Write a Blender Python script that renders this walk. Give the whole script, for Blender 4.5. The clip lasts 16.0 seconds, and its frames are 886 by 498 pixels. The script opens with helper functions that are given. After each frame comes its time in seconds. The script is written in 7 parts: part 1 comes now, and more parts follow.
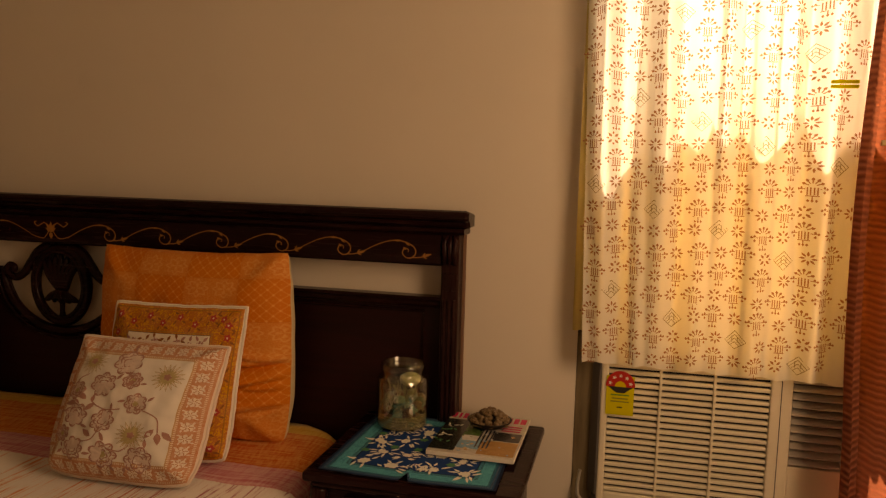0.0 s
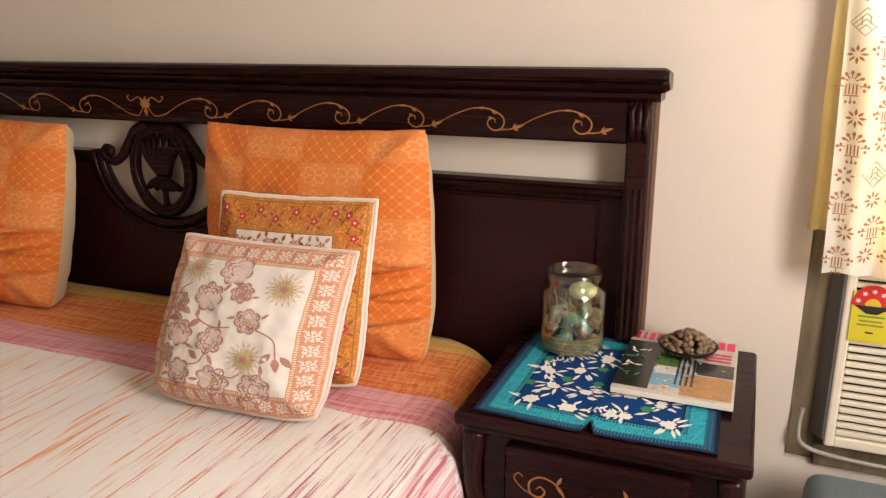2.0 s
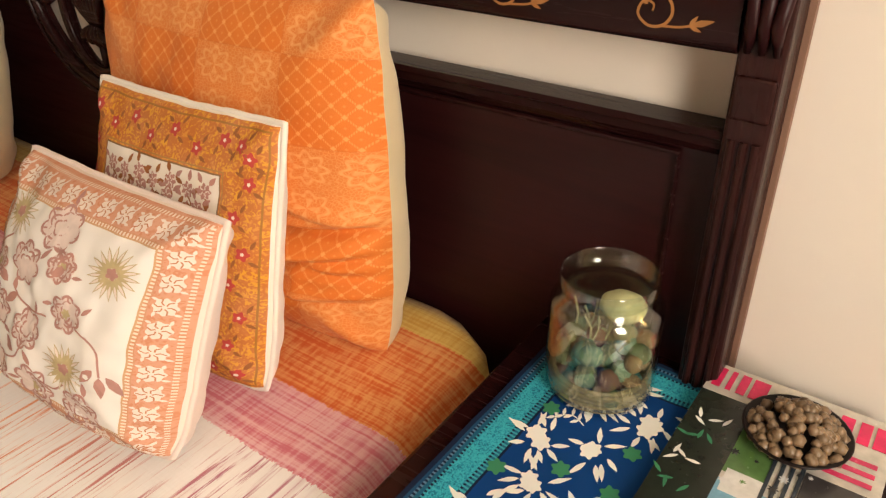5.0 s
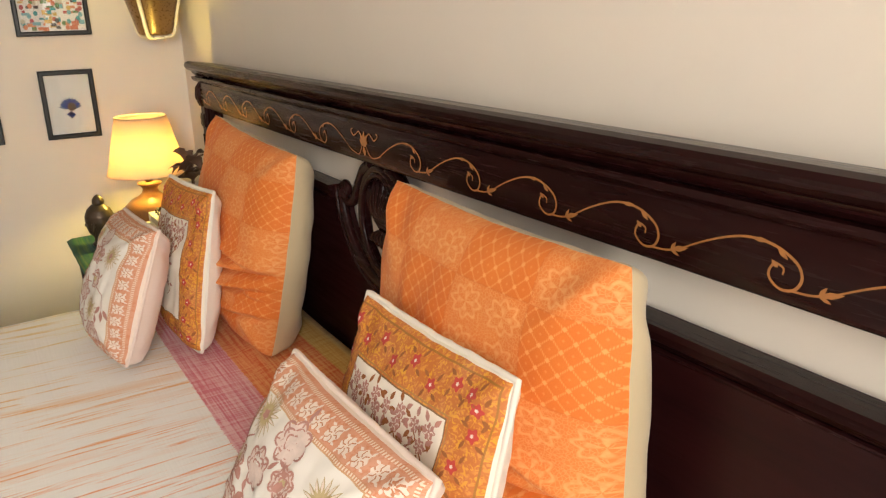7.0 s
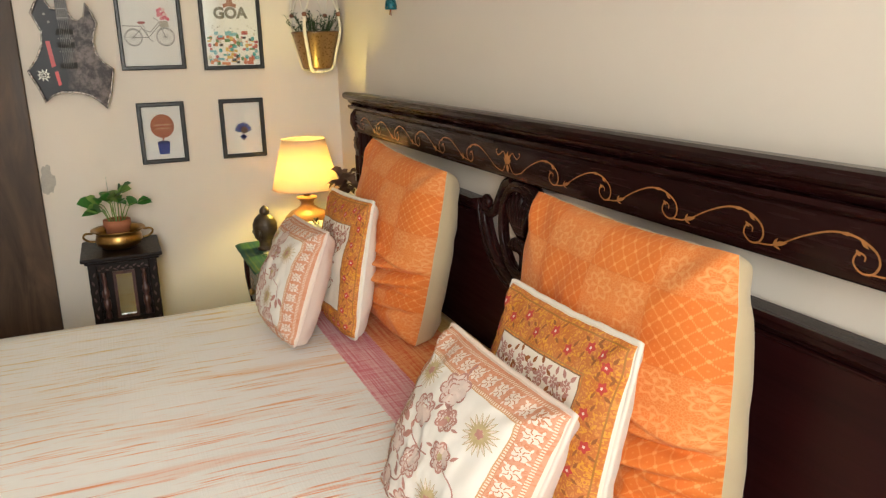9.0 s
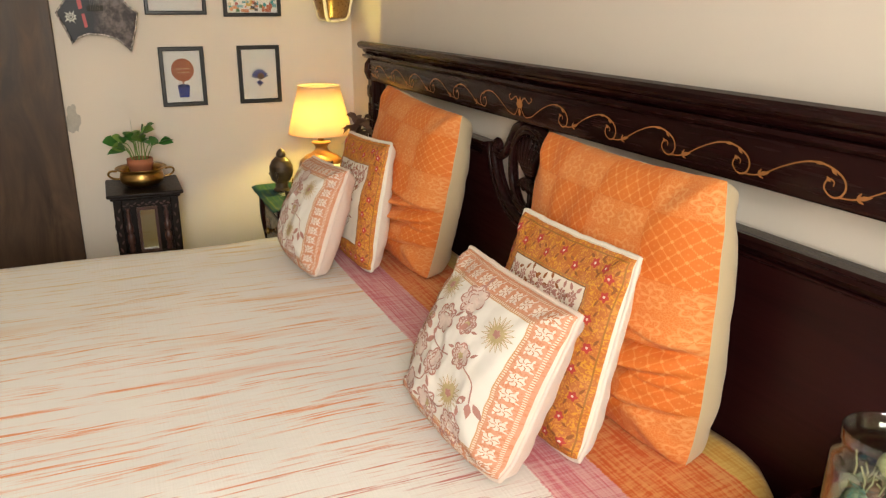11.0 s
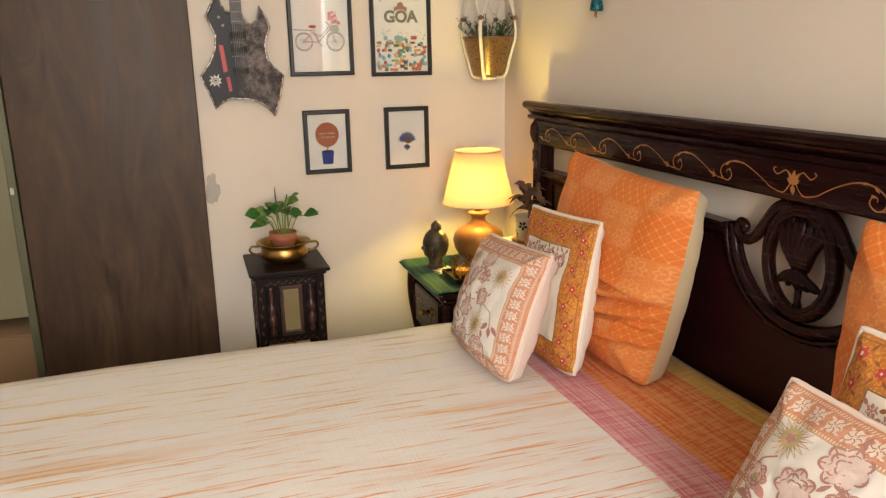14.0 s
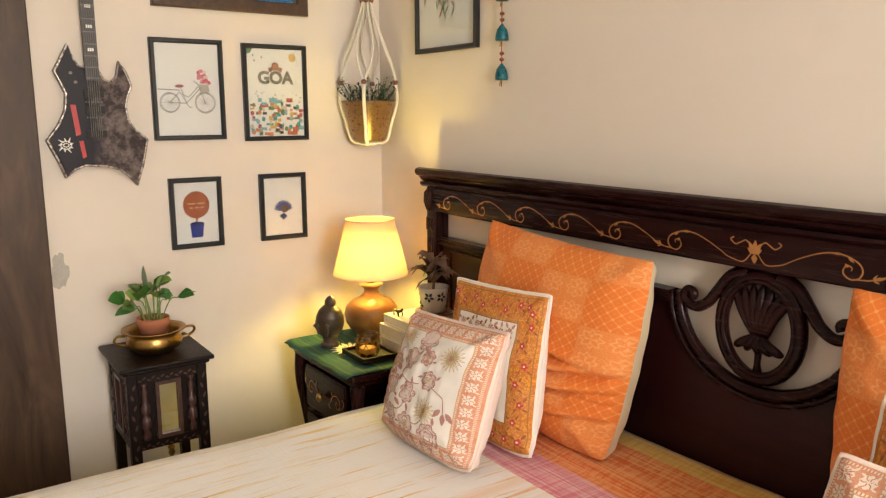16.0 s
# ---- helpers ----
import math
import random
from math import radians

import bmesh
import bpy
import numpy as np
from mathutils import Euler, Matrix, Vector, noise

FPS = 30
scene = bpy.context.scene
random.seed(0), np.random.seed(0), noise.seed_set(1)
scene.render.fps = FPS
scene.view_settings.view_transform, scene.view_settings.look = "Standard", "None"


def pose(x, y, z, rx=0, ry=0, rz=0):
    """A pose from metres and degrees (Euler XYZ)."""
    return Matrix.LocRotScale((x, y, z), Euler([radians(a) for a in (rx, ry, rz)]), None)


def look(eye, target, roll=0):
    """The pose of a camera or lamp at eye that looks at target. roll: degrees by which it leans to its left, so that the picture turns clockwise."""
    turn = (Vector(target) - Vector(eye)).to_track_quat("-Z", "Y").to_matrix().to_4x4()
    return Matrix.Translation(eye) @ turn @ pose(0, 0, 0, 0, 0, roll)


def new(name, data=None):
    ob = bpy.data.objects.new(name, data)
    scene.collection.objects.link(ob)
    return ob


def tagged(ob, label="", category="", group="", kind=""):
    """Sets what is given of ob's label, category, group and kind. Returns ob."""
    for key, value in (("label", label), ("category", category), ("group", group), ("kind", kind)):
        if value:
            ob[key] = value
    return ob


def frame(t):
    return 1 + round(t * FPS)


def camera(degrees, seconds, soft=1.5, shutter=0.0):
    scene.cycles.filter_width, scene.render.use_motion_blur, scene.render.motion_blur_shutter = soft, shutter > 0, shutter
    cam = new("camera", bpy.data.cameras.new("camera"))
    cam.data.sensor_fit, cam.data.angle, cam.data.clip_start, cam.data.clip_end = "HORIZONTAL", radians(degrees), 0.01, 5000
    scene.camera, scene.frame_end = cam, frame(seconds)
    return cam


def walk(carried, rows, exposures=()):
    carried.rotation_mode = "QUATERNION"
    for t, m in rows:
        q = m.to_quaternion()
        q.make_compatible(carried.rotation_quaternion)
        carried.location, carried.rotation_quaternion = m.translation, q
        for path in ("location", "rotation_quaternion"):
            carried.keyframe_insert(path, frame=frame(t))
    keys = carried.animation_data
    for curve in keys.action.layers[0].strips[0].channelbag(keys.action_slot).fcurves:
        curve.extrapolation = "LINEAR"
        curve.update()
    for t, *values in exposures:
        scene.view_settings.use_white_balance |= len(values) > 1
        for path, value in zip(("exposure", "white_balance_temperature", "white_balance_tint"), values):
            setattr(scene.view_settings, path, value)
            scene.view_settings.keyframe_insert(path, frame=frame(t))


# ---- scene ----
cam = camera(60.5, 16.0, 1.3)
PATH = [
    (0, (1.443, -1.695, 1.258), (0.97, 0.236, 1.039), 1.5),
    (0.5, (1.41, -1.667, 1.242), (0.783, 0.21, 0.952), 0.9),
    (1, (1.319, -1.591, 1.25), (0.622, 0.246, 0.877), 0.1),
    (1.5, (1.236, -1.494, 1.232), (0.513, 0.315, 0.778), -0.4),
    (2, (1.236, -1.354, 1.218), (0.505, 0.425, 0.667), -0.4),
    (2.5, (1.266, -1.207, 1.218), (0.529, 0.528, 0.549), -0.4),
    (3, (1.237, -1.087, 1.202), (0.491, 0.595, 0.419), -0.5),
    (3.2, (1.216, -1.044, 1.181), (0.461, 0.63, 0.389), -0.4),
    (5.3, (1.203, -0.671, 1.235), (0.132, 0.657, 0.19), -1.9),
    (5.5, (1.179, -0.654, 1.236), (0.052, 0.672, 0.25), -1.7),
    (6, (1.125, -0.632, 1.251), (-0.17, 0.645, 0.419), -1.6),
    (6.5, (1.122, -0.628, 1.27), (-0.349, 0.531, 0.57), -1.8),
    (7, (1.168, -0.61, 1.282), (-0.458, 0.387, 0.68), -1.4),
    (7.5, (1.239, -0.593, 1.28), (-0.507, 0.22, 0.739), -1.1),
    (8, (1.295, -0.613, 1.277), (-0.508, 0.085, 0.763), -1.2),
    (8.5, (1.318, -0.67, 1.286), (-0.488, 0.027, 0.783), -1.5),
    (9, (1.336, -0.758, 1.29), (-0.443, -0.003, 0.777), -1.4),
    (9.2, (1.346, -0.781, 1.283), (-0.424, -0.008, 0.761), -1.3),
    (11.3, (1.457, -0.86, 1.269), (-0.29, -0.115, 0.643), 0.2),
    (11.5, (1.441, -0.861, 1.26), (-0.319, -0.142, 0.64), -0.1),
    (12, (1.411, -0.88, 1.262), (-0.375, -0.21, 0.661), -0.4),
    (12.5, (1.343, -0.892, 1.267), (-0.47, -0.273, 0.692), -0.8),
    (13, (1.215, -0.899, 1.276), (-0.62, -0.318, 0.733), -1.0),
    (13.5, (1.113, -0.918, 1.273), (-0.735, -0.347, 0.762), -1.0),
    (14, (1.044, -1.02, 1.284), (-0.803, -0.423, 0.799), -1.2),
    (14.5, (1.008, -1.144, 1.288), (-0.823, -0.48, 0.833), -1.0),
    (15, (0.947, -1.193, 1.289), (-0.86, -0.442, 0.871), -0.8),
    (15.5, (0.844, -1.206, 1.299), (-0.888, -0.276, 0.93), -0.3),
    (16, (0.782, -1.266, 1.311), (-0.838, -0.145, 0.961), -0.2),
]
EXPOSURES = [(0.0, 1.2, 16000, 36), (0.5, 1.75, 16500, 35), (1.0, 2.4, 13500, 40), (1.5, 2.9, 8400, 29), (2.0, 3.15, 6200, 18),
             (3.0, 3.2, 5900, 15), (5.5, 3.3, 6700, 13), (6.0, 3.62, 6000, 7), (6.5, 3.55, 6000, 9), (7.0, 3.42, 5900, 10), (9.0, 3.4, 5700, 6), (12.5, 3.3, 6250, 11), (14.5, 3.62, 6000, 13), (16.0, 3.75, 6000, 12)]
walk(cam, [(t, look(eye, target, roll)) for t, eye, target, roll in PATH], EXPOSURES)

# ---- light: sky and sun outside, one lit lamp inside, an added side light ----
world = bpy.data.worlds.new("sky")
scene.world = world
world.use_nodes = True
sky = world.node_tree.nodes.new("ShaderNodeTexSky")
sky.sky_type, sky.sun_disc = "NISHITA", False
sky.sun_elevation, sky.sun_rotation = radians(42), radians(8)
background = world.node_tree.nodes["Background"]
background.inputs["Strength"].default_value = 0.06
world.node_tree.links.new(sky.outputs[0], background.inputs["Color"])


def lamp(name, kind, energy, colour, m):
    data = bpy.data.lights.new(name, kind)
    data.energy, data.color = energy, colour
    ob = new(name, data)
    ob.matrix_world = m
    return ob


sun = lamp("sun", "SUN", 4.2, (1.0, 0.98, 0.95), look((2.2, 6, 5.4), (1.6, 0, 0)))
sun.data.angle = radians(0.5)
head_window_light = lamp("head_window_light", "AREA", 3.6, (0.97, 0.96, 0.90), look((1.62, 0.13, 1.6), (1.62, -1, 1.5)))
head_window_light.data.shape, head_window_light.data.size, head_window_light.data.size_y = "RECTANGLE", 0.5, 1.3
# added area lamp in the unseen east opening, brightens the room from the right
added_side_light = lamp("added_side_light", "AREA", 5.9, (1.0, 0.89, 0.72), look((2.42, -1.17, 1.5), (0, -0.90, 0.9)))
added_side_light.data.shape, added_side_light.data.size, added_side_light.data.size_y = "RECTANGLE", 0.6, 1.3
bulb_light = lamp("bulb_light", "POINT", 0.62, (1.0, 0.745, 0.12), pose(-1.135, -0.197, 0.925))
bulb_light.data.shadow_soft_size = 0.02

# ---- materials ----


class Shade:
    """A principled material with a few short ways to wire textures."""

    def __init__(self, name, rough=0.6, metal=0.0):
        self.mat = bpy.data.materials.new(name)
        self.mat.use_nodes = True
        self.tree = self.mat.node_tree
        self.bsdf = self.tree.nodes["Principled BSDF"]
        self.bsdf.inputs["Roughness"].default_value = rough
        self.bsdf.inputs["Metallic"].default_value = metal

    def put(self, socket, value):
        if isinstance(value, bpy.types.NodeSocket):
            self.tree.links.new(value, socket)
        elif isinstance(value, tuple) and len(value) == 3 and socket.type == "RGBA":
            socket.default_value = (*value, 1)
        else:
            socket.default_value = value

    def coords(self, kind="Object"):
        return self.tree.nodes.new("ShaderNodeTexCoord").outputs[kind]

    def mapping(self, vec, scale=(1, 1, 1), turn=(0, 0, 0), shift=(0, 0, 0)):
        n = self.tree.nodes.new("ShaderNodeMapping")
        self.put(n.inputs["Vector"], vec)
        n.inputs["Scale"].default_value, n.inputs["Location"].default_value = scale, shift
        n.inputs["Rotation"].default_value = [radians(a) for a in turn]
        return n.outputs[0]

    def noise(self, vec, scale, detail=4.0, rough=0.55, warp=0.0):
        n = self.tree.nodes.new("ShaderNodeTexNoise")
        self.put(n.inputs["Vector"], vec)
        n.inputs["Scale"].default_value, n.inputs["Detail"].default_value = scale, detail
        n.inputs["Roughness"].default_value, n.inputs["Distortion"].default_value = rough, warp
        return n.outputs[0]

    def cells(self, vec, scale, feature="F1"):
        n = self.tree.nodes.new("ShaderNodeTexVoronoi")
        n.feature = feature
        self.put(n.inputs["Vector"], vec)
        n.inputs["Scale"].default_value = scale
        return n.outputs["Distance"]

    def math(self, op, a, b=0.0, c=0.0):
        n = self.tree.nodes.new("ShaderNodeMath")
        n.operation = op
        for socket, value in zip(n.inputs, (a, b, c)):
            self.put(socket, value)
        return n.outputs[0]

    def span(self, value, lo, hi, out_lo=0.0, out_hi=1.0):
        n = self.tree.nodes.new("ShaderNodeMapRange")
        for socket, v in zip(n.inputs, (value, lo, hi, out_lo, out_hi)):
            self.put(socket, v)
        return n.outputs[0]

    def split(self, vec):
        n = self.tree.nodes.new("ShaderNodeSeparateXYZ")
        self.put(n.inputs[0], vec)
        return n.outputs

    def mix(self, fac, a, b):
        n = self.tree.nodes.new("ShaderNodeMix")
        n.data_type = "RGBA"
        self.put(n.inputs[0], fac)
        self.put(n.inputs[6], a)
        self.put(n.inputs[7], b)
        return n.outputs[2]

    def bump(self, height, strength=0.3, distance=0.002):
        n = self.tree.nodes.new("ShaderNodeBump")
        n.inputs["Strength"].default_value, n.inputs["Distance"].default_value = strength, distance
        self.put(n.inputs["Height"], height)
        self.tree.links.new(n.outputs[0], self.bsdf.inputs["Normal"])
        return self

    def colour(self, value):
        self.put(self.bsdf.inputs["Base Color"], value)
        return self

    def thin(self, share, rgb):
        """Lets a share of the light shine through, dyed."""
        glow = self.tree.nodes.new("ShaderNodeBsdfTranslucent")
        self.put(glow.inputs["Color"], rgb)
        both = self.tree.nodes.new("ShaderNodeMixShader")
        both.inputs[0].default_value = share
        self.tree.links.new(self.bsdf.outputs[0], both.inputs[1])
        self.tree.links.new(glow.outputs[0], both.inputs[2])
        self.tree.links.new(both.outputs[0], self.tree.nodes["Material Output"].inputs["Surface"])
        return self

    def rough(self, value):
        self.put(self.bsdf.inputs["Roughness"], value)
        return self


def plain(name, rgb, rough=0.6, metal=0.0, vary=0.12, scale=9.0, fine=140.0, relief=0.15):
    """A surface of one colour with faint blotches, grain and relief."""
    s = Shade(name, rough, metal)
    v = s.coords()
    big, small = s.noise(v, scale), s.noise(v, fine, 2.0)
    dark = tuple(c * (1 - 2 * vary) for c in rgb)
    light = tuple(min(1, c * (1 + vary)) for c in rgb)
    s.colour(s.mix(s.math("ADD", s.math("MULTIPLY", big, 0.7), s.math("MULTIPLY", small, 0.3)), dark, light))
    s.rough(s.span(small, 0.2, 0.8, max(0.02, rough - 0.08), min(1, rough + 0.08)))
    return s.bump(small, relief, 0.001).mat


def wood(name, dark, light, rough=0.35, along="x", stretch=14.0, scale=2.2):
    s = Shade(name, rough)
    v = s.coords()
    k = {"x": (0.8, stretch, stretch), "y": (stretch, 0.8, stretch), "z": (stretch, stretch, 0.8)}[along]
    grain = s.noise(s.mapping(v, k), scale, 6.0, 0.6, 0.6)
    pores = s.noise(s.mapping(v, tuple(a * 5 for a in k)), scale, 3.0)
    s.colour(s.mix(s.span(grain, 0.3, 0.72), dark, light))
    s.rough(s.span(pores, 0.3, 0.7, rough - 0.07, rough + 0.1))
    s.bsdf.inputs["Specular IOR Level"].default_value = 0.17
    return s.bump(s.math("ADD", grain, pores), 0.12, 0.0008).mat


def wall_paint(name, rgb):
    s = Shade(name, 0.75)
    v = s.coords()
    big, mid, fine = s.noise(v, 1.1, 5.0), s.noise(v, 6.0, 5.0), s.noise(v, 180.0, 2.0)
    c = s.mix(s.span(big, 0.3, 0.7), tuple(a * 0.93 for a in rgb), rgb)
    c = s.mix(s.math("MULTIPLY", s.span(mid, 0.62, 0.8), 0.25), c, tuple(a * 0.8 for a in rgb))
    s.colour(c)
    return s.bump(s.math("ADD", mid, s.math("MULTIPLY", fine, 0.35)), 0.14, 0.003).mat


def cloth(name, rgb, vary=0.15, weave=900.0, rough=0.9):
    s = Shade(name, rough)
    v = s.coords()
    big, thread = s.noise(v, 12.0), s.noise(v, weave, 1.0)
    s.colour(s.mix(s.math("ADD", s.math("MULTIPLY", big, 0.6), s.math("MULTIPLY", thread, 0.4)), tuple(c * (1 - vary) for c in rgb), tuple(min(1, c * (1 + vary)) for c in rgb)))
    s.bsdf.inputs["Sheen Weight"].default_value = 0.15
    return s.bump(s.math("ADD", thread, s.math("MULTIPLY", big, 2.0)), 0.25, 0.002).mat


def glass(name, rgb=(0.97, 0.98, 0.97), rough=0.02, base_gloss=0.06):
    """Clear glass: what lies behind it, with its gloss on top."""
    s = Shade(name, rough)
    clear = s.tree.nodes.new("ShaderNodeBsdfTransparent")
    s.put(clear.inputs["Color"], rgb)
    gloss = s.tree.nodes.new("ShaderNodeBsdfGlossy")
    gloss.inputs["Roughness"].default_value = rough
    facing = s.tree.nodes.new("ShaderNodeLayerWeight")
    facing.inputs["Blend"].default_value = 0.5
    edge = s.math("ADD", base_gloss, s.math("MULTIPLY", s.math("POWER", facing.outputs["Facing"], 4.0), 0.7))
    m = s.tree.nodes.new("ShaderNodeMixShader")
    s.tree.links.new(edge, m.inputs[0])
    s.tree.links.new(clear.outputs[0], m.inputs[1])
    s.tree.links.new(gloss.outputs[0], m.inputs[2])
    s.tree.links.new(m.outputs[0], s.tree.nodes["Material Output"].inputs["Surface"])
    return s.mat


def bedspread_material():
    s = Shade("handloom_bedspread", 0.9)
    v = s.coords()
    x, y, z = s.split(v)
    warp = s.noise(s.mapping(v, (34, 1.6, 34)), 2.2, 5.0, 0.6)
    thin = s.noise(s.mapping(v, (110, 2.6, 110)), 1.6, 4.0, 0.65)
    weft = s.noise(s.mapping(v, (3, 130, 3)), 2.0, 2.0)
    slub = s.noise(s.mapping(v, (260, 26, 260)), 1.5, 2.0)
    streak = s.math("MULTIPLY", s.span(thin, 0.52, 0.60), s.span(warp, 0.46, 0.56))
    broad = s.span(s.noise(s.mapping(v, (13, 1.1, 13), shift=(3, 1, 0)), 1.5, 4.0), 0.56, 0.72)
    tint = s.mix(s.span(x, -0.55, 0.05), (0.72, 0.50, 0.13), (0.78, 0.27, 0.07))
    tint = s.mix(s.span(s.math("ADD", x, s.math("MULTIPLY", warp, 0.5)), 0.66, 0.95), tint, (0.42, 0.11, 0.17))
    ground = s.mix(slub, (0.80, 0.775, 0.73), (0.90, 0.88, 0.845))
    ground = s.mix(s.math("MULTIPLY", broad, 0.42), ground, tint)
    ground = s.mix(s.math("MULTIPLY", streak, 0.92), ground, tint)
    wave = s.math("ADD", y, s.math("MULTIPLY", s.math("SUBTRACT", slub, 0.5), 0.012))
    check = s.math("MULTIPLY", s.math("ADD", weft, thin), 0.5)
    pink = s.mix(s.span(check, 0.42, 0.58), (0.62, 0.17, 0.21), (0.76, 0.46, 0.47))
    orange = s.mix(s.span(check, 0.42, 0.58), (0.64, 0.12, 0.015), (0.76, 0.34, 0.11))
    gold = s.mix(s.span(check, 0.4, 0.6), (0.60, 0.30, 0.04), (0.72, 0.47, 0.12))
    c = s.mix(s.math("GREATER_THAN", wave, -0.335), ground, pink)
    c = s.mix(s.math("GREATER_THAN", wave, -0.235), c, orange)
    c = s.mix(s.math("GREATER_THAN", wave, -0.085), c, gold)
    side = s.math("MULTIPLY", s.math("GREATER_THAN", x, 0.82), s.span(thin, 0.35, 0.6))
    c = s.mix(s.math("MULTIPLY", side, 0.7), c, (0.50, 0.12, 0.16))
    s.colour(c)
    s.bsdf.inputs["Sheen Weight"].default_value = 0.1
    return s.bump(s.math("ADD", slub, s.math("ADD", weft, thin)), 0.35, 0.002).mat


def orange_cushion_material():
    """Woven patchwork: lattice blocks in a chequer with paler lace medallion blocks."""
    s = Shade("orange_jacquard", 0.75)
    uv = s.coords("UV")
    u, v, _ = s.split(uv)
    gu, gv = s.math("MULTIPLY", u, 3.8), s.math("MULTIPLY", v, 4.6)
    pale = s.math("MODULO", s.math("ADD", s.math("FLOOR", gu), s.math("FLOOR", gv)), 2.0)
    # fine diamond lattice with a knot at each crossing and a dot in each field
    p = s.math("MULTIPLY", s.math("ADD", u, v), 19.0)
    q = s.math("MULTIPLY", s.math("SUBTRACT", u, v), 19.0)
    pp, qq = s.math("PINGPONG", p, 0.5), s.math("PINGPONG", q, 0.5)
    dashes = s.span(s.math("SINE", s.math("MULTIPLY", s.math("ADD", p, q), 38.0)), -0.9, -0.2)
    lattice = s.math("MULTIPLY", s.span(s.math("MINIMUM", pp, qq), 0.03, 0.09, 1.0, 0.0), dashes)
    knots = s.span(s.math("MAXIMUM", pp, qq), 0.09, 0.16, 1.0, 0.0)
    dots = s.span(s.math("MINIMUM", pp, qq), 0.40, 0.46)
    marks = s.math("MAXIMUM", s.math("MULTIPLY", lattice, 0.62), s.math("MAXIMUM", knots, s.math("MULTIPLY", dots, 0.4)))
    # lace: four petalled rounds to a block, in rings
    cu = s.math("SUBTRACT", s.math("FRACT", s.math("MULTIPLY", gu, 2.0)), 0.5)
    cv = s.math("SUBTRACT", s.math("FRACT", s.math("MULTIPLY", gv, 2.0)), 0.5)
    r = s.math("SQRT", s.math("ADD", s.math("MULTIPLY", cu, cu), s.math("MULTIPLY", cv, cv)))
    turn = s.math("ARCTAN2", cv, cu)
    petals = s.math("COSINE", s.math("MULTIPLY", turn, 8.0))
    rim = s.math("ADD", 0.34, s.math("MULTIPLY", petals, 0.06))
    outline = s.span(s.math("ABSOLUTE", s.math("SUBTRACT", r, rim)), 0.02, 0.06, 1.0, 0.0)
    star = s.math("MULTIPLY", s.span(s.math("COSINE", s.math("MULTIPLY", turn, 4.0)), 0.0, 0.6), s.span(r, 0.20, 0.26, 1.0, 0.0))
    mesh = s.span(s.cells(uv, 120.0, "DISTANCE_TO_EDGE"), 0.04, 0.12, 0.55, 0.0)
    lace = s.math("MULTIPLY", s.math("MAXIMUM", mesh, s.math("MAXIMUM", outline, star)), s.span(s.noise(uv, 90.0, 2.0), 0.35, 0.6, 0.55, 1.0))
    thread = s.noise(s.mapping(uv, (200, 40, 1)), 4.0, 2.0)
    worn = s.noise(uv, 5.0, 3.0)
    base = s.mix(thread, (0.60, 0.125, 0.008), (0.70, 0.180, 0.014))
    base = s.mix(s.span(worn, 0.35, 0.75, 0.0, 0.35), base, (0.74, 0.25, 0.04))
    plain_block = s.mix(s.math("MULTIPLY", marks, 0.44), base, (0.86, 0.50, 0.18))
    lace_block = s.mix(s.math("ADD", s.math("MULTIPLY", lace, 0.40), 0.10), base, (0.84, 0.50, 0.20))
    seams = s.math("MINIMUM", s.math("PINGPONG", gu, 0.5), s.math("PINGPONG", gv, 0.5))
    c = s.mix(pale, plain_block, lace_block)
    s.colour(s.mix(s.span(seams, 0.0, 0.02, 0.25, 0.0), c, (0.50, 0.10, 0.01)))
    s.bsdf.inputs["Sheen Weight"].default_value = 0.04
    return s.bump(s.math("ADD", thread, s.math("MULTIPLY", s.mix(pale, marks, lace), 0.7)), 0.25, 0.001).mat


def bordered_material(name, ground, border, dot, edge, bands, vine=38.0, curls=42.0, share=0.7, second=None):
    """Printed cotton: a plain field, a patterned border and ruled, beaded bands (from, to, colour, bead colour)."""
    s = Shade(name, 0.88)
    uv = s.coords("UV")
    u, v, _ = s.split(uv)
    au, av = s.math("ABSOLUTE", s.math("SUBTRACT", u, 0.5)), s.math("ABSOLUTE", s.math("SUBTRACT", v, 0.5))
    far = s.math("MAXIMUM", au, av)
    along = s.math("MINIMUM", au, av)
    in_border = s.math("GREATER_THAN", far, edge)
    lines = s.span(s.cells(uv, vine, "DISTANCE_TO_EDGE"), 0.05, 0.14, 1.0, 0.0)
    curl = s.noise(uv, curls, 2.0, 0.5, 2.5)
    patch = s.mix(s.math("MULTIPLY", s.math("MAXIMUM", lines, s.span(curl, 0.46, 0.54)), share), border, dot)
    if second:
        patch = s.mix(s.math("MULTIPLY", s.span(s.noise(s.mapping(uv, shift=(3, 5, 0)), curls * 1.3, 1.0, 0.5, 1.5), 0.56, 0.62), 0.8), patch, second)
    thread = s.noise(s.mapping(uv, (60, 60, 1)), 6.0, 2.0)
    field = s.mix(thread, tuple(c * 0.93 for c in ground), ground)
    c = s.mix(in_border, field, patch)
    bead = s.math("LESS_THAN", s.math("PINGPONG", s.math("MULTIPLY", along, 75.0), 0.5), 0.24)
    for lo, hi, band, beads in bands:
        inside = s.math("MULTIPLY", s.math("GREATER_THAN", far, lo), s.math("LESS_THAN", far, hi))
        c = s.mix(inside, c, s.mix(bead, band, beads) if beads else band)
    faded = s.noise(uv, 7.0, 4.0)
    s.colour(s.mix(s.span(faded, 0.4, 0.8, 0.0, 0.08), c, ground))
    s.bsdf.inputs["Specular IOR Level"].default_value = 0.15
    return s.bump(thread, 0.25, 0.001).mat


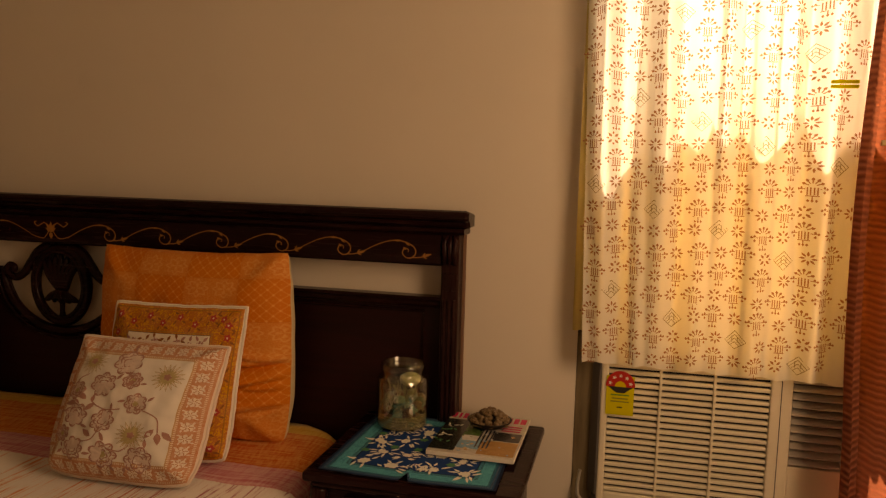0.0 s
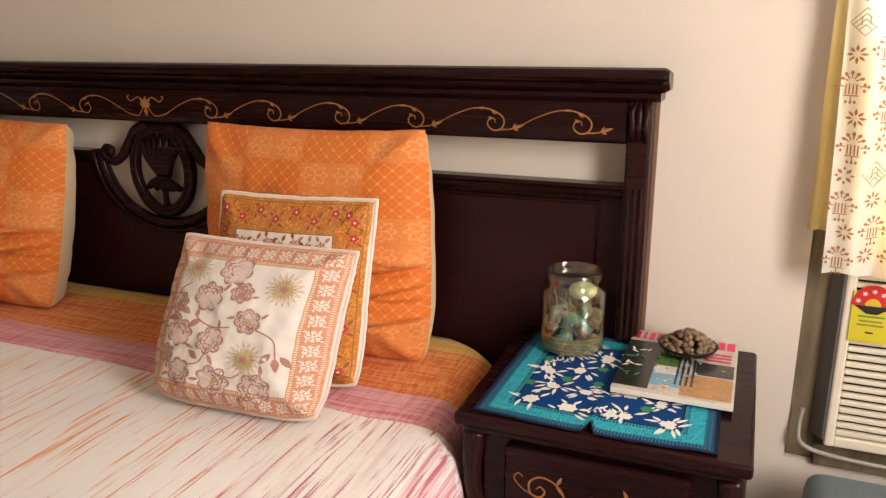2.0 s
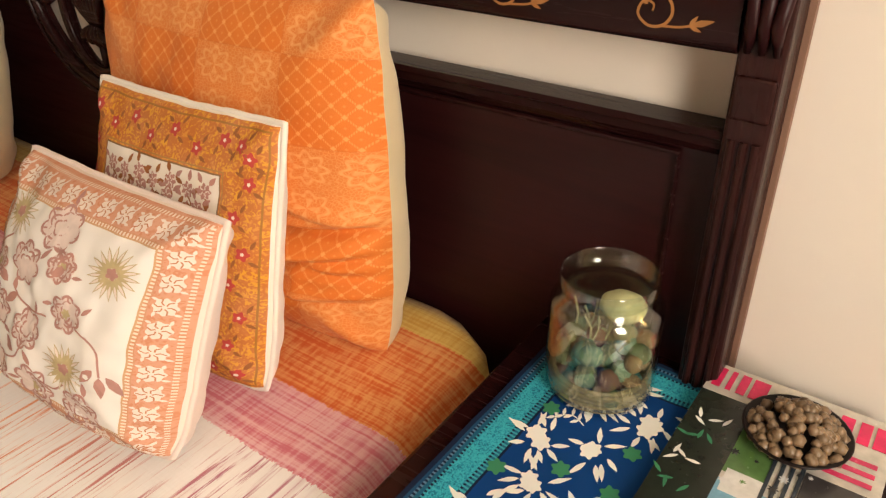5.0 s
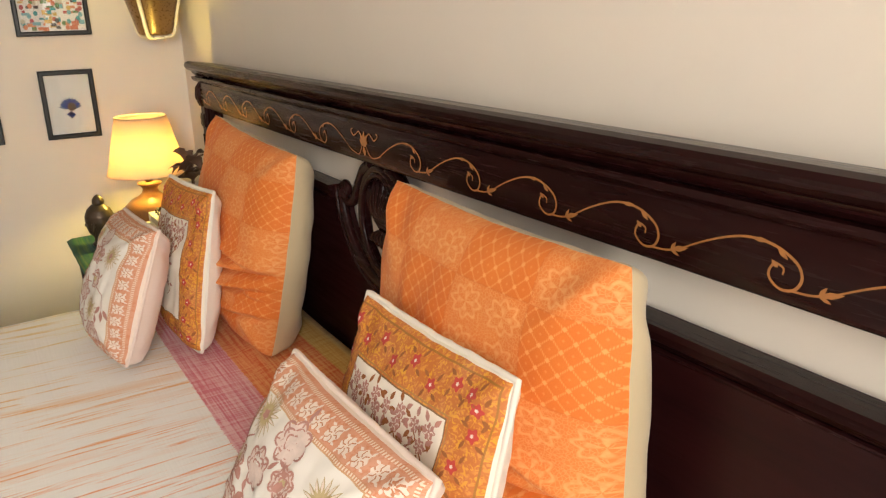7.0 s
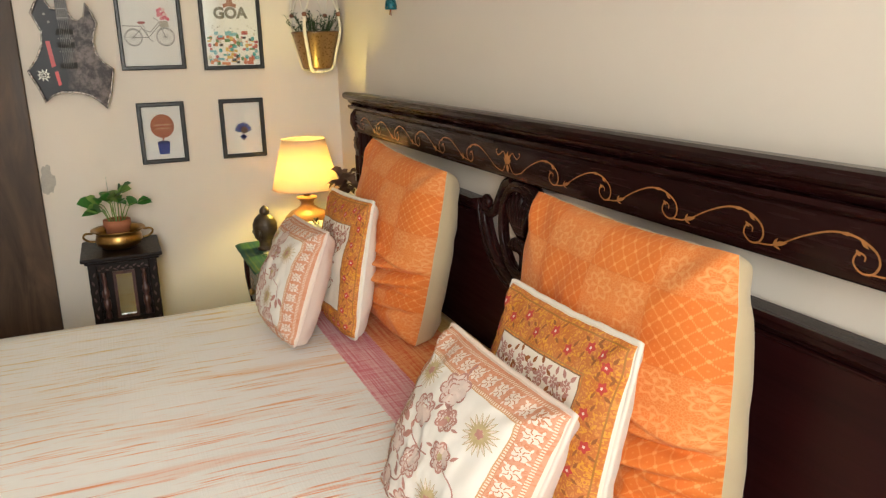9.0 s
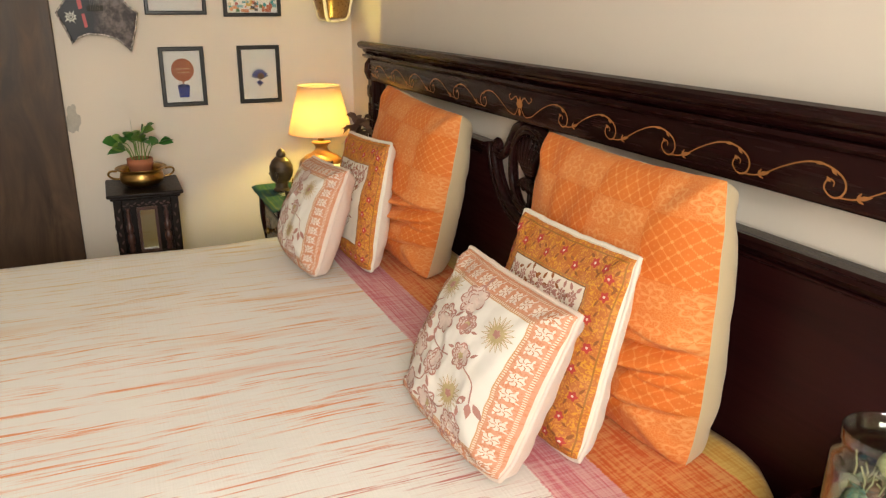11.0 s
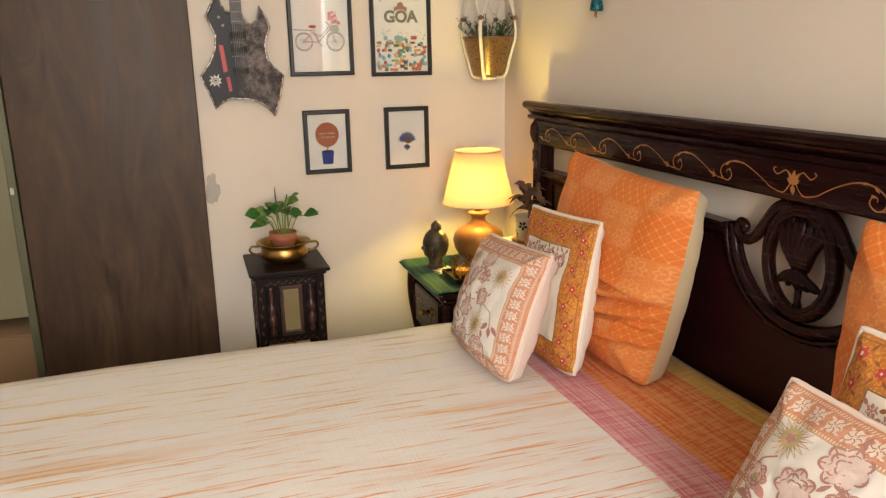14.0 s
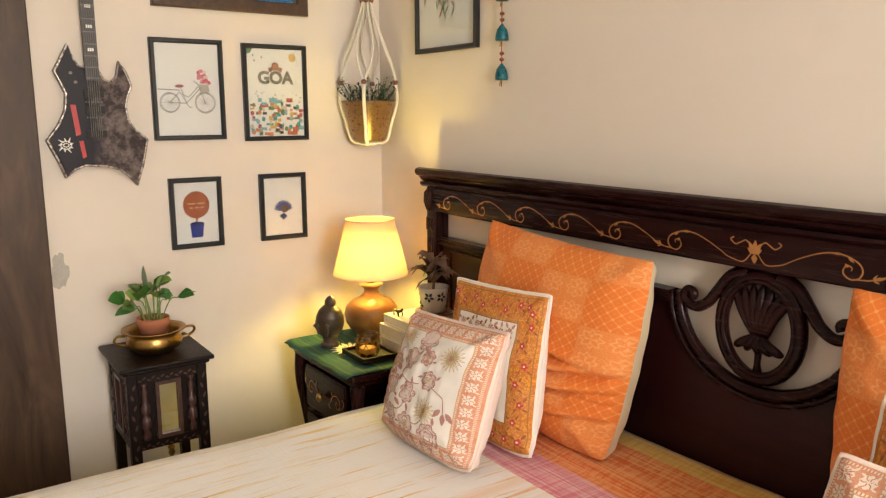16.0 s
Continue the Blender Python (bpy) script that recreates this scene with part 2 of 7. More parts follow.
def curtain_material():
    """Thin cotton that the daylight shines through."""
    s = Shade("thin_printed_cotton", 0.95)
    v = s.coords()
    thread = s.noise(s.mapping(v, (300, 300, 300)), 4.0, 1.0)
    c = s.mix(thread, (0.84, 0.83, 0.77), (0.90, 0.89, 0.84))
    s.colour(c)
    return s.thin(0.42, c).mat


def shade_material(name="lit_lampshade_fabric", lo=(0.70, 0.54, 0.42), hi=(0.76, 0.60, 0.48), through_share=0.42):
    s = Shade(name, 0.9)
    v = s.coords()
    c = s.mix(s.noise(s.mapping(v, (60, 60, 400)), 3.0, 2.0), lo, hi)
    s.colour(c)
    return s.thin(through_share, c).mat


WALL = wall_paint("cream_wall_paint", (0.73, 0.655, 0.565))
CEILING = wall_paint("white_ceiling_paint", (0.8, 0.78, 0.74))
FLOOR = plain("beige_floor_tile", (0.42, 0.36, 0.29), 0.25, vary=0.1, scale=4)
DARK_WOOD = wood("dark_polished_wood", (0.010, 0.0024, 0.0026), (0.021, 0.0050, 0.0048), 0.22, "x")
DARK_WOOD_UP = wood("dark_polished_wood_upright", (0.013, 0.0042, 0.0038), (0.034, 0.0100, 0.0084), 0.28, "z")
BLACK_WOOD = plain("blackened_carved_wood", (0.011, 0.006, 0.005), 0.42, vary=0.3, scale=30)
BLACK_WOOD.node_tree.nodes["Principled BSDF"].inputs["Specular IOR Level"].default_value = 0.2
INLAY = plain("golden_inlay", (0.40, 0.165, 0.042), 0.42, vary=0.25, scale=60)
PANEL_WOOD = wood("dull_dark_panel_wood", (0.013, 0.0024, 0.0028), (0.028, 0.0054, 0.0056), 0.38, "x")
PANEL_WOOD.node_tree.nodes["Principled BSDF"].inputs["Specular IOR Level"].default_value = 0.2


def laminate():
    s = Shade("brown_wardrobe_laminate", 0.4)
    s.bsdf.inputs["Specular IOR Level"].default_value = 0.25
    v = s.coords()
    grain = s.noise(s.mapping(v, (6, 6, 1.2)), 2.0, 6.0, 0.62, 1.2)
    cloud = s.noise(s.mapping(v, (2.2, 2.2, 1.0)), 2.0, 4.0)
    knots = s.span(s.cells(s.mapping(v, (5.5, 5.5, 2.6)), 1.0), 0.05, 0.22, 1.0, 0.0)
    c = s.mix(s.span(grain, 0.3, 0.7), (0.034, 0.019, 0.011), (0.112, 0.066, 0.039))
    c = s.mix(s.math("MULTIPLY", s.span(cloud, 0.42, 0.62), 0.7), c, (0.048, 0.028, 0.018))
    c = s.mix(s.math("MULTIPLY", knots, s.span(cloud, 0.45, 0.6, 0.0, 0.8)), c, (0.018, 0.010, 0.007))
    s.colour(c)
    s.rough(s.span(grain, 0.3, 0.7, 0.36, 0.5))
    return s.bump(grain, 0.15, 0.001).mat


LAMINATE = laminate()
BEDSPREAD = bedspread_material()
ORANGE = orange_cushion_material()
ORANGE_BACK = cloth("cream_cushion_backing", (0.66, 0.52, 0.31))
ROSE_PRINT = bordered_material("rose_print_cotton", (0.80, 0.755, 0.69), (0.57, 0.235, 0.125), (0.64, 0.34, 0.22), 0.385,
                               ((0.366, 0.372, (0.56, 0.33, 0.17), None), (0.372, 0.385, (0.76, 0.62, 0.48), (0.56, 0.27, 0.15)), (0.385, 0.389, (0.56, 0.27, 0.15), None), (0.474, 0.485, (0.74, 0.58, 0.45), (0.54, 0.24, 0.13)), (0.492, 0.51, (0.74, 0.62, 0.53), None)), 30.0, 34.0, 0.6)
GOLD_PRINT = bordered_material("gold_print_cotton", (0.80, 0.735, 0.63), (0.62, 0.26, 0.050), (0.42, 0.10, 0.030), 0.31,
                               ((0.306, 0.312, (0.22, 0.12, 0.05), None), (0.318, 0.323, (0.40, 0.20, 0.05), None), (0.468, 0.474, (0.34, 0.15, 0.03), None), (0.490, 0.51, (0.76, 0.69, 0.58), None)), 30.0, 34.0, 0.62, (0.70, 0.35, 0.03))
CREAM_COTTON = cloth("cream_cotton", (0.76, 0.70, 0.61))
BLUSH_COTTON = cloth("blush_cotton", (0.74, 0.61, 0.53))
CURTAIN = curtain_material()
MOTIF_RED = shade_material("rust_block_print", (0.42, 0.20, 0.11), (0.52, 0.27, 0.15), 0.40)
MOTIF_GREY = shade_material("grey_block_print", (0.34, 0.28, 0.16), (0.42, 0.35, 0.21), 0.32)
ROSE_INK = plain("rose_print_ink", (0.50, 0.25, 0.20), 0.9, vary=0.25, scale=60)
OLIVE_INK = plain("olive_print_ink", (0.55, 0.43, 0.22), 0.9, vary=0.25, scale=60)
BROWN_INK = plain("brown_print_ink", (0.34, 0.12, 0.03), 0.9, vary=0.25, scale=60)
RED_INK = plain("red_print_ink", (0.54, 0.065, 0.05), 0.9, vary=0.2, scale=60)
SALMON_INK = plain("salmon_print_ink", (0.52, 0.22, 0.11), 0.9, vary=0.2, scale=60)
BLUSH_INK = plain("blush_print_ink", (0.74, 0.60, 0.53), 0.9, vary=0.2, scale=60)
CREAM_INK = plain("cream_print_ink", (0.78, 0.66, 0.56), 0.9, vary=0.1, scale=60)
FRAME_BLACK = plain("black_picture_frame", (0.012, 0.012, 0.012), 0.35, vary=0.2, scale=50)
PAPER = plain("white_print_paper", (0.74, 0.72, 0.71), 0.7, vary=0.04)
PANE = glass("clear_glass", base_gloss=0.04)
JAR_GLASS = glass("jar_glass", (0.93, 0.96, 0.92), 0.04, 0.13)
AC_BEIGE = plain("cream_plastic", (0.80, 0.73, 0.58), 0.45, vary=0.06)
AC_GREY = plain("dark_grey_plastic", (0.13, 0.125, 0.12), 0.5)
DARK_GAP = plain("dark_inside", (0.02, 0.018, 0.015), 0.8)
BRASS = plain("aged_brass", (0.46, 0.28, 0.085), 0.33, 1.0, vary=0.25, scale=25)
LAMPSHADE = shade_material()
# for the unseen shading pieces, yellow so the lower curtain glows golden
BOARD = shade_material("yellow_shading_board", (0.72, 0.59, 0.37), (0.78, 0.65, 0.42), 0.75)
WEATHERED = wood("weathered_window_wood", (0.085, 0.060, 0.032), (0.29, 0.23, 0.15), 0.75, "z", 9.0)

# ---- mesh helpers ----


def link_mesh(name, bm, material, smooth=False):
    bmesh.ops.recalc_face_normals(bm, faces=bm.faces[:])
    me = bpy.data.meshes.new(name)
    bm.to_mesh(me)
    bm.free()
    if smooth:
        me.shade_smooth()
    me.materials.append(material)
    return new(name, me)


def part(name, bm, material, parent, label="", smooth=False):
    ob = link_mesh(name, bm, material, smooth)
    ob.parent = parent
    ob.matrix_parent_inverse = parent.matrix_basis.inverted()
    return tagged(ob, label) if label else ob


def thing(name, at, label, category, group="", kind=""):
    ob = new(name)
    ob.empty_display_size = 0.05
    ob.location = at
    return tagged(ob, label, category, group, kind)


def solid(name, bm, material, label, category, kind="", smooth=False, group=""):
    return tagged(link_mesh(name, bm, material, smooth), label, category, group, kind)


def box(x0, x1, y0, y1, z0, z1, bevel=0.0, bm=None, steps=2):
    target = bm or bmesh.new()
    b = bmesh.new()
    bmesh.ops.create_cube(b, size=1)
    for v in b.verts:
        v.co = Vector(((x0 + x1) / 2 + v.co.x * (x1 - x0), (y0 + y1) / 2 + v.co.y * (y1 - y0), (z0 + z1) / 2 + v.co.z * (z1 - z0)))
    if bevel:
        bmesh.ops.bevel(b, geom=b.edges[:], offset=bevel, segments=steps, affect="EDGES", profile=0.5)
    return join(target, b)


def join(target, b):
    index = [target.verts.new(v.co) for v in b.verts]
    b.verts.index_update()
    for f in b.faces:
        target.faces.new([index[v.index] for v in f.verts])
    b.free()
    return target


def lathe(profile, x, y, z=0.0, segs=32, bm=None, squash=1.0, caps=True):
    """Turns a profile of (radius, height) about an upright axis at x, y."""
    bm = bm or bmesh.new()
    rings = []
    for r, h in profile:
        rings.append([bm.verts.new((x + r * math.cos(2 * math.pi * k / segs), y + r * squash * math.sin(2 * math.pi * k / segs), z + h)) for k in range(segs)])
    for a, b in zip(rings, rings[1:]):
        for k in range(segs):
            bm.faces.new((a[k], a[(k + 1) % segs], b[(k + 1) % segs], b[k]))
    if caps:
        for ring in (rings[0], rings[-1]):
            bm.faces.new(ring)
    return bm


def tube(points, radius, bm=None, segs=8, closed=False):
    """A round rod along points; radius is a number or one for each point."""
    bm = bm or bmesh.new()
    pts = [Vector(p) for p in points]
    n, rings, side = len(pts), [], None
    for i, p in enumerate(pts):
        ahead = (pts[(i + 1) % n] if closed or i < n - 1 else p) - (pts[i - 1] if closed or i else p)
        ahead.normalize()
        if side is None:
            side = ahead.orthogonal().normalized()
        side = (side - ahead * side.dot(ahead)).normalized()
        up, r = ahead.cross(side), radius[i] if isinstance(radius, (list, tuple)) else radius
        rings.append([bm.verts.new(p + r * (math.cos(2 * math.pi * k / segs) * side + math.sin(2 * math.pi * k / segs) * up)) for k in range(segs)])
    pairs = list(zip(rings, rings[1:])) + ([(rings[-1], rings[0])] if closed else [])
    for a, b in pairs:
        for k in range(segs):
            bm.faces.new((a[k], a[(k + 1) % segs], b[(k + 1) % segs], b[k]))
    if not closed:
        bm.faces.new(rings[0])
        bm.faces.new(rings[-1])
    return bm


def prism(outline, place, depth, bm=None):
    """A flat outline of (a, b) laid out by place(a, b, d) with thickness depth."""
    bm = bm or bmesh.new()
    front = [bm.verts.new(place(a, b, 0.0)) for a, b in outline]
    back = [bm.verts.new(place(a, b, depth)) for a, b in outline]
    bm.faces.new(front)
    bm.faces.new(back[::-1])
    for i in range(len(front)):
        j = (i + 1) % len(front)
        bm.faces.new((front[i], front[j], back[j], back[i]))
    return bm


def along_x(profile, x0, x1, bm=None, ends=0.0):
    """Extrudes a closed (y, z) profile along x; ends draws the end faces in, for a rounded finish."""
    bm = bm or bmesh.new()
    cy, cz = sum(p[0] for p in profile) / len(profile), sum(p[1] for p in profile) / len(profile)
    stations = [(x0, 0.8), (x0 + ends, 1), (x1 - ends, 1), (x1, 0.8)] if ends else [(x0, 1), (x1, 1)]
    rings = [[bm.verts.new((x, cy + (y - cy) * k, cz + (z - cz) * k)) for y, z in profile] for x, k in stations]
    n = len(profile)
    for a, b in zip(rings, rings[1:]):
        for i in range(n):
            bm.faces.new((a[i], a[(i + 1) % n], b[(i + 1) % n], b[i]))
    bm.faces.new(rings[0])
    bm.faces.new(rings[-1])
    return bm


def ribbon(points, widths, place, bm=None, lift=0.0):
    """A flat stroke along (a, b) points, laid on a surface by place(a, b, lift)."""
    bm = bm or bmesh.new()
    rows = []
    for i, (a, b) in enumerate(points):
        p, q = points[max(0, i - 1)], points[min(len(points) - 1, i + 1)]
        da, db = q[0] - p[0], q[1] - p[1]
        k = math.hypot(da, db) or 1
        w = (widths[i] if isinstance(widths, (list, tuple)) else widths) / 2
        rows.append((bm.verts.new(place(a - db / k * w, b + da / k * w, lift)), bm.verts.new(place(a + db / k * w, b - da / k * w, lift))))
    for r, s in zip(rows, rows[1:]):
        bm.faces.new((r[0], r[1], s[1], s[0]))
    return bm


def leaf_shape(a, b, angle, length, width, place, bm, lift=0.0):
    """A pointed leaf laid on a surface."""
    pts = []
    for t, w in ((0, 0.0), (0.2, 0.7), (0.45, 1.0), (0.75, 0.6), (1, 0.0), (0.75, -0.6), (0.45, -1.0), (0.2, -0.7)):
        u, v = t * length, w * width / 2
        pts.append((a + u * math.cos(angle) - v * math.sin(angle), b + u * math.sin(angle) + v * math.cos(angle)))
    bm.faces.new([bm.verts.new(place(p, q, lift)) for p, q in pts])
    return bm


def rosette(a, b, r, petals, place, bm, lift=0.0, deep=0.3, aspect=1.0):
    """A flower outline with lobes, laid on a surface."""
    n = petals * 6
    mid = bm.verts.new(place(a, b, lift))
    ring = []
    for k in range(n):
        w = 2 * math.pi * k / n
        d = r * (1 - deep * (0.5 - 0.5 * math.cos(petals * w)))
        ring.append(bm.verts.new(place(a + d * math.cos(w), b + d * math.sin(w) * aspect, lift)))
    for k in range(n):
        bm.faces.new((mid, ring[k], ring[(k + 1) % n]))
    return bm


def bent(points, steps=6):
    """A smooth line through (a, b) or (x, y, z) points."""
    pts = [Vector(p) if len(p) == 3 else Vector((*p, 0)) for p in points]
    out = []
    for i in range(len(pts) - 1):
        p0, p1, p2, p3 = pts[max(0, i - 1)], pts[i], pts[i + 1], pts[min(len(pts) - 1, i + 2)]
        for k in range(steps):
            t = k / steps
            out.append(0.5 * (2 * p1 + (p2 - p0) * t + (2 * p0 - 5 * p1 + 4 * p2 - p3) * t * t + (3 * p1 - 3 * p2 + p3 - p0) * t**3))
    out.append(pts[-1])
    return [tuple(p) if len(points[0]) == 3 else (p.x, p.y) for p in out]


# ---- the room ----
W0, XL, XR, YB, TOP = 0.015, -1.428, 2.42, -3.3, 2.75
WIN = (1.342, 2.3, 0.47, 2.2)

solid("floor", box(XL - 0.15, XR + 0.15, YB - 0.15, W0 + 0.2, -0.1, 0.0), FLOOR, "beige glossy tiled bedroom floor", "floor", "structure")
solid("ceiling", box(XL - 0.15, XR + 0.15, YB - 0.15, W0 + 0.2, TOP, TOP + 0.1), CEILING, "white painted bedroom ceiling", "ceiling", "structure")
bm = box(XL - 0.15, WIN[0], W0, W0 + 0.2, 0, TOP)
box(WIN[1], XR + 0.15, W0, W0 + 0.2, 0, TOP, bm=bm)
box(WIN[0], WIN[1], W0, W0 + 0.2, 0, WIN[2], bm=bm)
box(WIN[0], WIN[1], W0, W0 + 0.2, WIN[3], TOP, bm=bm)
solid("wall_north", bm, WALL, "cream painted wall behind the bed with a window opening", "wall", "structure")
# left wall, with an alcove beside the wardrobe door
bm = box(XL - 0.15, XL, -1.0, W0, 0, TOP)
box(XL - 0.15, XL, YB, -2.3, 0, TOP, bm=bm)
box(XL - 0.15, XL, -2.3, -1.0, 2.15, TOP, bm=bm)
solid("wall_west", bm, WALL, "cream painted wall hung with pictures, plaster chipped beside the wardrobe", "wall", "structure")
bm = box(XR, XR + 0.15, YB, -1.52, 0, TOP)
box(XR, XR + 0.15, -0.83, W0, 0, TOP, bm=bm)
box(XR, XR + 0.15, -1.52, -0.83, 0, 0.85, bm=bm)
box(XR, XR + 0.15, -1.52, -0.83, 2.15, TOP, bm=bm)
solid("wall_east", bm, WALL, "unseen cream painted wall with an added window opening", "wall", "structure")
solid("wall_south", box(XL - 0.15, XR + 0.15, YB - 0.15, YB, 0, TOP), WALL, "plain cream painted wall", "wall", "structure")
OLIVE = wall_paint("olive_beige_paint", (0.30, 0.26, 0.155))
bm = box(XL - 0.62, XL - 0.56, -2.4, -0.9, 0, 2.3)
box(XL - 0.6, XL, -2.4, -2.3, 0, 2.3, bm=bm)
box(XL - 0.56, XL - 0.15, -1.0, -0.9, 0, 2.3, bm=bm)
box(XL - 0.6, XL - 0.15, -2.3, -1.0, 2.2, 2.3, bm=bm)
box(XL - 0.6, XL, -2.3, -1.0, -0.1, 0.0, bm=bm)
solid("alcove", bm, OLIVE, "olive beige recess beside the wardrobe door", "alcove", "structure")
# ground far outside the window
solid("ground", box(-60, 60, 0.6, 120, -3.2, -3.0), plain("dry_ground", (0.22, 0.19, 0.14), 0.9), "dry ground outside the window", "ground", "structure")

# window: weathered frame, mullion, panes; unseen low board above the air conditioner shades the curtain
window = thing("window_1", (1.8, W0 + 0.1, WIN[2]), "weathered wooden window behind a thin curtain", "window", kind="structure")
bm = box(WIN[0], WIN[0] + 0.045, W0 + 0.01, W0 + 0.12, WIN[2], WIN[3], 0.004)
box(WIN[1] - 0.05, WIN[1], W0 + 0.01, W0 + 0.12, WIN[2], WIN[3], 0.004, bm)
box(WIN[0] + 0.045, WIN[1] - 0.05, W0 + 0.01, W0 + 0.12, WIN[3] - 0.05, WIN[3], 0.004, bm)
box(WIN[0] + 0.045, WIN[1] - 0.05, W0 + 0.01, W0 + 0.12, WIN[2], WIN[2] + 0.03, 0.004, bm)
part("window_frame", bm, WEATHERED, window, "paint-worn wooden frame")
part("mullion", box(1.478, 1.508, W0 + 0.04, W0 + 0.1, 0.86, WIN[3] - 0.05, 0.004), WEATHERED, window)
part("mullion", box(1.93, 1.96, W0 + 0.04, W0 + 0.1, 0.86, WIN[3] - 0.05, 0.004), WEATHERED, window)
part("shading_board", box(1.508, WIN[1] - 0.05, W0 + 0.05, W0 + 0.075, 0.86, 1.36, 0.003), BOARD, window, "unseen yellow board added to shade the lower curtain")
part("shading_board", box(WIN[0] + 0.045, 1.478, W0 + 0.05, W0 + 0.075, 0.86, 1.26, 0.003), BOARD, window)
# unseen cutouts added over the boards, their peaked tops shape the sun patch's edge
on_board = lambda a, b, d: Vector((a, W0 + 0.066 + d, b))
ragged = [(1.508, 1.395), (1.55, 1.40), (1.585, 1.418), (1.600, 1.436), (1.611, 1.475), (1.621, 1.442), (1.64, 1.440), (1.66, 1.424), (1.70, 1.405), (1.735, 1.417), (1.756, 1.452), (1.771, 1.478), (1.787, 1.445), (1.803, 1.405), (1.823, 1.393), (1.86, 1.42), (1.93, 1.43)]
part("sun_patch_cutout", prism([(1.508, 1.355)] + ragged + [(1.93, 1.355)], on_board, 0.003), BOARD, window, "unseen cutout added to shape the sun patch on the curtain")
ragged = [(1.387, 1.40), (1.400, 1.35), (1.418, 1.312), (1.440, 1.345), (1.462, 1.385), (1.478, 1.46)]
part("sun_patch_cutout", prism([(1.387, 1.255)] + ragged + [(1.478, 1.255)], on_board, 0.003), BOARD, window)
for x0, x1, z0 in ((WIN[0] + 0.045, 1.478, 1.26), (1.508, 1.93, 1.36), (1.96, WIN[1] - 0.05, 1.36)):
    ob = part("pane", box(x0, x1, W0 + 0.074, W0 + 0.078, z0, WIN[3] - 0.05), PANE, window)
    ob.visible_shadow = False
# unseen window frame, added as the opening for the side light
window = thing("added_side_window", (XR + 0.08, -1.17, 0.85), "unseen side window added to light the room", "window", kind="structure")
bm = box(XR + 0.03, XR + 0.1, -1.52, -1.47, 0.85, 2.15, 0.004)
box(XR + 0.03, XR + 0.1, -0.88, -0.83, 0.85, 2.15, 0.004, bm)
box(XR + 0.03, XR + 0.1, -1.47, -0.88, 2.1, 2.15, 0.004, bm)
box(XR + 0.03, XR + 0.1, -1.47, -0.88, 0.85, 0.9, 0.004, bm)
part("window_frame", bm, WEATHERED, window)

# wardrobe door, flush in the wall, with a green metal edge strip
wardrobe = thing("wardrobe_door", (XL, -1.25, 0), "tall dark brown wood-grain laminate wardrobe door", "wardrobe")
part("door_panel", box(XL - 0.02, XL + 0.022, -1.515, -1.0, 0.02, 2.12, 0.003), LAMINATE, wardrobe)
part("edge_strip", box(XL - 0.02, XL + 0.028, -1.54, -1.517, 0.02, 2.12, 0.003), plain("olive_metal_strip", (0.12, 0.12, 0.07), 0.4, 0.3), wardrobe, "dull olive edge strip")
part("latch", box(XL + 0.028, XL + 0.034, -1.535, -1.525, 0.93, 0.95, 0.002), plain("pale_metal", (0.6, 0.6, 0.55), 0.4, 0.6), wardrobe, "small pale latch")
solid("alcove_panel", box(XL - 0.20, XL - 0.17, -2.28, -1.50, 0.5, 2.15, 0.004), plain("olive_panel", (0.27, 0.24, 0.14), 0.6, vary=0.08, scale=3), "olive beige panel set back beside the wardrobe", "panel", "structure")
crate = thing("cardboard_box", (XL - 0.35, -1.8, 0), "brown cardboard box in the recess", "box")
part("body", box(XL - 0.5, XL - 0.1, -2.1, -1.5, 0.0, 0.46, 0.006), plain("brown_cardboard", (0.30, 0.19, 0.10), 0.85), crate)
part("flap", box(XL - 0.5, XL - 0.1, -2.1, -1.5, 0.462, 0.466), plain("brown_cardboard_flap", (0.34, 0.22, 0.12), 0.85), crate)

# ---- the bed ----
bed = thing("bed", (0, -1, 0), "dark polished wooden double bed with a carved headboard", "bed")
HX = 1.1
cap = [(W0 - 0.003, 1.118), (-0.041, 1.118), (-0.047, 1.124), (-0.052, 1.132), (-0.063, 1.137), (-0.068, 1.143), (-0.069, 1.150), (-0.065, 1.156), (-0.055, 1.159), (W0 - 0.003, 1.150)]
part("headboard_cap", along_x(cap, -HX, HX, ends=0.008), DARK_WOOD, bed)
low = [(W0 - 0.003, 1.104), (-0.047, 1.104), (-0.053, 1.110), (-0.053, 1.117), (W0 - 0.003, 1.117)]
part("headboard_moulding", along_x(low, -HX + 0.012, HX - 0.012), DARK_WOOD, bed)


def rail_y(z):
    """The rounded front of the rail below the cap."""
    k = min(1.0, abs(z - 1.0678) / 0.0368)
    return -0.038 - 0.008 * math.sqrt(max(0.0, 1 - k * k))


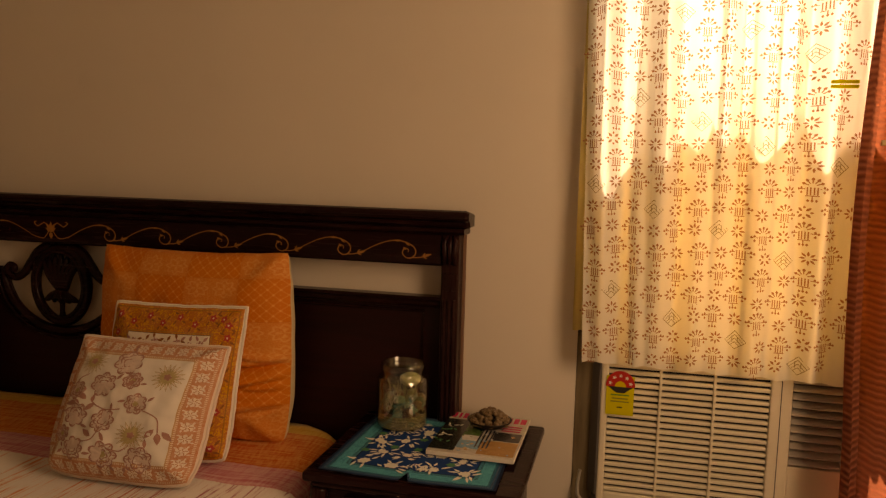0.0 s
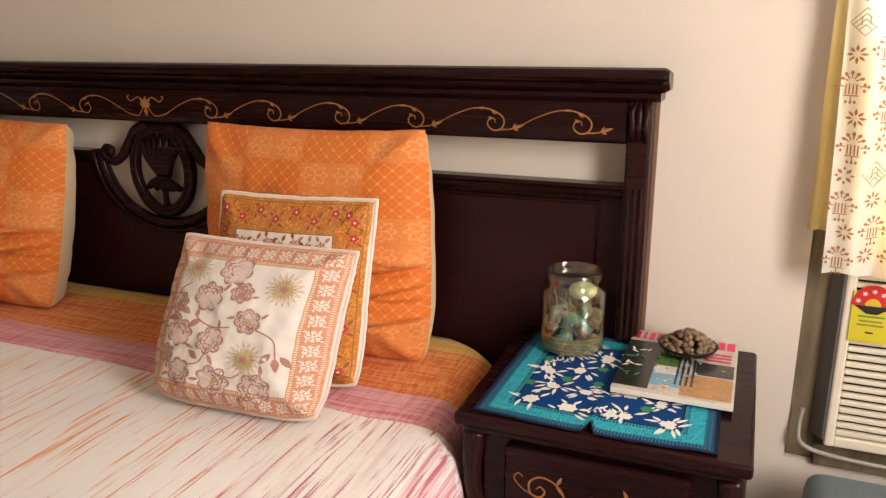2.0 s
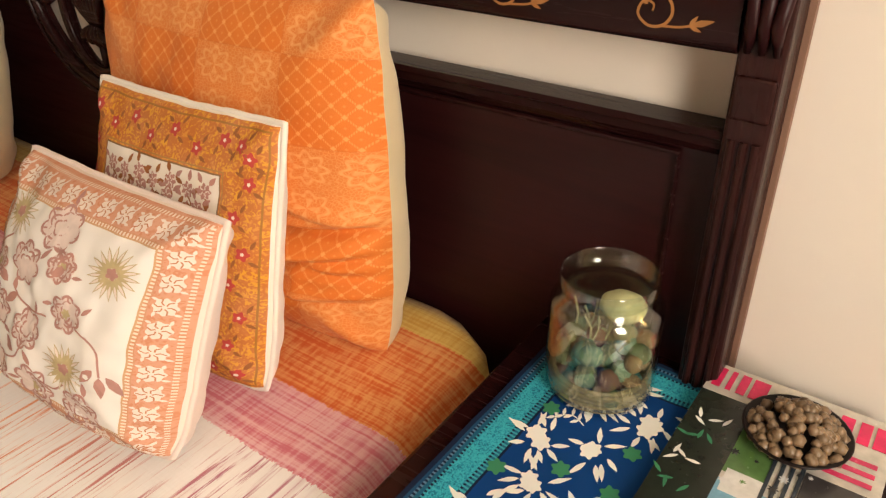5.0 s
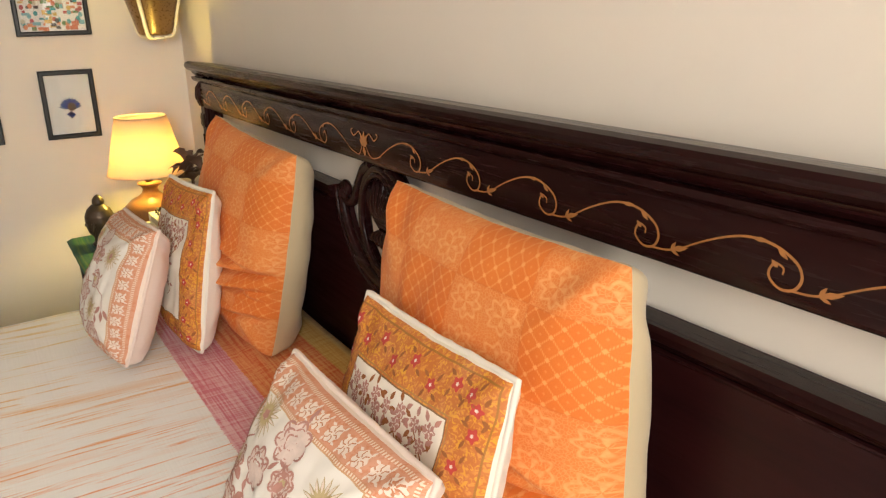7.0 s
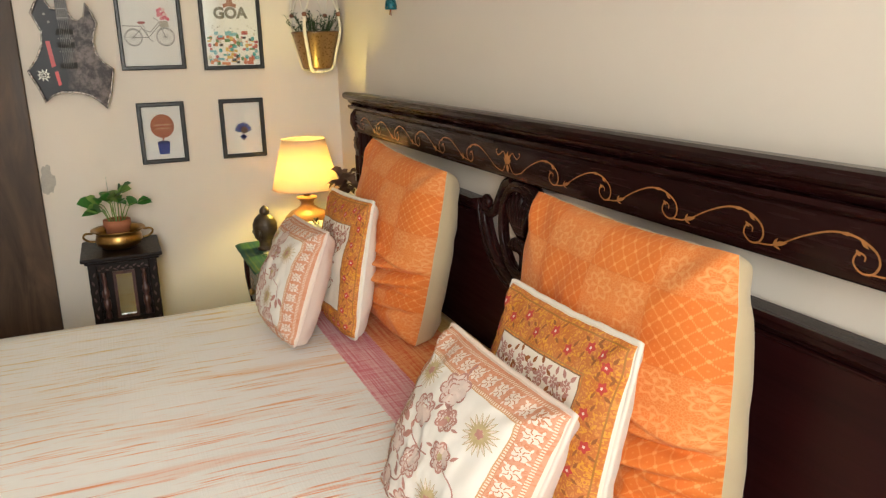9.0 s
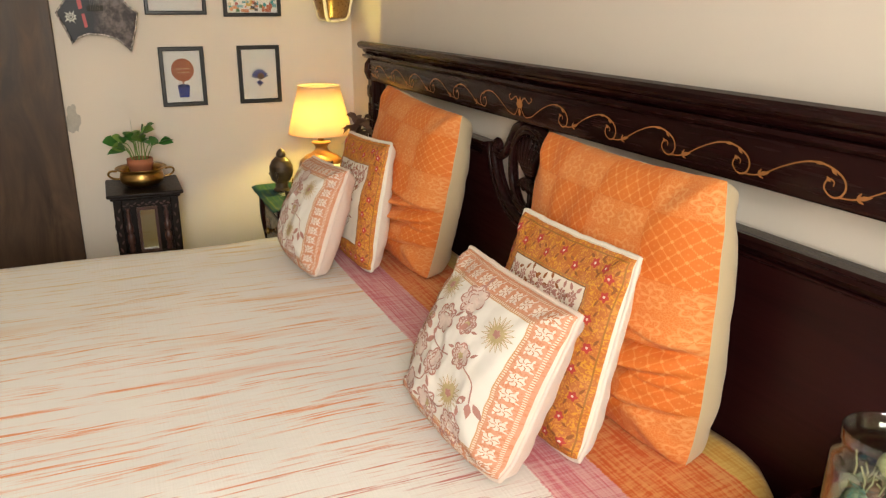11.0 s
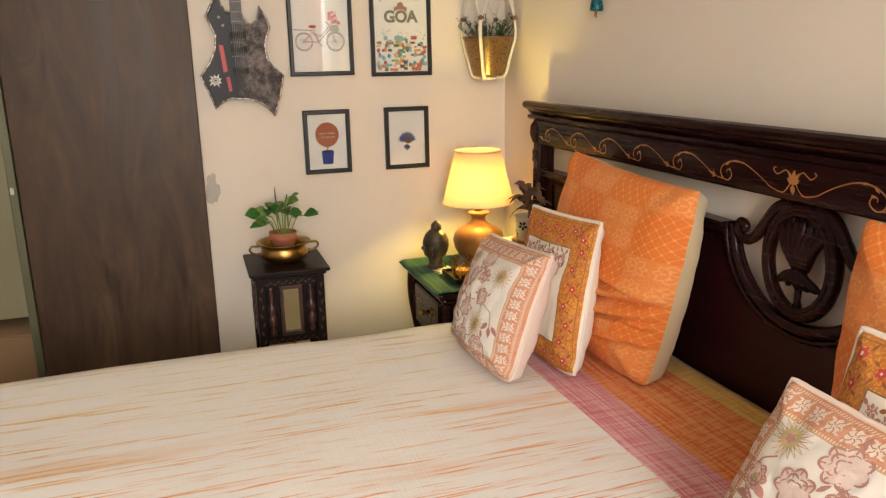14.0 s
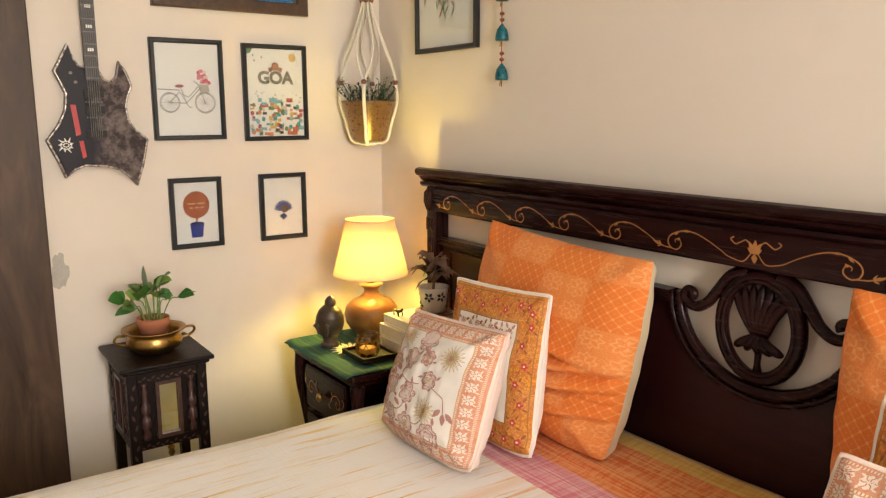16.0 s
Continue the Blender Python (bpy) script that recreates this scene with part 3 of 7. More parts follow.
profile = [(W0 - 0.003, 1.031)] + [(rail_y(1.031 + 0.0735 * k / 24), 1.031 + 0.0735 * k / 24) for k in range(25)] + [(W0 - 0.003, 1.1045)]
part("headboard_rail", along_x(profile, -1.034, 1.034), DARK_WOOD, bed, smooth=False)
for side in (-1, 1):
    bm = box(min(side * 1.034, side * 1.075), max(side * 1.034, side * 1.075), -0.040, W0 - 0.003, 0.0, 1.104, 0.004)
    part("headboard_post", bm, DARK_WOOD_UP, bed)
    for dx in (0.0435, 0.0545, 0.0655):
        part("flute", tube([(side * (1.0 + dx), -0.040, 0.62), (side * (1.0 + dx), -0.040, 0.955)], 0.004), DARK_WOOD_UP, bed)
    bm = box(min(side * 1.037, side * 1.073), max(side * 1.037, side * 1.073), -0.044, -0.039, 0.975, 1.015, 0.003)
    for w in range(4):
        a = math.pi / 4 + w * math.pi / 2
        leaf_shape(side * 1.055, 0.995, a, 0.018, 0.010, lambda p, q, d: Vector((p, -0.0465 - d, q)), bm)
    part("carved_block", bm, DARK_WOOD_UP, bed)
    for dx in (-0.012, 0.0, 0.012):
        part("acanthus", tube([(side * (1.055 + dx * 0.85 * 1.2), -0.042, 1.035), (side * (1.055 + dx * 0.85), -0.049, 1.06), (side * (1.055 + dx * 0.85 * 1.3), -0.046, 1.085), (side * (1.055 + dx * 0.85 * 0.6), -0.040, 1.1)], [0.003, 0.0065, 0.006, 0.003]), PANEL_WOOD, bed, smooth=True)

part("raw_edge", box(1.0752, 1.081, 0.002, W0 - 0.003, 0.0, 1.10), plain("raw_brown_wood_edge", (0.22, 0.115, 0.075), 0.7), bed, "unfinished brown wood edge")
# lower panel with a round bite under the medallion
RA, RB, PT = 0.185, 0.160, 0.954
outline = [(-1.034, 0.25), (1.034, 0.25), (1.034, PT), (RA, PT)]
outline += [(RA * math.cos(w), PT - RB * math.sin(w)) for w in [math.pi * k / 28 for k in range(1, 28)]]
outline += [(-RA, PT), (-1.034, PT)]


def fan_panel(outline, y0, y1):
    """A panel in strips, so that the curved bite stays clean."""
    bm = bmesh.new()
    xs = sorted({round(a, 4) for a, b in outline if abs(a) <= RA + 1e-4} | {-1.034, 1.034})

    def top(x):
        return PT - RB * math.sqrt(max(0, 1 - (x / RA) ** 2)) if abs(x) < RA else PT

    for y in (y0, y1):
        for a, b in zip(xs, xs[1:]):
            bm.faces.new([bm.verts.new(p) for p in ((a, y, 0.25), (b, y, 0.25), (b, y, top(b)), (a, y, top(a)))])
    for a, b in zip(xs, xs[1:]):
        bm.faces.new([bm.verts.new(p) for p in ((a, y0, top(a)), (b, y0, top(b)), (b, y1, top(b)), (a, y1, top(a)))])
    bmesh.ops.remove_doubles(bm, verts=bm.verts[:], dist=0.0004)
    return bm


part("headboard_panel", fan_panel(outline, -0.010, W0 - 0.005), PANEL_WOOD, bed)
for side in (-1, 1):
    lip = [(-0.010, 0.928), (-0.026, 0.932), (-0.031, 0.940), (-0.028, 0.947), (-0.036, 0.951), (-0.034, 0.9575), (0.0, 0.9575), (0.0, 0.928)]
    part("panel_moulding", along_x(lip, min(side * (RA + 0.012), side * 1.034), max(side * (RA + 0.012), side * 1.034)), DARK_WOOD, bed)
    part("panel_bead", tube([(side * 0.99, -0.013, 0.61), (side * 0.99, -0.013, 0.920), (side * 0.25, -0.013, 0.920)], 0.004), DARK_WOOD, bed)
# medallion
arc = [(RA * 0.985 * math.cos(w), -0.012, PT - RB * 0.985 * math.sin(w)) for w in [math.pi * k / 30 for k in range(31)]]
part("lower_arc", tube(arc, [0.010 + 0.003 * math.sin(math.pi * k / 30) for k in range(31)]), DARK_WOOD, bed, smooth=True)
part("lower_arc", tube([(x * 1.10, -0.016, PT + (z - PT) * 1.11) for x, y, z in arc], 0.0055), DARK_WOOD, bed, smooth=True)
ring = [(0.080 * math.cos(w), -0.014, 0.920 + 0.098 * math.sin(w)) for w in [2 * math.pi * k / 40 for k in range(40)]]
part("oval_ring", tube(ring, 0.013, closed=True), DARK_WOOD, bed, "dark carved oval ring", smooth=True)
part("oval_ring", tube([(x * 0.9, -0.022, 0.920 + (z - 0.920) * 0.9) for x, y, z in ring], 0.006, closed=True), DARK_WOOD, bed, smooth=True)
for side in (-1, 1):
    sweep = bent([(side * a, -0.014, b) for a, b in ((0.03, 1.022), (0.065, 1.008), (0.092, 0.975), (0.112, 0.948), (0.138, 0.932), (0.160, 0.937), (0.170, 0.952), (0.160, 0.964), (0.147, 0.958), (0.150, 0.948))], 5)
    part("scroll_arm", tube(sweep, [0.013 - 0.005 * k / len(sweep) for k in range(len(sweep))]), DARK_WOOD, bed, smooth=True)
for k in range(-3, 4):
    blade = bent([(0.004 * k, -0.012, 0.905), (0.010 * k, -0.020, 0.945), (0.017 * k, -0.014, 0.985 - 0.003 * abs(k)), (0.020 * k, -0.010, 1.004 - 0.004 * abs(k))], 4)
    part("fan_blade", tube(blade, [0.003 + 0.0072 * math.sin(math.pi * min(1, i / len(blade) + 0.15)) for i in range(len(blade))]), DARK_WOOD, bed, smooth=True)
for k in (-2, -1, 0, 1, 2):
    blade = bent([(0.002 * k, -0.012, 0.905), (0.011 * k, -0.022, 0.893), (0.021 * k, -0.016, 0.876 + 0.002 * abs(k)), (0.024 * k, -0.010, 0.866 + 0.006 * abs(k))], 4)
    part("petal", tube(blade, [0.003 + 0.006 * math.sin(math.pi * min(1, i / len(blade) + 0.1)) for i in range(len(blade))]), DARK_WOOD, bed, smooth=True)
part("stem", tube([(0, -0.012, 0.885), (0, -0.014, 0.85), (0, -0.012, 0.825)], [0.007, 0.006, 0.011]), DARK_WOOD, bed, smooth=True)

# golden inlay on the rail


def on_rail(a, b, d):
    z = 1.070 + b
    return Vector((a, rail_y(z) - 0.0012 - d, z))


for side in (-1, 1):
    for k in range(6):
        x0 = 0.06 + 0.157 * k
        bm = bmesh.new()
        line = bent([(x0 + p, q) for p, q in ((0.0, -0.016), (0.035, 0.002), (0.07, 0.014), (0.10, 0.014), (0.124, 0.004), (0.131, -0.009), (0.124, -0.021), (0.110, -0.0235), (0.0995, -0.014), (0.104, -0.002), (0.113, -0.004), (0.113, -0.010))], 9)
        wide = [0.0016 + 0.0012 * math.sin(math.pi * i / len(line)) for i in range(len(line))]
        ribbon([(side * a, b) for a, b in line], wide, on_rail, bm)
        tail = bent([(x0 + 0.121, -0.0225), (x0 + 0.14, -0.021), (x0 + 0.157, -0.016)], 4)
        ribbon([(side * a, b) for a, b in tail], 0.0022, on_rail, bm)
        flip = 0 if side > 0 else math.pi
        for a, b, ang, ln, wd in ((0.148, -0.0185, 0.30, 0.022, 0.006), (0.147, -0.019, 0.95, 0.012, 0.004), (0.147, -0.019, -0.35, 0.012, 0.004), (0.080, 0.0150, 0.02, 0.018, 0.0045), (0.106, 0.0115, -0.6, 0.013, 0.0045), (0.108, -0.005, 2.4, 0.009, 0.005)):
            leaf_shape(side * (x0 + a), b, ang if side > 0 else math.pi - ang, ln, wd, on_rail, bm, 0.0003)
        part("inlay_scroll", bm, INLAY, bed, "golden leaf scroll inlaid in the dark rail")
bm = bmesh.new()
for ang, ln, wd in ((1.57, 0.026, 0.012), (1.05, 0.025, 0.010), (2.09, 0.025, 0.010), (-1.57, 0.018, 0.012), (0.6, 0.018, 0.008), (2.54, 0.018, 0.008)):
    leaf_shape(0, -0.008, ang, ln, wd, on_rail, bm, 0.0003)
for side in (-1, 1):
    ribbon([(side * a, b) for a, b in bent([(0.006, -0.006), (0.022, -0.024), (0.045, -0.022), (0.062, -0.016)], 5)], 0.0022, on_rail, bm)
    ribbon([(side * a, b) for a, b in bent([(0.006, 0.002), (0.018, 0.015), (0.030, 0.010), (0.040, 0.006), (0.050, 0.014), (0.044, 0.018)], 5)], 0.0022, on_rail, bm)
part("inlay_flower", bm, INLAY, bed, "golden flower inlaid in the dark rail")
part("side_rail", box(-0.84, -0.80, -2.05, -0.03, 0.16, 0.36, 0.006), DARK_WOOD, bed)
part("side_rail", box(0.765, 0.80, -2.05, -0.03, 0.16, 0.36, 0.006), DARK_WOOD, bed)
part("foot_rail", box(-0.84, 0.80, -2.1, -2.05, 0.0, 0.42, 0.008), DARK_WOOD, bed)
solid("mattress", box(-0.80, 0.77, -2.04, -0.06, 0.36, 0.565, 0.04, steps=3), CREAM_COTTON, "thick mattress on the dark wooden bed", "mattress")

# bedspread: one draped sheet
XA, XB, ZT = -0.815, 0.85, 0.597
path = [(XA - 0.035, 0.24), (XA - 0.033, 0.34), (XA - 0.030, 0.45), (XA - 0.024, 0.53), (XA - 0.012, 0.573), (XA + 0.012, 0.591), (XA + 0.05, ZT)]
path += [(XA + 0.05 + (XB - XA - 0.10) * k / 60, ZT) for k in range(1, 60)]
path += [(XB - 0.05, ZT), (XB - 0.012, 0.591), (XB + 0.012, 0.573), (XB + 0.024, 0.53), (XB + 0.030, 0.45), (XB + 0.033, 0.34), (XB + 0.035, 0.24)]
bm = bmesh.new()
rows = []
for j in range(97):
    y = -0.028 - 2.05 * j / 96
    row = []
    for i, (x, z) in enumerate(path):
        hang = max(0.0, (0.57 - z) / 0.33)
        fold = hang * 0.012 * (math.sin(y * 31) + 0.6 * math.sin(y * 53 + 1))
        puff = 0.006 * noise.noise((x * 2.2, y * 2.2, 0)) + 0.0035 * noise.noise((x * 9, y * 5, 3)) if z > 0.55 else 0
        edge = 0.026 * max(0.0, 1 - abs(y + 0.05) / 0.17) ** 0.7 if z > 0.55 else 0
        if x > 0.5:
            k = min(1.0, max(0.0, (y + 0.42) / 0.14))
            out = min(1.0, (x - 0.5) / 0.32)
            x -= out * (0.048 * k * k * (3 - 2 * k) + 0.05 * max(0.0, (y + 0.09) / 0.06) ** 2)
            edge += out * 0.006 * noise.noise((y * 14, x * 14, 2)) * k
        row.append(bm.verts.new((x + (fold if x > 0 else -fold), y, z + puff + edge)))
    rows.append(row)
for a, b in zip(rows, rows[1:]):
    for i in range(len(path) - 1):
        bm.faces.new((a[i], a[i + 1], b[i + 1], b[i]))
spread = solid("bedspread", bm, BEDSPREAD, "white handloom bedspread with orange streaks and pink and orange bands", "bedspread", smooth=True)
thick = spread.modifiers.new("thick", "SOLIDIFY")
thick.thickness = 0.004

# ---- cushions ----


def cushion(name, tl, tr, bl, br, puff, front, back, label, category="cushion", crease=0.0, seed=0, piping=None, group="", pull=0.03, swell=0.03, deep=1.0, tuck=0.16):
    """A stuffed square between four corners; returns it and the way onto its front."""
    tl, tr, bl, br = (Vector(p) for p in (tl, tr, bl, br))
    out = (tr - tl).cross(bl - tl).normalized()
    if out.y > 0:
        out = -out
    base = (bl + br) / 2
    ob = thing(name, base, label, category, group)

    def place(u, v, d, side=1):
        """u, v from 0 to 1 (v upwards) on the seam's square; d metres off the front."""
        a, b = 2 * u - 1, 2 * v - 1
        low = max(0.0, -b)
        high = 0.02 * max(0.0, b) ** 6
        ra = a * math.sqrt(1 - tuck * low**4 - high) * (1 + 0.010 * abs(a) ** 6 * noise.noise((b * 5, seed, a)))
        rb = b * math.sqrt(1 - (tuck if b < 0 else 0.02) * abs(a) ** (4 if b < 0 else 6)) * (1 + 0.010 * abs(b) ** 6 * noise.noise((a * 5, seed + 9, b)))
        pu, pv = 0.5 + ra / 2 * (1 - swell * (1 - b * b)), 0.5 + rb / 2 * (1 - pull * (1 - a * a))
        p = (bl * (1 - pu) + br * pu) * (1 - pv) + (tl * (1 - pu) + tr * pu) * pv
        power = 2.6 if side > 0 else 5.0 if deep > 1 else 3.6
        full = (max(0.0, 1 - abs(a) ** power) ** 0.5) * (max(0.0, 1 - abs(b) ** power) ** 0.5)
        h = puff * (deep if side < 0 else 1.0) * full * (1.12 - 0.25 * v)
        q = Vector((a * 2.1 + seed, b * 2.1, seed * 1.7))
        wild = 0.55 + 0.7 * (1 - v)
        h += full * wild * (0.010 * noise.noise(q) + 0.004 * noise.noise(q * 3.1) + 0.0016 * noise.noise(Vector((a * 14, b * 5, seed))))
        for ca, cb in ((-1, -1), (1, -1), (-1, 1), (1, 1)):
            du, dv = 1 - a * ca, 1 - b * cb
            near = math.exp(-(((du + dv) / 0.55) ** 2)) * min(1.0, (du + dv) / 0.12)
            near *= min(1.0, 3 * full)
            h += 0.16 * puff * near * math.exp(-(((du - dv) / 0.10) ** 2)) - 0.07 * puff * near * math.exp(-(((abs(du - dv) - 0.2) / 0.10) ** 2))
        if crease and side > 0:
            for at, tilt, cut, u0 in ((0.36, 0.16, 1.0, 0.30), (0.47, -0.06, 0.6, 0.45), (0.24, 0.24, 0.8, 0.35), (0.29, 0.02, 0.5, 0.5), (0.13, 0.15, 0.6, 0.45)):
                line = v - at - tilt * (u - 0.5) - 0.015 * noise.noise((u * 5, at * 9, seed))
                reach = min(1.0, max(0.0, (u - u0) * 4))
                h += crease * cut * full * reach * (0.7 * math.exp(-(((line - 0.028) / 0.024) ** 2)) - math.exp(-((line / 0.013) ** 2)))
        return p + out * side * (max(0.3 * puff * full, h) + d)

    n = 110 if crease else 72
    for nm, side, material in (("front", 1, front), ("back", -1, back)):
        bm = bmesh.new()
        uv = bm.loops.layers.uv.new("UVMap")
        grid = [[bm.verts.new(place(i / n, j / n, 0.0, side)) for i in range(n + 1)] for j in range(n + 1)]
        for j in range(n):
            for i in range(n):
                f = bm.faces.new((grid[j][i], grid[j][i + 1], grid[j + 1][i + 1], grid[j + 1][i]))
                for loop, (a, b) in zip(f.loops, ((i, j), (i + 1, j), (i + 1, j + 1), (i, j + 1))):
                    loop[uv].uv = (a / n, b / n)
        part(nm, bm, material, ob, smooth=True)
    rim = [(k / n, 0) for k in range(n)] + [(1, k / n) for k in range(n)] + [(1 - k / n, 1) for k in range(n)] + [(0, 1 - k / n) for k in range(n)]
    if piping:
        pts = [place(u, v, 0.0) for u, v in rim]
        part("piping", tube(pts, [0.0038 + 0.0006 * noise.noise((i * 0.4, seed, 0)) for i in range(len(pts))], closed=True, segs=8), piping, ob, smooth=True)
    return ob, place


def rose_print(ob, place):
    """Roses, daisies and stems printed inside the border."""
    rose, olive, pale, blush, salmon = bmesh.new(), bmesh.new(), bmesh.new(), bmesh.new(), bmesh.new()
    seam = place
    place = lambda u, v, d: seam(0.5 + 1.13 * (u - 0.5), 0.5 + 1.13 * (v - 0.49), d)
    for u, v, r, kind in ((0.20, 0.30, 0.040, 2), (0.54, 0.66, 0.042, 2), (0.26, 0.76, 0.075, 1), (0.47, 0.77, 0.062, 0), (0.72, 0.70, 0.080, 1), (0.38, 0.62, 0.060, 0), (0.60, 0.52, 0.050, 2), (0.26, 0.42, 0.058, 0), (0.44, 0.40, 0.055, 0), (0.62, 0.33, 0.080, 1), (0.30, 0.22, 0.055, 0), (0.48, 0.20, 0.062, 2), (0.68, 0.19, 0.062, 0), (0.22, 0.57, 0.045, 2)):
        if kind == 1:
            r *= 1.12
            for k in range(18):
                w = 2 * math.pi * k / 18
                leaf_shape(u + r * 0.12 * math.cos(w), v + r * 0.12 * math.sin(w), w, r * 0.88, r * 0.19, place, olive, 0.0009)
                leaf_shape(u + r * 0.42 * math.cos(w), v + r * 0.42 * math.sin(w), w, r * 0.48, r * 0.10, place, pale, 0.0012)
            rosette(u, v, r * 0.25, 5, place, rose, 0.0013)
        else:
            r *= 1.25
            rosette(u, v, r, 7, place, blush, 0.0007, 0.2)
            for q, petals, wide in ((1.0, 7, 0.010), (0.68, 5, 0.009), (0.38, 4, 0.008)):
                for k in range(petals):
                    mid = 2 * math.pi * k / petals + u * 20 + q * 3
                    reach = math.pi / petals * 0.92
                    pts = []
                    for m in range(7):
                        w = mid + reach * (m / 3 - 1)
                        d = r * q * (0.74 + 0.26 * math.cos((m / 3 - 1) * 1.45))
                        pts.append((u + d * math.cos(w), v + d * math.sin(w)))
                    ribbon(pts, [wide * (0.35 + 0.65 * math.sin(math.pi * (m + 0.5) / 7)) for m in range(7)], place, rose, 0.0010)
                    if q > 0.5:
                        ribbon([(u + r * q * 0.72 * math.cos(mid), v + r * q * 0.72 * math.sin(mid)), (u + r * q * 0.93 * math.cos(mid), v + r * q * 0.93 * math.sin(mid))], 0.006, place, rose, 0.0010)
            if kind == 2:
                rosette(u, v, r * 0.30, 6, place, olive, 0.0013, 0.3)
            for k in range(2):
                w = 2.6 * k + u * 11
                leaf_shape(u + r * 1.02 * math.cos(w), v + r * 1.02 * math.sin(w), w + 0.5, r * 0.72, r * 0.26, place, rose, 0.0007)
    for pts in (((0.38, 0.58), (0.33, 0.52), (0.42, 0.47), (0.52, 0.48)), ((0.56, 0.5), (0.66, 0.48), (0.74, 0.44), (0.76, 0.36)), ((0.26, 0.68), (0.20, 0.62), (0.24, 0.5)), ((0.44, 0.35), (0.40, 0.28), (0.30, 0.26)), ((0.62, 0.27), (0.57, 0.23), (0.5, 0.24))):
        ribbon(bent(pts, 6), 0.007, place, rose, 0.0006)
    for u, v, w in ((0.76, 0.36, -1.4), (0.74, 0.38, -2.2), (0.78, 0.37, -0.8), (0.30, 0.52, 2.6), (0.36, 0.50, -2.4), (0.52, 0.62, 1.0), (0.24, 0.5, 3.4), (0.40, 0.30, 2.6)):
        leaf_shape(u, v, w, 0.075, 0.035, place, rose, 0.0008)
    place = seam
    for k in range(11):
        for u, v in ((0.065 + 0.087 * k, 0.932), (0.932, 0.065 + 0.087 * k), (0.065 + 0.087 * k, 0.068), (0.068, 0.065 + 0.087 * k)):
            rosette(u, v, 0.034, 7 + k % 2, place, pale, 0.0008, 0.16)
            for m in range(6):
                w = 1.047 * m + k
                ribbon([(u + 0.007 * math.cos(w), v + 0.007 * math.sin(w)), (u + 0.017 * math.cos(w + 0.4), v + 0.017 * math.sin(w + 0.4)), (u + 0.030 * math.cos(w + 0.1), v + 0.030 * math.sin(w + 0.1))], 0.0042, place, salmon, 0.0012)
            for m in range(4):
                w = 1.571 * m + 0.785
                leaf_shape(u + 0.032 * math.cos(w), v + 0.032 * math.sin(w), w + 0.6, 0.020, 0.010, place, pale, 0.0007)
    tagged(part("print_rose", rose, ROSE_INK, ob), kind="stuff")
    tagged(part("print_blush", blush, BLUSH_INK, ob), kind="stuff")
    tagged(part("print_salmon", salmon, SALMON_INK, ob), kind="stuff")
    tagged(part("print_olive", olive, OLIVE_INK, ob), kind="stuff")
    tagged(part("print_pale", pale, CREAM_INK, ob), kind="stuff")


def gold_print(ob, place):
    """Red flowers round the gold border, a rose spray in the field."""
    red, leaf, rose, pale = bmesh.new(), bmesh.new(), bmesh.new(), bmesh.new()
    for k in range(8):
        for u, v in ((0.09 + 0.118 * k, 0.90 + 0.022 * (-1) ** k), (0.90 + 0.022 * (-1) ** k, 0.09 + 0.118 * k), (0.09 + 0.118 * k, 0.09), (0.09, 0.09 + 0.118 * k)):
            rosette(u, v, 0.026, 5, place, red, 0.0010, 0.35)
            rosette(u, v, 0.007, 5, place, pale, 0.0014, 0.3)
            for w in (0.7, 2.4, 3.9, 5.4):
                leaf_shape(u + 0.03 * math.cos(w), v + 0.03 * math.sin(w), w + 0.4, 0.038, 0.014, place, leaf, 0.0008)
    for u, v in ((0.25, 0.745), (0.335, 0.735), (0.42, 0.75), (0.50, 0.735), (0.585, 0.75), (0.67, 0.735), (0.75, 0.745), (0.27, 0.68), (0.36, 0.65), (0.44, 0.70), (0.50, 0.64), (0.58, 0.70), (0.66, 0.63), (0.72, 0.68), (0.55, 0.56), (0.42, 0.55), (0.34, 0.56), (0.64, 0.53), (0.5, 0.46), (0.36, 0.40), (0.62, 0.40)):
        rosette(u, v, 0.030, 7, place, rose, 0.0009, 0.3)
        for k in range(5):
            w = 1.257 * k + u * 13
            ribbon([(u + 0.006 * math.cos(w), v + 0.006 * math.sin(w)), (u + 0.016 * math.cos(w + 0.5), v + 0.016 * math.sin(w + 0.5)), (u + 0.024 * math.cos(w + 0.2), v + 0.024 * math.sin(w + 0.2))], 0.0045, place, pale, 0.0012)
        ribbon(bent([(u, v - 0.02), (u + 0.02, v - 0.05), (u - 0.01 + 0.1 * (0.5 - u), v - 0.09)], 4), 0.006, place, leaf, 0.0006)
        for w in (0.4, 1.7, 2.9, 4.4):
            leaf_shape(u + 0.03 * math.cos(w + u * 9), v + 0.03 * math.sin(w + u * 9), w + u * 9, 0.042, 0.020, place, leaf if w > 2 else rose, 0.0007)
    tagged(part("print_red", red, RED_INK, ob), kind="stuff")
    tagged(part("print_leaf", leaf, BROWN_INK, ob), kind="stuff")
    tagged(part("print_rose", rose, ROSE_INK, ob), kind="stuff")
    tagged(part("print_pale", pale, CREAM_INK, ob), kind="stuff")


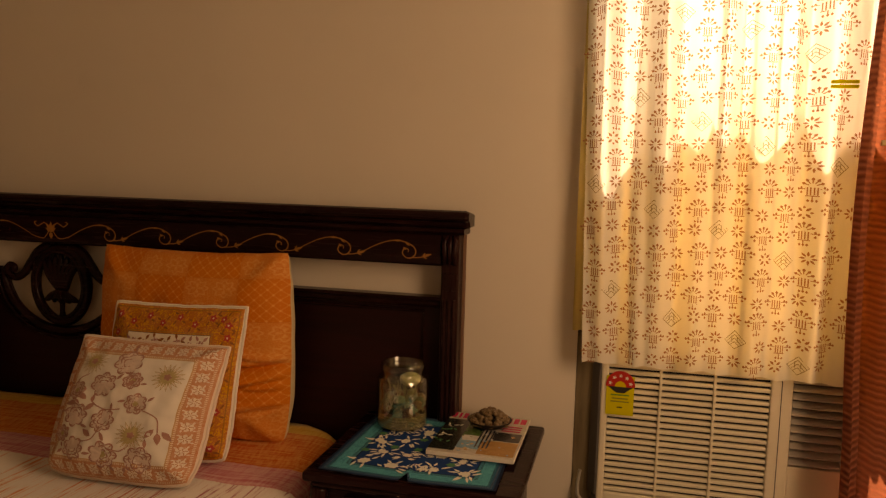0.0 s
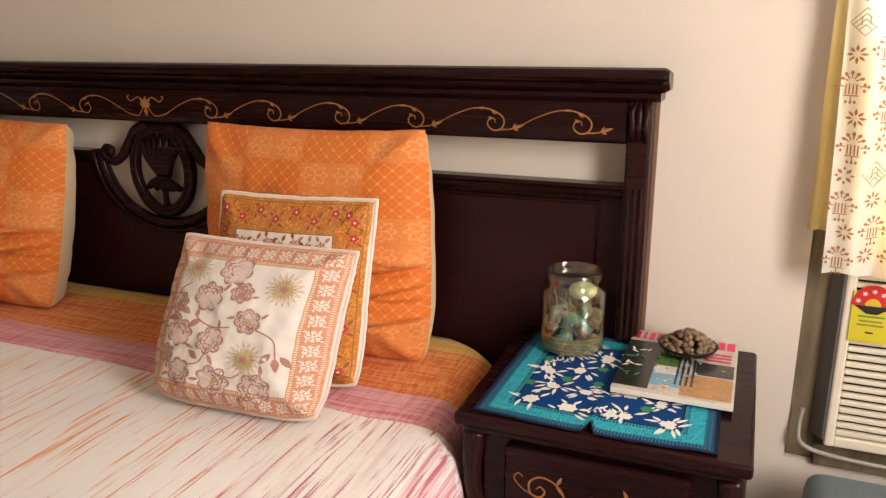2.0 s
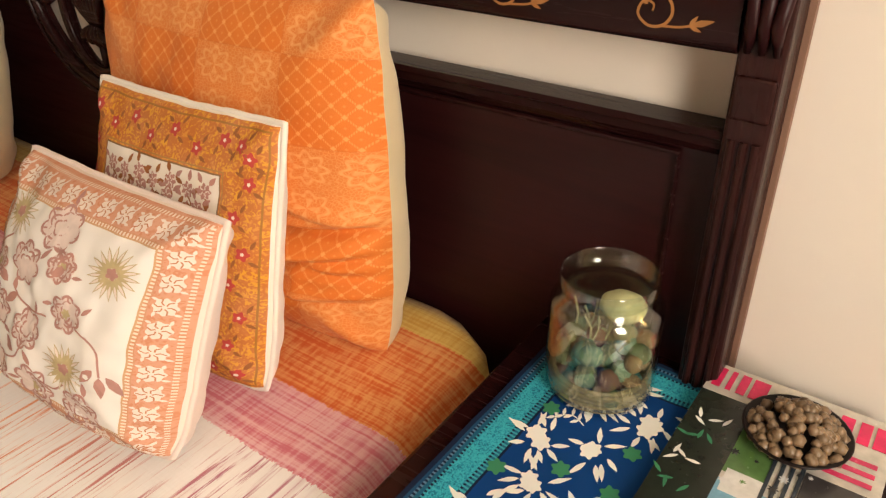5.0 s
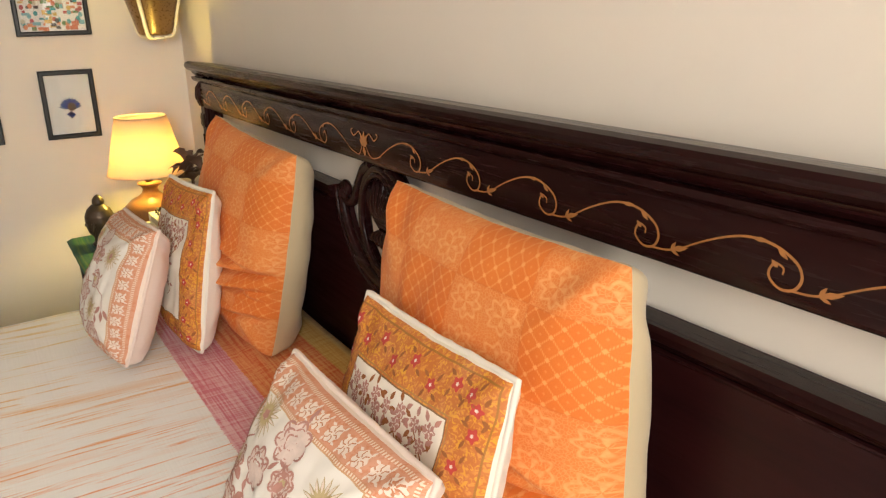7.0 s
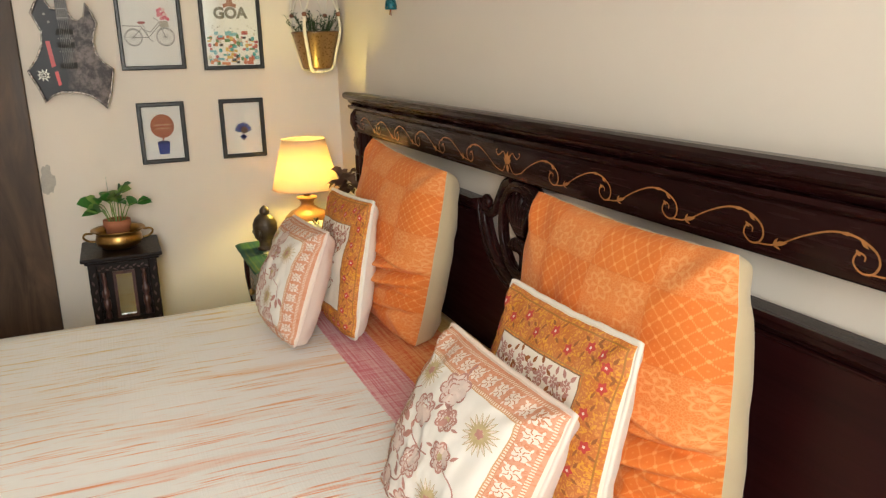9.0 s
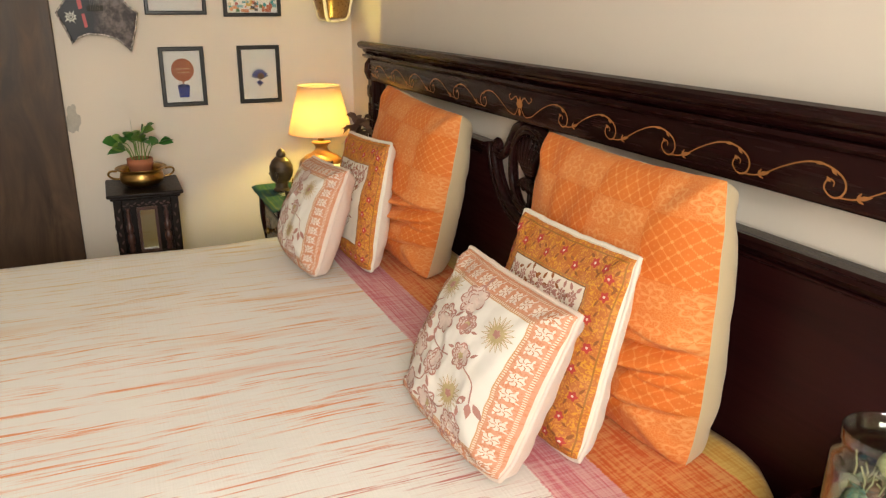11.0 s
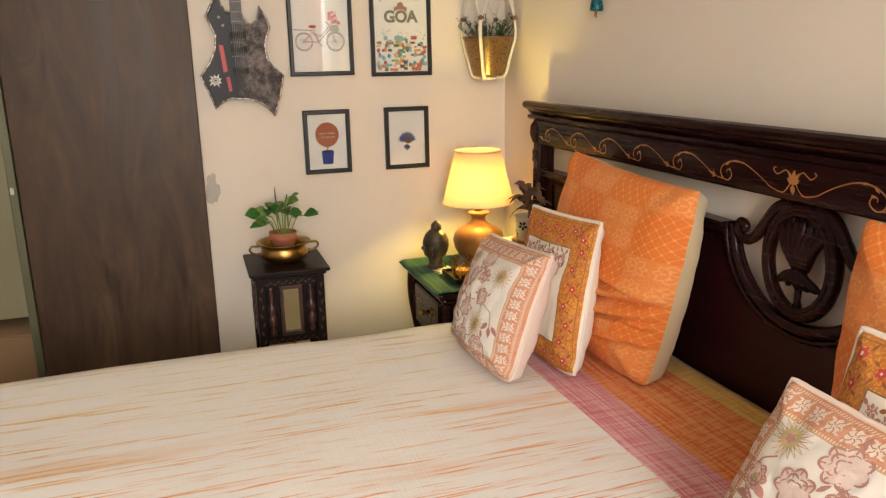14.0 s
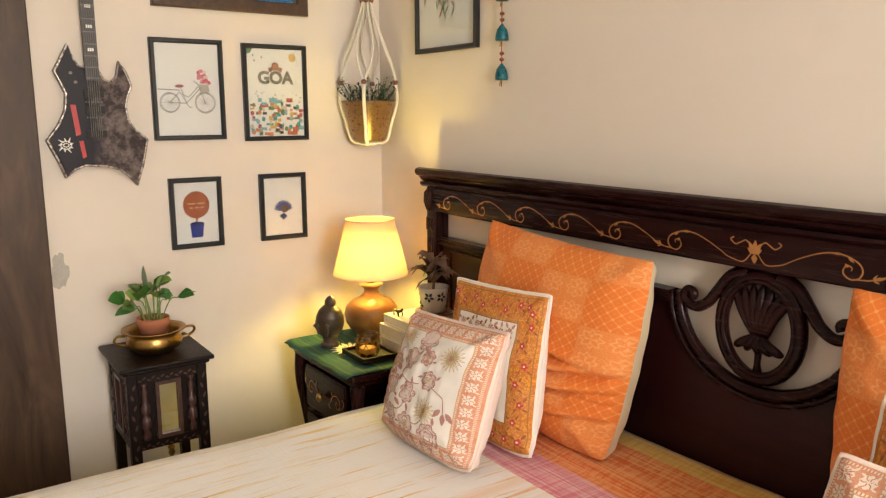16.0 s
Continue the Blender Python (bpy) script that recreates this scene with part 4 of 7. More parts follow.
SETS = (
    (((0.20, -0.094, 1.047), (0.697, -0.116, 1.053), (0.225, -0.135, 0.598), (0.703, -0.130, 0.598)),
     ((0.313, -0.203, 0.930), (0.643, -0.205, 0.939), (0.302, -0.285, 0.600), (0.632, -0.272, 0.600)),
     ((0.312, -0.310, 0.873), (0.657, -0.306, 0.873), (0.290, -0.425, 0.602), (0.635, -0.410, 0.602)), 1.0),
    (((-0.678, -0.108, 1.056), (-0.178, -0.100, 1.028), (-0.690, -0.170, 0.600), (-0.216, -0.175, 0.600)),
     ((-0.640, -0.238, 0.931), (-0.340, -0.219, 0.943), (-0.610, -0.300, 0.602), (-0.306, -0.290, 0.604)),
     ((-0.659, -0.344, 0.864), (-0.333, -0.335, 0.884), (-0.646, -0.446, 0.602), (-0.318, -0.436, 0.606)), 4.0),
)
for big, mid, small, seed in SETS:
    cushion("cushion", *big, 0.076, ORANGE, ORANGE_BACK, "large orange patchwork cushion with cream backing leaning on the headboard", crease=0.026, seed=seed, pull=0.045, swell=-0.03, deep=1.15, tuck=0.10, group="large orange cushions")
    ob, place = cushion("cushion", *mid, 0.048, GOLD_PRINT, CREAM_COTTON, "cream cushion with gold floral border and red flowers", seed=seed + 1, piping=CREAM_COTTON, group="gold bordered cushions")
    gold_print(ob, place)
    ob, place = cushion("cushion", *small, 0.070, ROSE_PRINT, BLUSH_COTTON, "small cream cushion printed with roses and a salmon border", deep=0.85, tuck=0.20, seed=seed + 2, piping=BLUSH_COTTON, group="rose print cushions")
    rose_print(ob, place)

# ---- bedside tables ----


def nightstand(x0, x1, y0, y1, top, label):
    ob = thing("nightstand", ((x0 + x1) / 2, (y0 + y1) / 2, 0), label, "nightstand", "bedside tables")
    bm = box(x0, x1, y0, y1, top - 0.020, top, 0.006, steps=3)
    box(x0 + 0.012, x1 - 0.012, y0 + 0.012, y1, top - 0.036, top - 0.0195, 0.007, bm, 3)
    part("tabletop", bm, DARK_WOOD, ob, "dark polished top with a moulded edge")
    part("body", box(x0 + 0.035, x1 - 0.035, y0 + 0.035, y1, 0.09, top - 0.036, 0.004), DARK_WOOD, ob)
    part("plinth", box(x0 + 0.025, x1 - 0.025, y0 + 0.025, y1, 0.05, 0.092, 0.006), DARK_WOOD, ob)
    for side, x in ((-1, x0 + 0.036), (1, x1 - 0.036)):
        line = [(x + side * o, y0 + 0.040 - o, z) for o, z in ((0.010, top - 0.038), (0.014, top - 0.08), (0.013, top - 0.13), (0.004, top - 0.20), (-0.006, top - 0.29), (-0.004, top - 0.40), (0.006, top - 0.50), (0.016, 0.08), (0.014, 0.0))]
        line = bent(line, 4)
        part("corner_leg", tube(line, [0.020 - 0.006 * abs(math.sin(5 * k / len(line))) for k in range(len(line))]), DARK_WOOD_UP, ob, smooth=True)
        part("back_foot", box(x - 0.02, x + 0.02, y1 - 0.05, y1 - 0.01, 0, 0.05, 0.004), DARK_WOOD_UP, ob)
    for z0, z1 in ((top - 0.175, top - 0.050), (top - 0.32, top - 0.195), (top - 0.465, top - 0.34)):
        drawer = part("drawer", box(x0 + 0.075, x1 - 0.075, y0 + 0.018, y0 + 0.036, z0, z1, 0.008, steps=3), DARK_WOOD, ob)
        zc, xc, yf = (z0 + z1) / 2, (x0 + x1) / 2, y0 + 0.018
        bm = tube([(xc, yf, zc), (xc, yf - 0.008, zc), (xc, yf - 0.012, zc), (xc, yf - 0.018, zc), (xc, yf - 0.022, zc), (xc, yf - 0.023, zc)], [0.006, 0.005, 0.010, 0.0125, 0.008, 0.002], segs=14)
        part("knob", bm, BRASS, drawer, "round brass knob", smooth=True)
        on_front = lambda a, b, d: Vector((xc + a, yf - 0.0012 - d, zc + b))
        for side in (-1, 1):
            bm = bmesh.new()
            line = bent([(0.022, -0.020), (0.040, -0.004), (0.055, 0.016), (0.078, 0.022), (0.094, 0.010), (0.092, -0.008), (0.078, -0.012), (0.070, -0.002), (0.077, 0.006), (0.083, 0.001)], 5)
            ribbon([(side * a, b) for a, b in line], [0.0018 + 0.0016 * math.sin(3.14 * k / len(line)) for k in range(len(line))], on_front, bm)
            line = bent([(0.090, -0.010), (0.105, -0.003), (0.118, 0.012), (0.112, 0.022), (0.104, 0.018)], 5)
            ribbon([(side * a, b) for a, b in line], 0.002, on_front, bm)
            for a, b, w, ln in ((0.040, -0.002, 0.9, 0.030), (0.052, 0.014, 2.0, 0.022), (0.028, -0.016, -0.4, 0.020)):
                leaf_shape(side * a, b, w if side > 0 else math.pi - w, ln * 0.8, 0.006, on_front, bm, 0.0003)
            part("inlay", bm, INLAY, drawer, "golden scroll inlay")
    return ob


NT, NL = 0.667, 0.658
nightstand(0.856, 1.278, -0.395, 0.008, NT, "dark polished nightstand with golden inlaid drawers under a blue cloth")
nightstand(-1.243, -0.845, -0.42, -0.01, NL, "dark polished wooden nightstand with curved legs beside the lit lamp")

# blue printed cloth with its creased middle
NAVY, TEAL_DYE = (0.007, 0.014, 0.038), (0.035, 0.30, 0.36)
BLUE_PRINT = bordered_material("blue_block_print", (0.002, 0.042, 0.170), (0.013, 0.25, 0.35), (0.055, 0.50, 0.56), 0.36,
                               ((0.350, 0.358, NAVY, None), (0.358, 0.372, (0.010, 0.12, 0.20), TEAL_DYE), (0.372, 0.380, NAVY, TEAL_DYE), (0.444, 0.452, NAVY, TEAL_DYE), (0.452, 0.464, (0.010, 0.10, 0.17), None), (0.464, 0.474, NAVY, (0.10, 0.18, 0.27)), (0.474, 0.484, (0.012, 0.06, 0.13), None), (0.484, 0.51, NAVY, None)), 60.0, 66.0, 0.6, (0.008, 0.13, 0.21))
WHITE_INK = plain("white_print_ink", (0.78, 0.77, 0.70), 0.9, vary=0.06)
GREEN_INK = plain("green_print_ink", (0.03, 0.22, 0.10), 0.9)


def cloth_place(u, v, d):
    x = 0.888 + 0.338 * u + 0.012 * (1 - v) * (u - 0.5)
    y = -0.380 + 0.362 * v - 0.010 * math.sin(u * 3)
    fold = math.exp(-(((u - 0.50) / 0.016) ** 2))
    notch = 0.028 * fold * max(0.0, 1 - v * 7)
    lift = 0.0016 * noise.noise((u * 6, v * 6, 1)) + 0.004 * fold * (1 - v) + 0.0035
    if y + notch < -0.394:
        lift -= 0.002
    return Vector((x, y + notch, NT + max(0.0014, lift) + d))


n = 40
bm = bmesh.new()
uv = bm.loops.layers.uv.new("UVMap")
grid = [[bm.verts.new(cloth_place(i / n, j / n, 0)) for i in range(n + 1)] for j in range(n + 1)]
for j in range(n):
    for i in range(n):
        f = bm.faces.new((grid[j][i], grid[j][i + 1], grid[j + 1][i + 1], grid[j + 1][i]))
        for loop, (a, b) in zip(f.loops, ((i, j), (i + 1, j), (i + 1, j + 1), (i, j + 1))):
            loop[uv].uv = (a / n, b / n)
mat_cloth = thing("table_cloth", (1.05, -0.2, NT), "blue floral block-printed cloth with a turquoise border on the nightstand", "cloth")
part("cloth", bm, BLUE_PRINT, mat_cloth, smooth=True)
white, green = bmesh.new(), bmesh.new()
spots = random.Random(5)
for u, v in ((0.20, 0.20), (0.38, 0.16), (0.62, 0.20), (0.80, 0.17), (0.27, 0.36), (0.42, 0.33), (0.20, 0.50), (0.36, 0.54), (0.44, 0.72), (0.26, 0.72), (0.62, 0.40), (0.76, 0.34), (0.34, 0.83), (0.58, 0.80)):
    r = spots.uniform(0.034, 0.048)
    for m in range(3):
        w = spots.uniform(0, 6.28)
        rosette(u + 0.4 * r * math.cos(w), v + 0.4 * r * math.sin(w), r * 0.75, 6, cloth_place, white, 0.0007 + 0.0002 * m, 0.3)
    for k in range(11):
        w = 0.571 * k + spots.uniform(-0.2, 0.2)
        if spots.random() < 0.75:
            leaf_shape(u + r * 1.05 * math.cos(w), v + r * 1.05 * math.sin(w), w + spots.uniform(-0.7, 0.7), spots.uniform(0.045, 0.075), 0.017, cloth_place, white, 0.0008)
for u, v in ((0.16, 0.34), (0.31, 0.44), (0.46, 0.44), (0.17, 0.62), (0.45, 0.60), (0.70, 0.28)):
    rosette(u, v, 0.030, 6, cloth_place, green, 0.0010, 0.3)
for k in range(9):
    u, v = spots.uniform(0.18, 0.8), spots.uniform(0.16, 0.8)
    w = spots.uniform(0, 6.28)
    line = bent([(u, v), (u + 0.05 * math.cos(w), v + 0.05 * math.sin(w)), (u + 0.09 * math.cos(w + 0.5), v + 0.09 * math.sin(w + 0.5))], 4)
    if all(0.13 < p < 0.87 and 0.13 < q < 0.87 for p, q in line):
        ribbon(line, 0.004, cloth_place, white, 0.0007)
        for p, q in line[2::2]:
            leaf_shape(p, q, w + 1.2, 0.032, 0.012, cloth_place, white, 0.0008)
            leaf_shape(p, q, w - 0.9, 0.032, 0.012, cloth_place, white, 0.0008)
tagged(part("print_white", white, WHITE_INK, mat_cloth), kind="stuff")
tagged(part("print_green", green, GREEN_INK, mat_cloth), kind="stuff")

# magazine under the bowl
CZ = NT + 0.008
mag = thing("magazine", (1.155, -0.13, CZ), "glossy home magazine lying on the blue cloth", "magazine")
part("page_block", box(1.066, 1.246, -0.258, -0.006, CZ, CZ + 0.0095, 0.001), plain("magazine_pages", (0.72, 0.68, 0.60), 0.7), mag)
CT = CZ + 0.0099


def cover(name, a0, a1, b0, b1, rgb, lift):
    """A printed field on the cover, in shares of its width and depth."""
    part(name, box(1.066 + 0.18 * a0, 1.066 + 0.18 * a1, -0.258 + 0.252 * b0, -0.258 + 0.252 * b1, CT + lift, CT + lift + 0.0004), plain("ink_" + name, rgb, 0.22, vary=0.3, scale=45, relief=0.02), mag)


cover("cover", 0, 1, 0, 1, (0.62, 0.58, 0.50), -0.0004)
cover("dark_field", 0.0, 0.30, 0.05, 0.80, (0.022, 0.028, 0.020), 0.0002)
cover("garden", 0.30, 0.52, 0.40, 0.80, (0.10, 0.20, 0.06), 0.0002)
cover("pool", 0.30, 0.56, 0.12, 0.36, (0.20, 0.42, 0.55), 0.0006)
cover("floor_board", 0.56, 0.98, 0.03, 0.34, (0.50, 0.26, 0.09), 0.0004)
cover("furniture", 0.66, 0.98, 0.36, 0.56, (0.05, 0.045, 0.045), 0.0006)
for k in range(4):
    cover("pillar", 0.50 + 0.045 * k, 0.52 + 0.045 * k, 0.16, 0.58, (0.04, 0.05, 0.06), 0.0008)
cover("pale_wall", 0.32, 0.50, 0.30, 0.42, (0.70, 0.70, 0.66), 0.0009)
rnd_cover = random.Random(4)
for k in range(40):
    u0, v0 = rnd_cover.uniform(0.30, 0.94), rnd_cover.uniform(0.04, 0.78)
    tones = ((0.10, 0.20, 0.05), (0.70, 0.70, 0.68), (0.03, 0.03, 0.03), (0.45, 0.26, 0.12)) if v0 > 0.35 else ((0.45, 0.24, 0.09), (0.62, 0.40, 0.20), (0.25, 0.40, 0.50), (0.72, 0.72, 0.70))
    tone = rnd_cover.choice(tones)
    bm = bmesh.new()
    rosette(1.066 + 0.18 * u0, -0.258 + 0.252 * v0, rnd_cover.uniform(0.002, 0.0055), 7, lambda p, q, d: Vector((p, q, CT + 0.0013 + 0.00002 * k + d)), bm, 0, 0.5)
    part("picture_fleck", bm, bpy.data.materials.get("fleck_%d" % tones.index(tone) + ("a" if v0 > 0.35 else "b")) or plain("fleck_%d" % tones.index(tone) + ("a" if v0 > 0.35 else "b"), tone, 0.25), mag)
for u0, w in ((0.05, -0.6), (0.12, 0.5), (0.2, 1.2), (0.08, 1.9)):
    for m in range(4):
        bm = leaf_shape(1.066 + 0.18 * u0, -0.258 + 0.252 * (0.62 - 0.12 * m), w + m, 0.016, 0.004, lambda p, q, d: Vector((p, q, CT + 0.0012 + d)), bmesh.new())
        part("printed_leaf", bm, GREEN_INK if m % 2 else WHITE_INK, mag)
for a0, a1, b0 in ((0.03, 0.08, 0.84), (0.11, 0.14, 0.84), (0.17, 0.22, 0.84), (0.24, 0.33, 0.84), (0.72, 0.79, 0.82), (0.82, 0.88, 0.82), (0.90, 0.97, 0.82)):
    cover("title_mark", a0, a1, b0, b0 + 0.13, (0.78, 0.03, 0.13), 0.0010)
for k in range(3):
    cover("caption_bar", 0.72, 0.95, 0.60 + 0.055 * k, 0.625 + 0.055 * k, (0.70, 0.05, 0.14), 0.0010)

bowl = thing("bowl", (1.165, -0.085, CT), "small dark bowl heaped with brown beads on the magazine", "bowl")
part("dish", lathe([(0.018, 0.0), (0.030, 0.002), (0.044, 0.010), (0.050, 0.017), (0.048, 0.018), (0.040, 0.012), (0.02, 0.006), (0.001, 0.005)], 1.165, -0.085, CT + 0.001), BLACK_WOOD, bowl, smooth=True)
BEAD = plain("brown_beads", (0.24, 0.155, 0.085), 0.3, vary=0.5, scale=60)
bm = bmesh.new()
for k in range(130):
    w, r = spots.uniform(0, 6.283), 0.043 * math.sqrt(spots.random())
    b = bmesh.new()
    bmesh.ops.create_icosphere(b, subdivisions=1, radius=spots.uniform(0.0050, 0.0075))
    top_z = 0.015 + 0.024 * (1 - (r / 0.045) ** 2)
    bmesh.ops.translate(b, verts=b.verts[:], vec=(1.165 + r * math.cos(w), -0.085 + r * math.sin(w), CT + spots.uniform(top_z - 0.006, top_z)))
    join(bm, b)
tagged(part("bead", bm, BEAD, bowl, "brown polished beads", smooth=True), kind="stuff")

# jar of dried things
JX, JY = 0.968, -0.100
jar = thing("jar", (JX, JY, NT), "clear open glass jar of potpourri bound with cord", "jar")
outer = [(0.004, 0.004), (0.050, 0.004), (0.057, 0.012), (0.0585, 0.030), (0.0585, 0.106), (0.0575, 0.117), (0.053, 0.124), (0.0475, 0.127), (0.0465, 0.131), (0.0495, 0.135), (0.0505, 0.140), (0.0495, 0.150)]
inner = [(0.0485, 0.1515), (0.0475, 0.150), (0.0480, 0.140), (0.0450, 0.131), (0.0455, 0.1255), (0.051, 0.1215), (0.0552, 0.114), (0.0562, 0.104), (0.0560, 0.032), (0.054, 0.014), (0.004, 0.0075)]
ob = part("glass", lathe(outer + inner, JX, JY, NT, 40), JAR_GLASS, jar, "clear thick glass", smooth=True)
ob.visible_shadow = False
CORD = plain("natural_cord", (0.22, 0.18, 0.085), 0.9)
for k in range(5):
    part("cord", tube([(JX + (0.0505 + 0.001 * (k % 2)) * math.cos(w), JY + (0.0505 + 0.001 * (k % 2)) * math.sin(w), NT + 0.013 + 0.0055 * k) for w in [6.2832 * i / 36 for i in range(36)]], 0.0032, closed=True, segs=6), CORD, jar, smooth=True)
POT = [plain("dried_" + nm, rgb, 0.8, vary=0.3, scale=70) for nm, rgb in (("green", (0.16, 0.18, 0.09)), ("buff", (0.30, 0.20, 0.10)), ("brown", (0.17, 0.085, 0.045)), ("pale_green", (0.32, 0.32, 0.16)), ("mint", (0.18, 0.27, 0.17)))]
for k in range(92):
    w, r, z = spots.uniform(0, 6.283), 0.044 * math.sqrt(spots.random()), spots.uniform(0.016, 0.080)
    p = (JX + r * math.cos(w), JY + r * math.sin(w), NT + z)
    b = bmesh.new()
    if k % 3:
        bmesh.ops.create_icosphere(b, subdivisions=2, radius=spots.uniform(0.009, 0.0125))
        for v in b.verts:
            v.co *= 1 + 0.15 * noise.noise(v.co * 120 + Vector((k, 0, 0)))
    else:
        bmesh.ops.create_cone(b, cap_ends=True, segments=12, radius1=0.011, radius2=0.011, depth=0.008)
        bmesh.ops.rotate(b, verts=b.verts[:], cent=(0, 0, 0), matrix=Euler((spots.uniform(0, 3), spots.uniform(0, 3), 0)).to_matrix())
    bmesh.ops.translate(b, verts=b.verts[:], vec=p)
    part("dried_piece", b, POT[k % 5], jar, smooth=bool(k % 3))
for k in range(22):
    w, r = spots.uniform(0, 6.283), 0.03 * spots.random()
    p = Vector((JX + r * math.cos(w), JY + r * math.sin(w), NT + 0.072))
    q = p + Vector((spots.uniform(-0.02, 0.02), spots.uniform(-0.02, 0.02), spots.uniform(0.015, 0.04)))
    part("twig", tube([p, (p + q) / 2 + Vector((0.004, 0, 0.003)), q], 0.0013, segs=5), POT[3], jar)
b = bmesh.new()
bmesh.ops.create_icosphere(b, subdivisions=3, radius=0.021)
for v in b.verts:
    v.co = Vector((v.co.x * 1.15, v.co.y, v.co.z * 0.75)) * (1 + 0.1 * noise.noise(v.co * 90))
bmesh.ops.translate(b, verts=b.verts[:], vec=(JX + 0.016, JY + 0.004, NT + 0.113))
part("dried_bloom", b, plain("pale_bloom", (0.52, 0.52, 0.26), 0.9, vary=0.2, scale=60), jar, "pale green dried bloom", smooth=True)

# ---- window things: curtain, air conditioner, heavy curtain, trunk ----


def curtain_y(x, z):
    s = (x - 1.335) / 0.555
    fold = 0.020 * math.sin(31 * s + 0.8 * math.sin(z * 3)) + 0.013 * math.sin(57 * s + 2 + z) + 0.010 * math.exp(-(((s - 0.265) / 0.02) ** 2))
    return -0.042 - fold * (0.6 + 0.4 * min(1, max(0, (z - 0.84) / 0.5))) + 0.008 * max(0.0, 1 - (z - 0.84) / 0.08)


def curtain_place(a, b, d):
    s = (a - 1.335) / 0.555
    lean = 0.022 * (1 - min(1.0, (b - 0.84) / 0.8)) * (1 - s)
    return Vector((a + lean, curtain_y(a, b) - d, b))


curtain = thing("curtain", (1.61, -0.04, 0.84), "thin cream cotton curtain with rust block-printed motifs, lit from behind", "curtain")
bm = bmesh.new()
nx, nz = 150, 44
grid = []
for j in range(nz + 1):
    row = []
    for i in range(nx + 1):
        x = 1.335 + 0.555 * i / nx
        hem = 0.838 + 0.004 * math.sin(i * 0.21) - 0.006 * (i / nx)
        row.append(bm.verts.new(curtain_place(x, hem + (2.16 - hem) * j / nz, 0)))
    grid.append(row)
for j in range(nz):
    for i in range(nx):
        bm.faces.new((grid[j][i], grid[j][i + 1], grid[j + 1][i + 1], grid[j + 1][i]))
part("sheet", bm, CURTAIN, curtain, smooth=True)
for s0, wide in ((0.25, 0.048), (0.48, 0.007), (0.56, 0.004), (0.60, 0.006), (0.685, 0.008), (0.775, 0.022), (0.945, 0.055), (0.03, 0.018)):
    bm = bmesh.new()
    strip = []
    for j in range(45):
        z = 0.845 + 1.31 * j / 44
        row = []
        for k in range(4):
            x = 1.335 + 0.555 * s0 + wide * (k / 3 - 0.5) * (1.15 - 0.3 * math.sin(z * 5 + s0 * 20)) + 0.006 * math.sin(z * 2.3 + s0 * 9)
            p = curtain_place(x, z, 0)
            row.append(bm.verts.new((p.x, p.y + 0.006 + 0.004 * math.sin(k * 2.1), p.z)))
        strip.append(row)
    for q, r in zip(strip, strip[1:]):
        for k in range(3):
            bm.faces.new((q[k], q[k + 1], r[k + 1], r[k]))
    part("pleat", bm, CURTAIN, curtain, smooth=True)
part("rod", tube([(1.25, -0.045, 2.17), (2.4, -0.045, 2.17)], 0.012), BRASS, curtain, smooth=True)
red, grey = bmesh.new(), bmesh.new()
hand = random.Random(9)
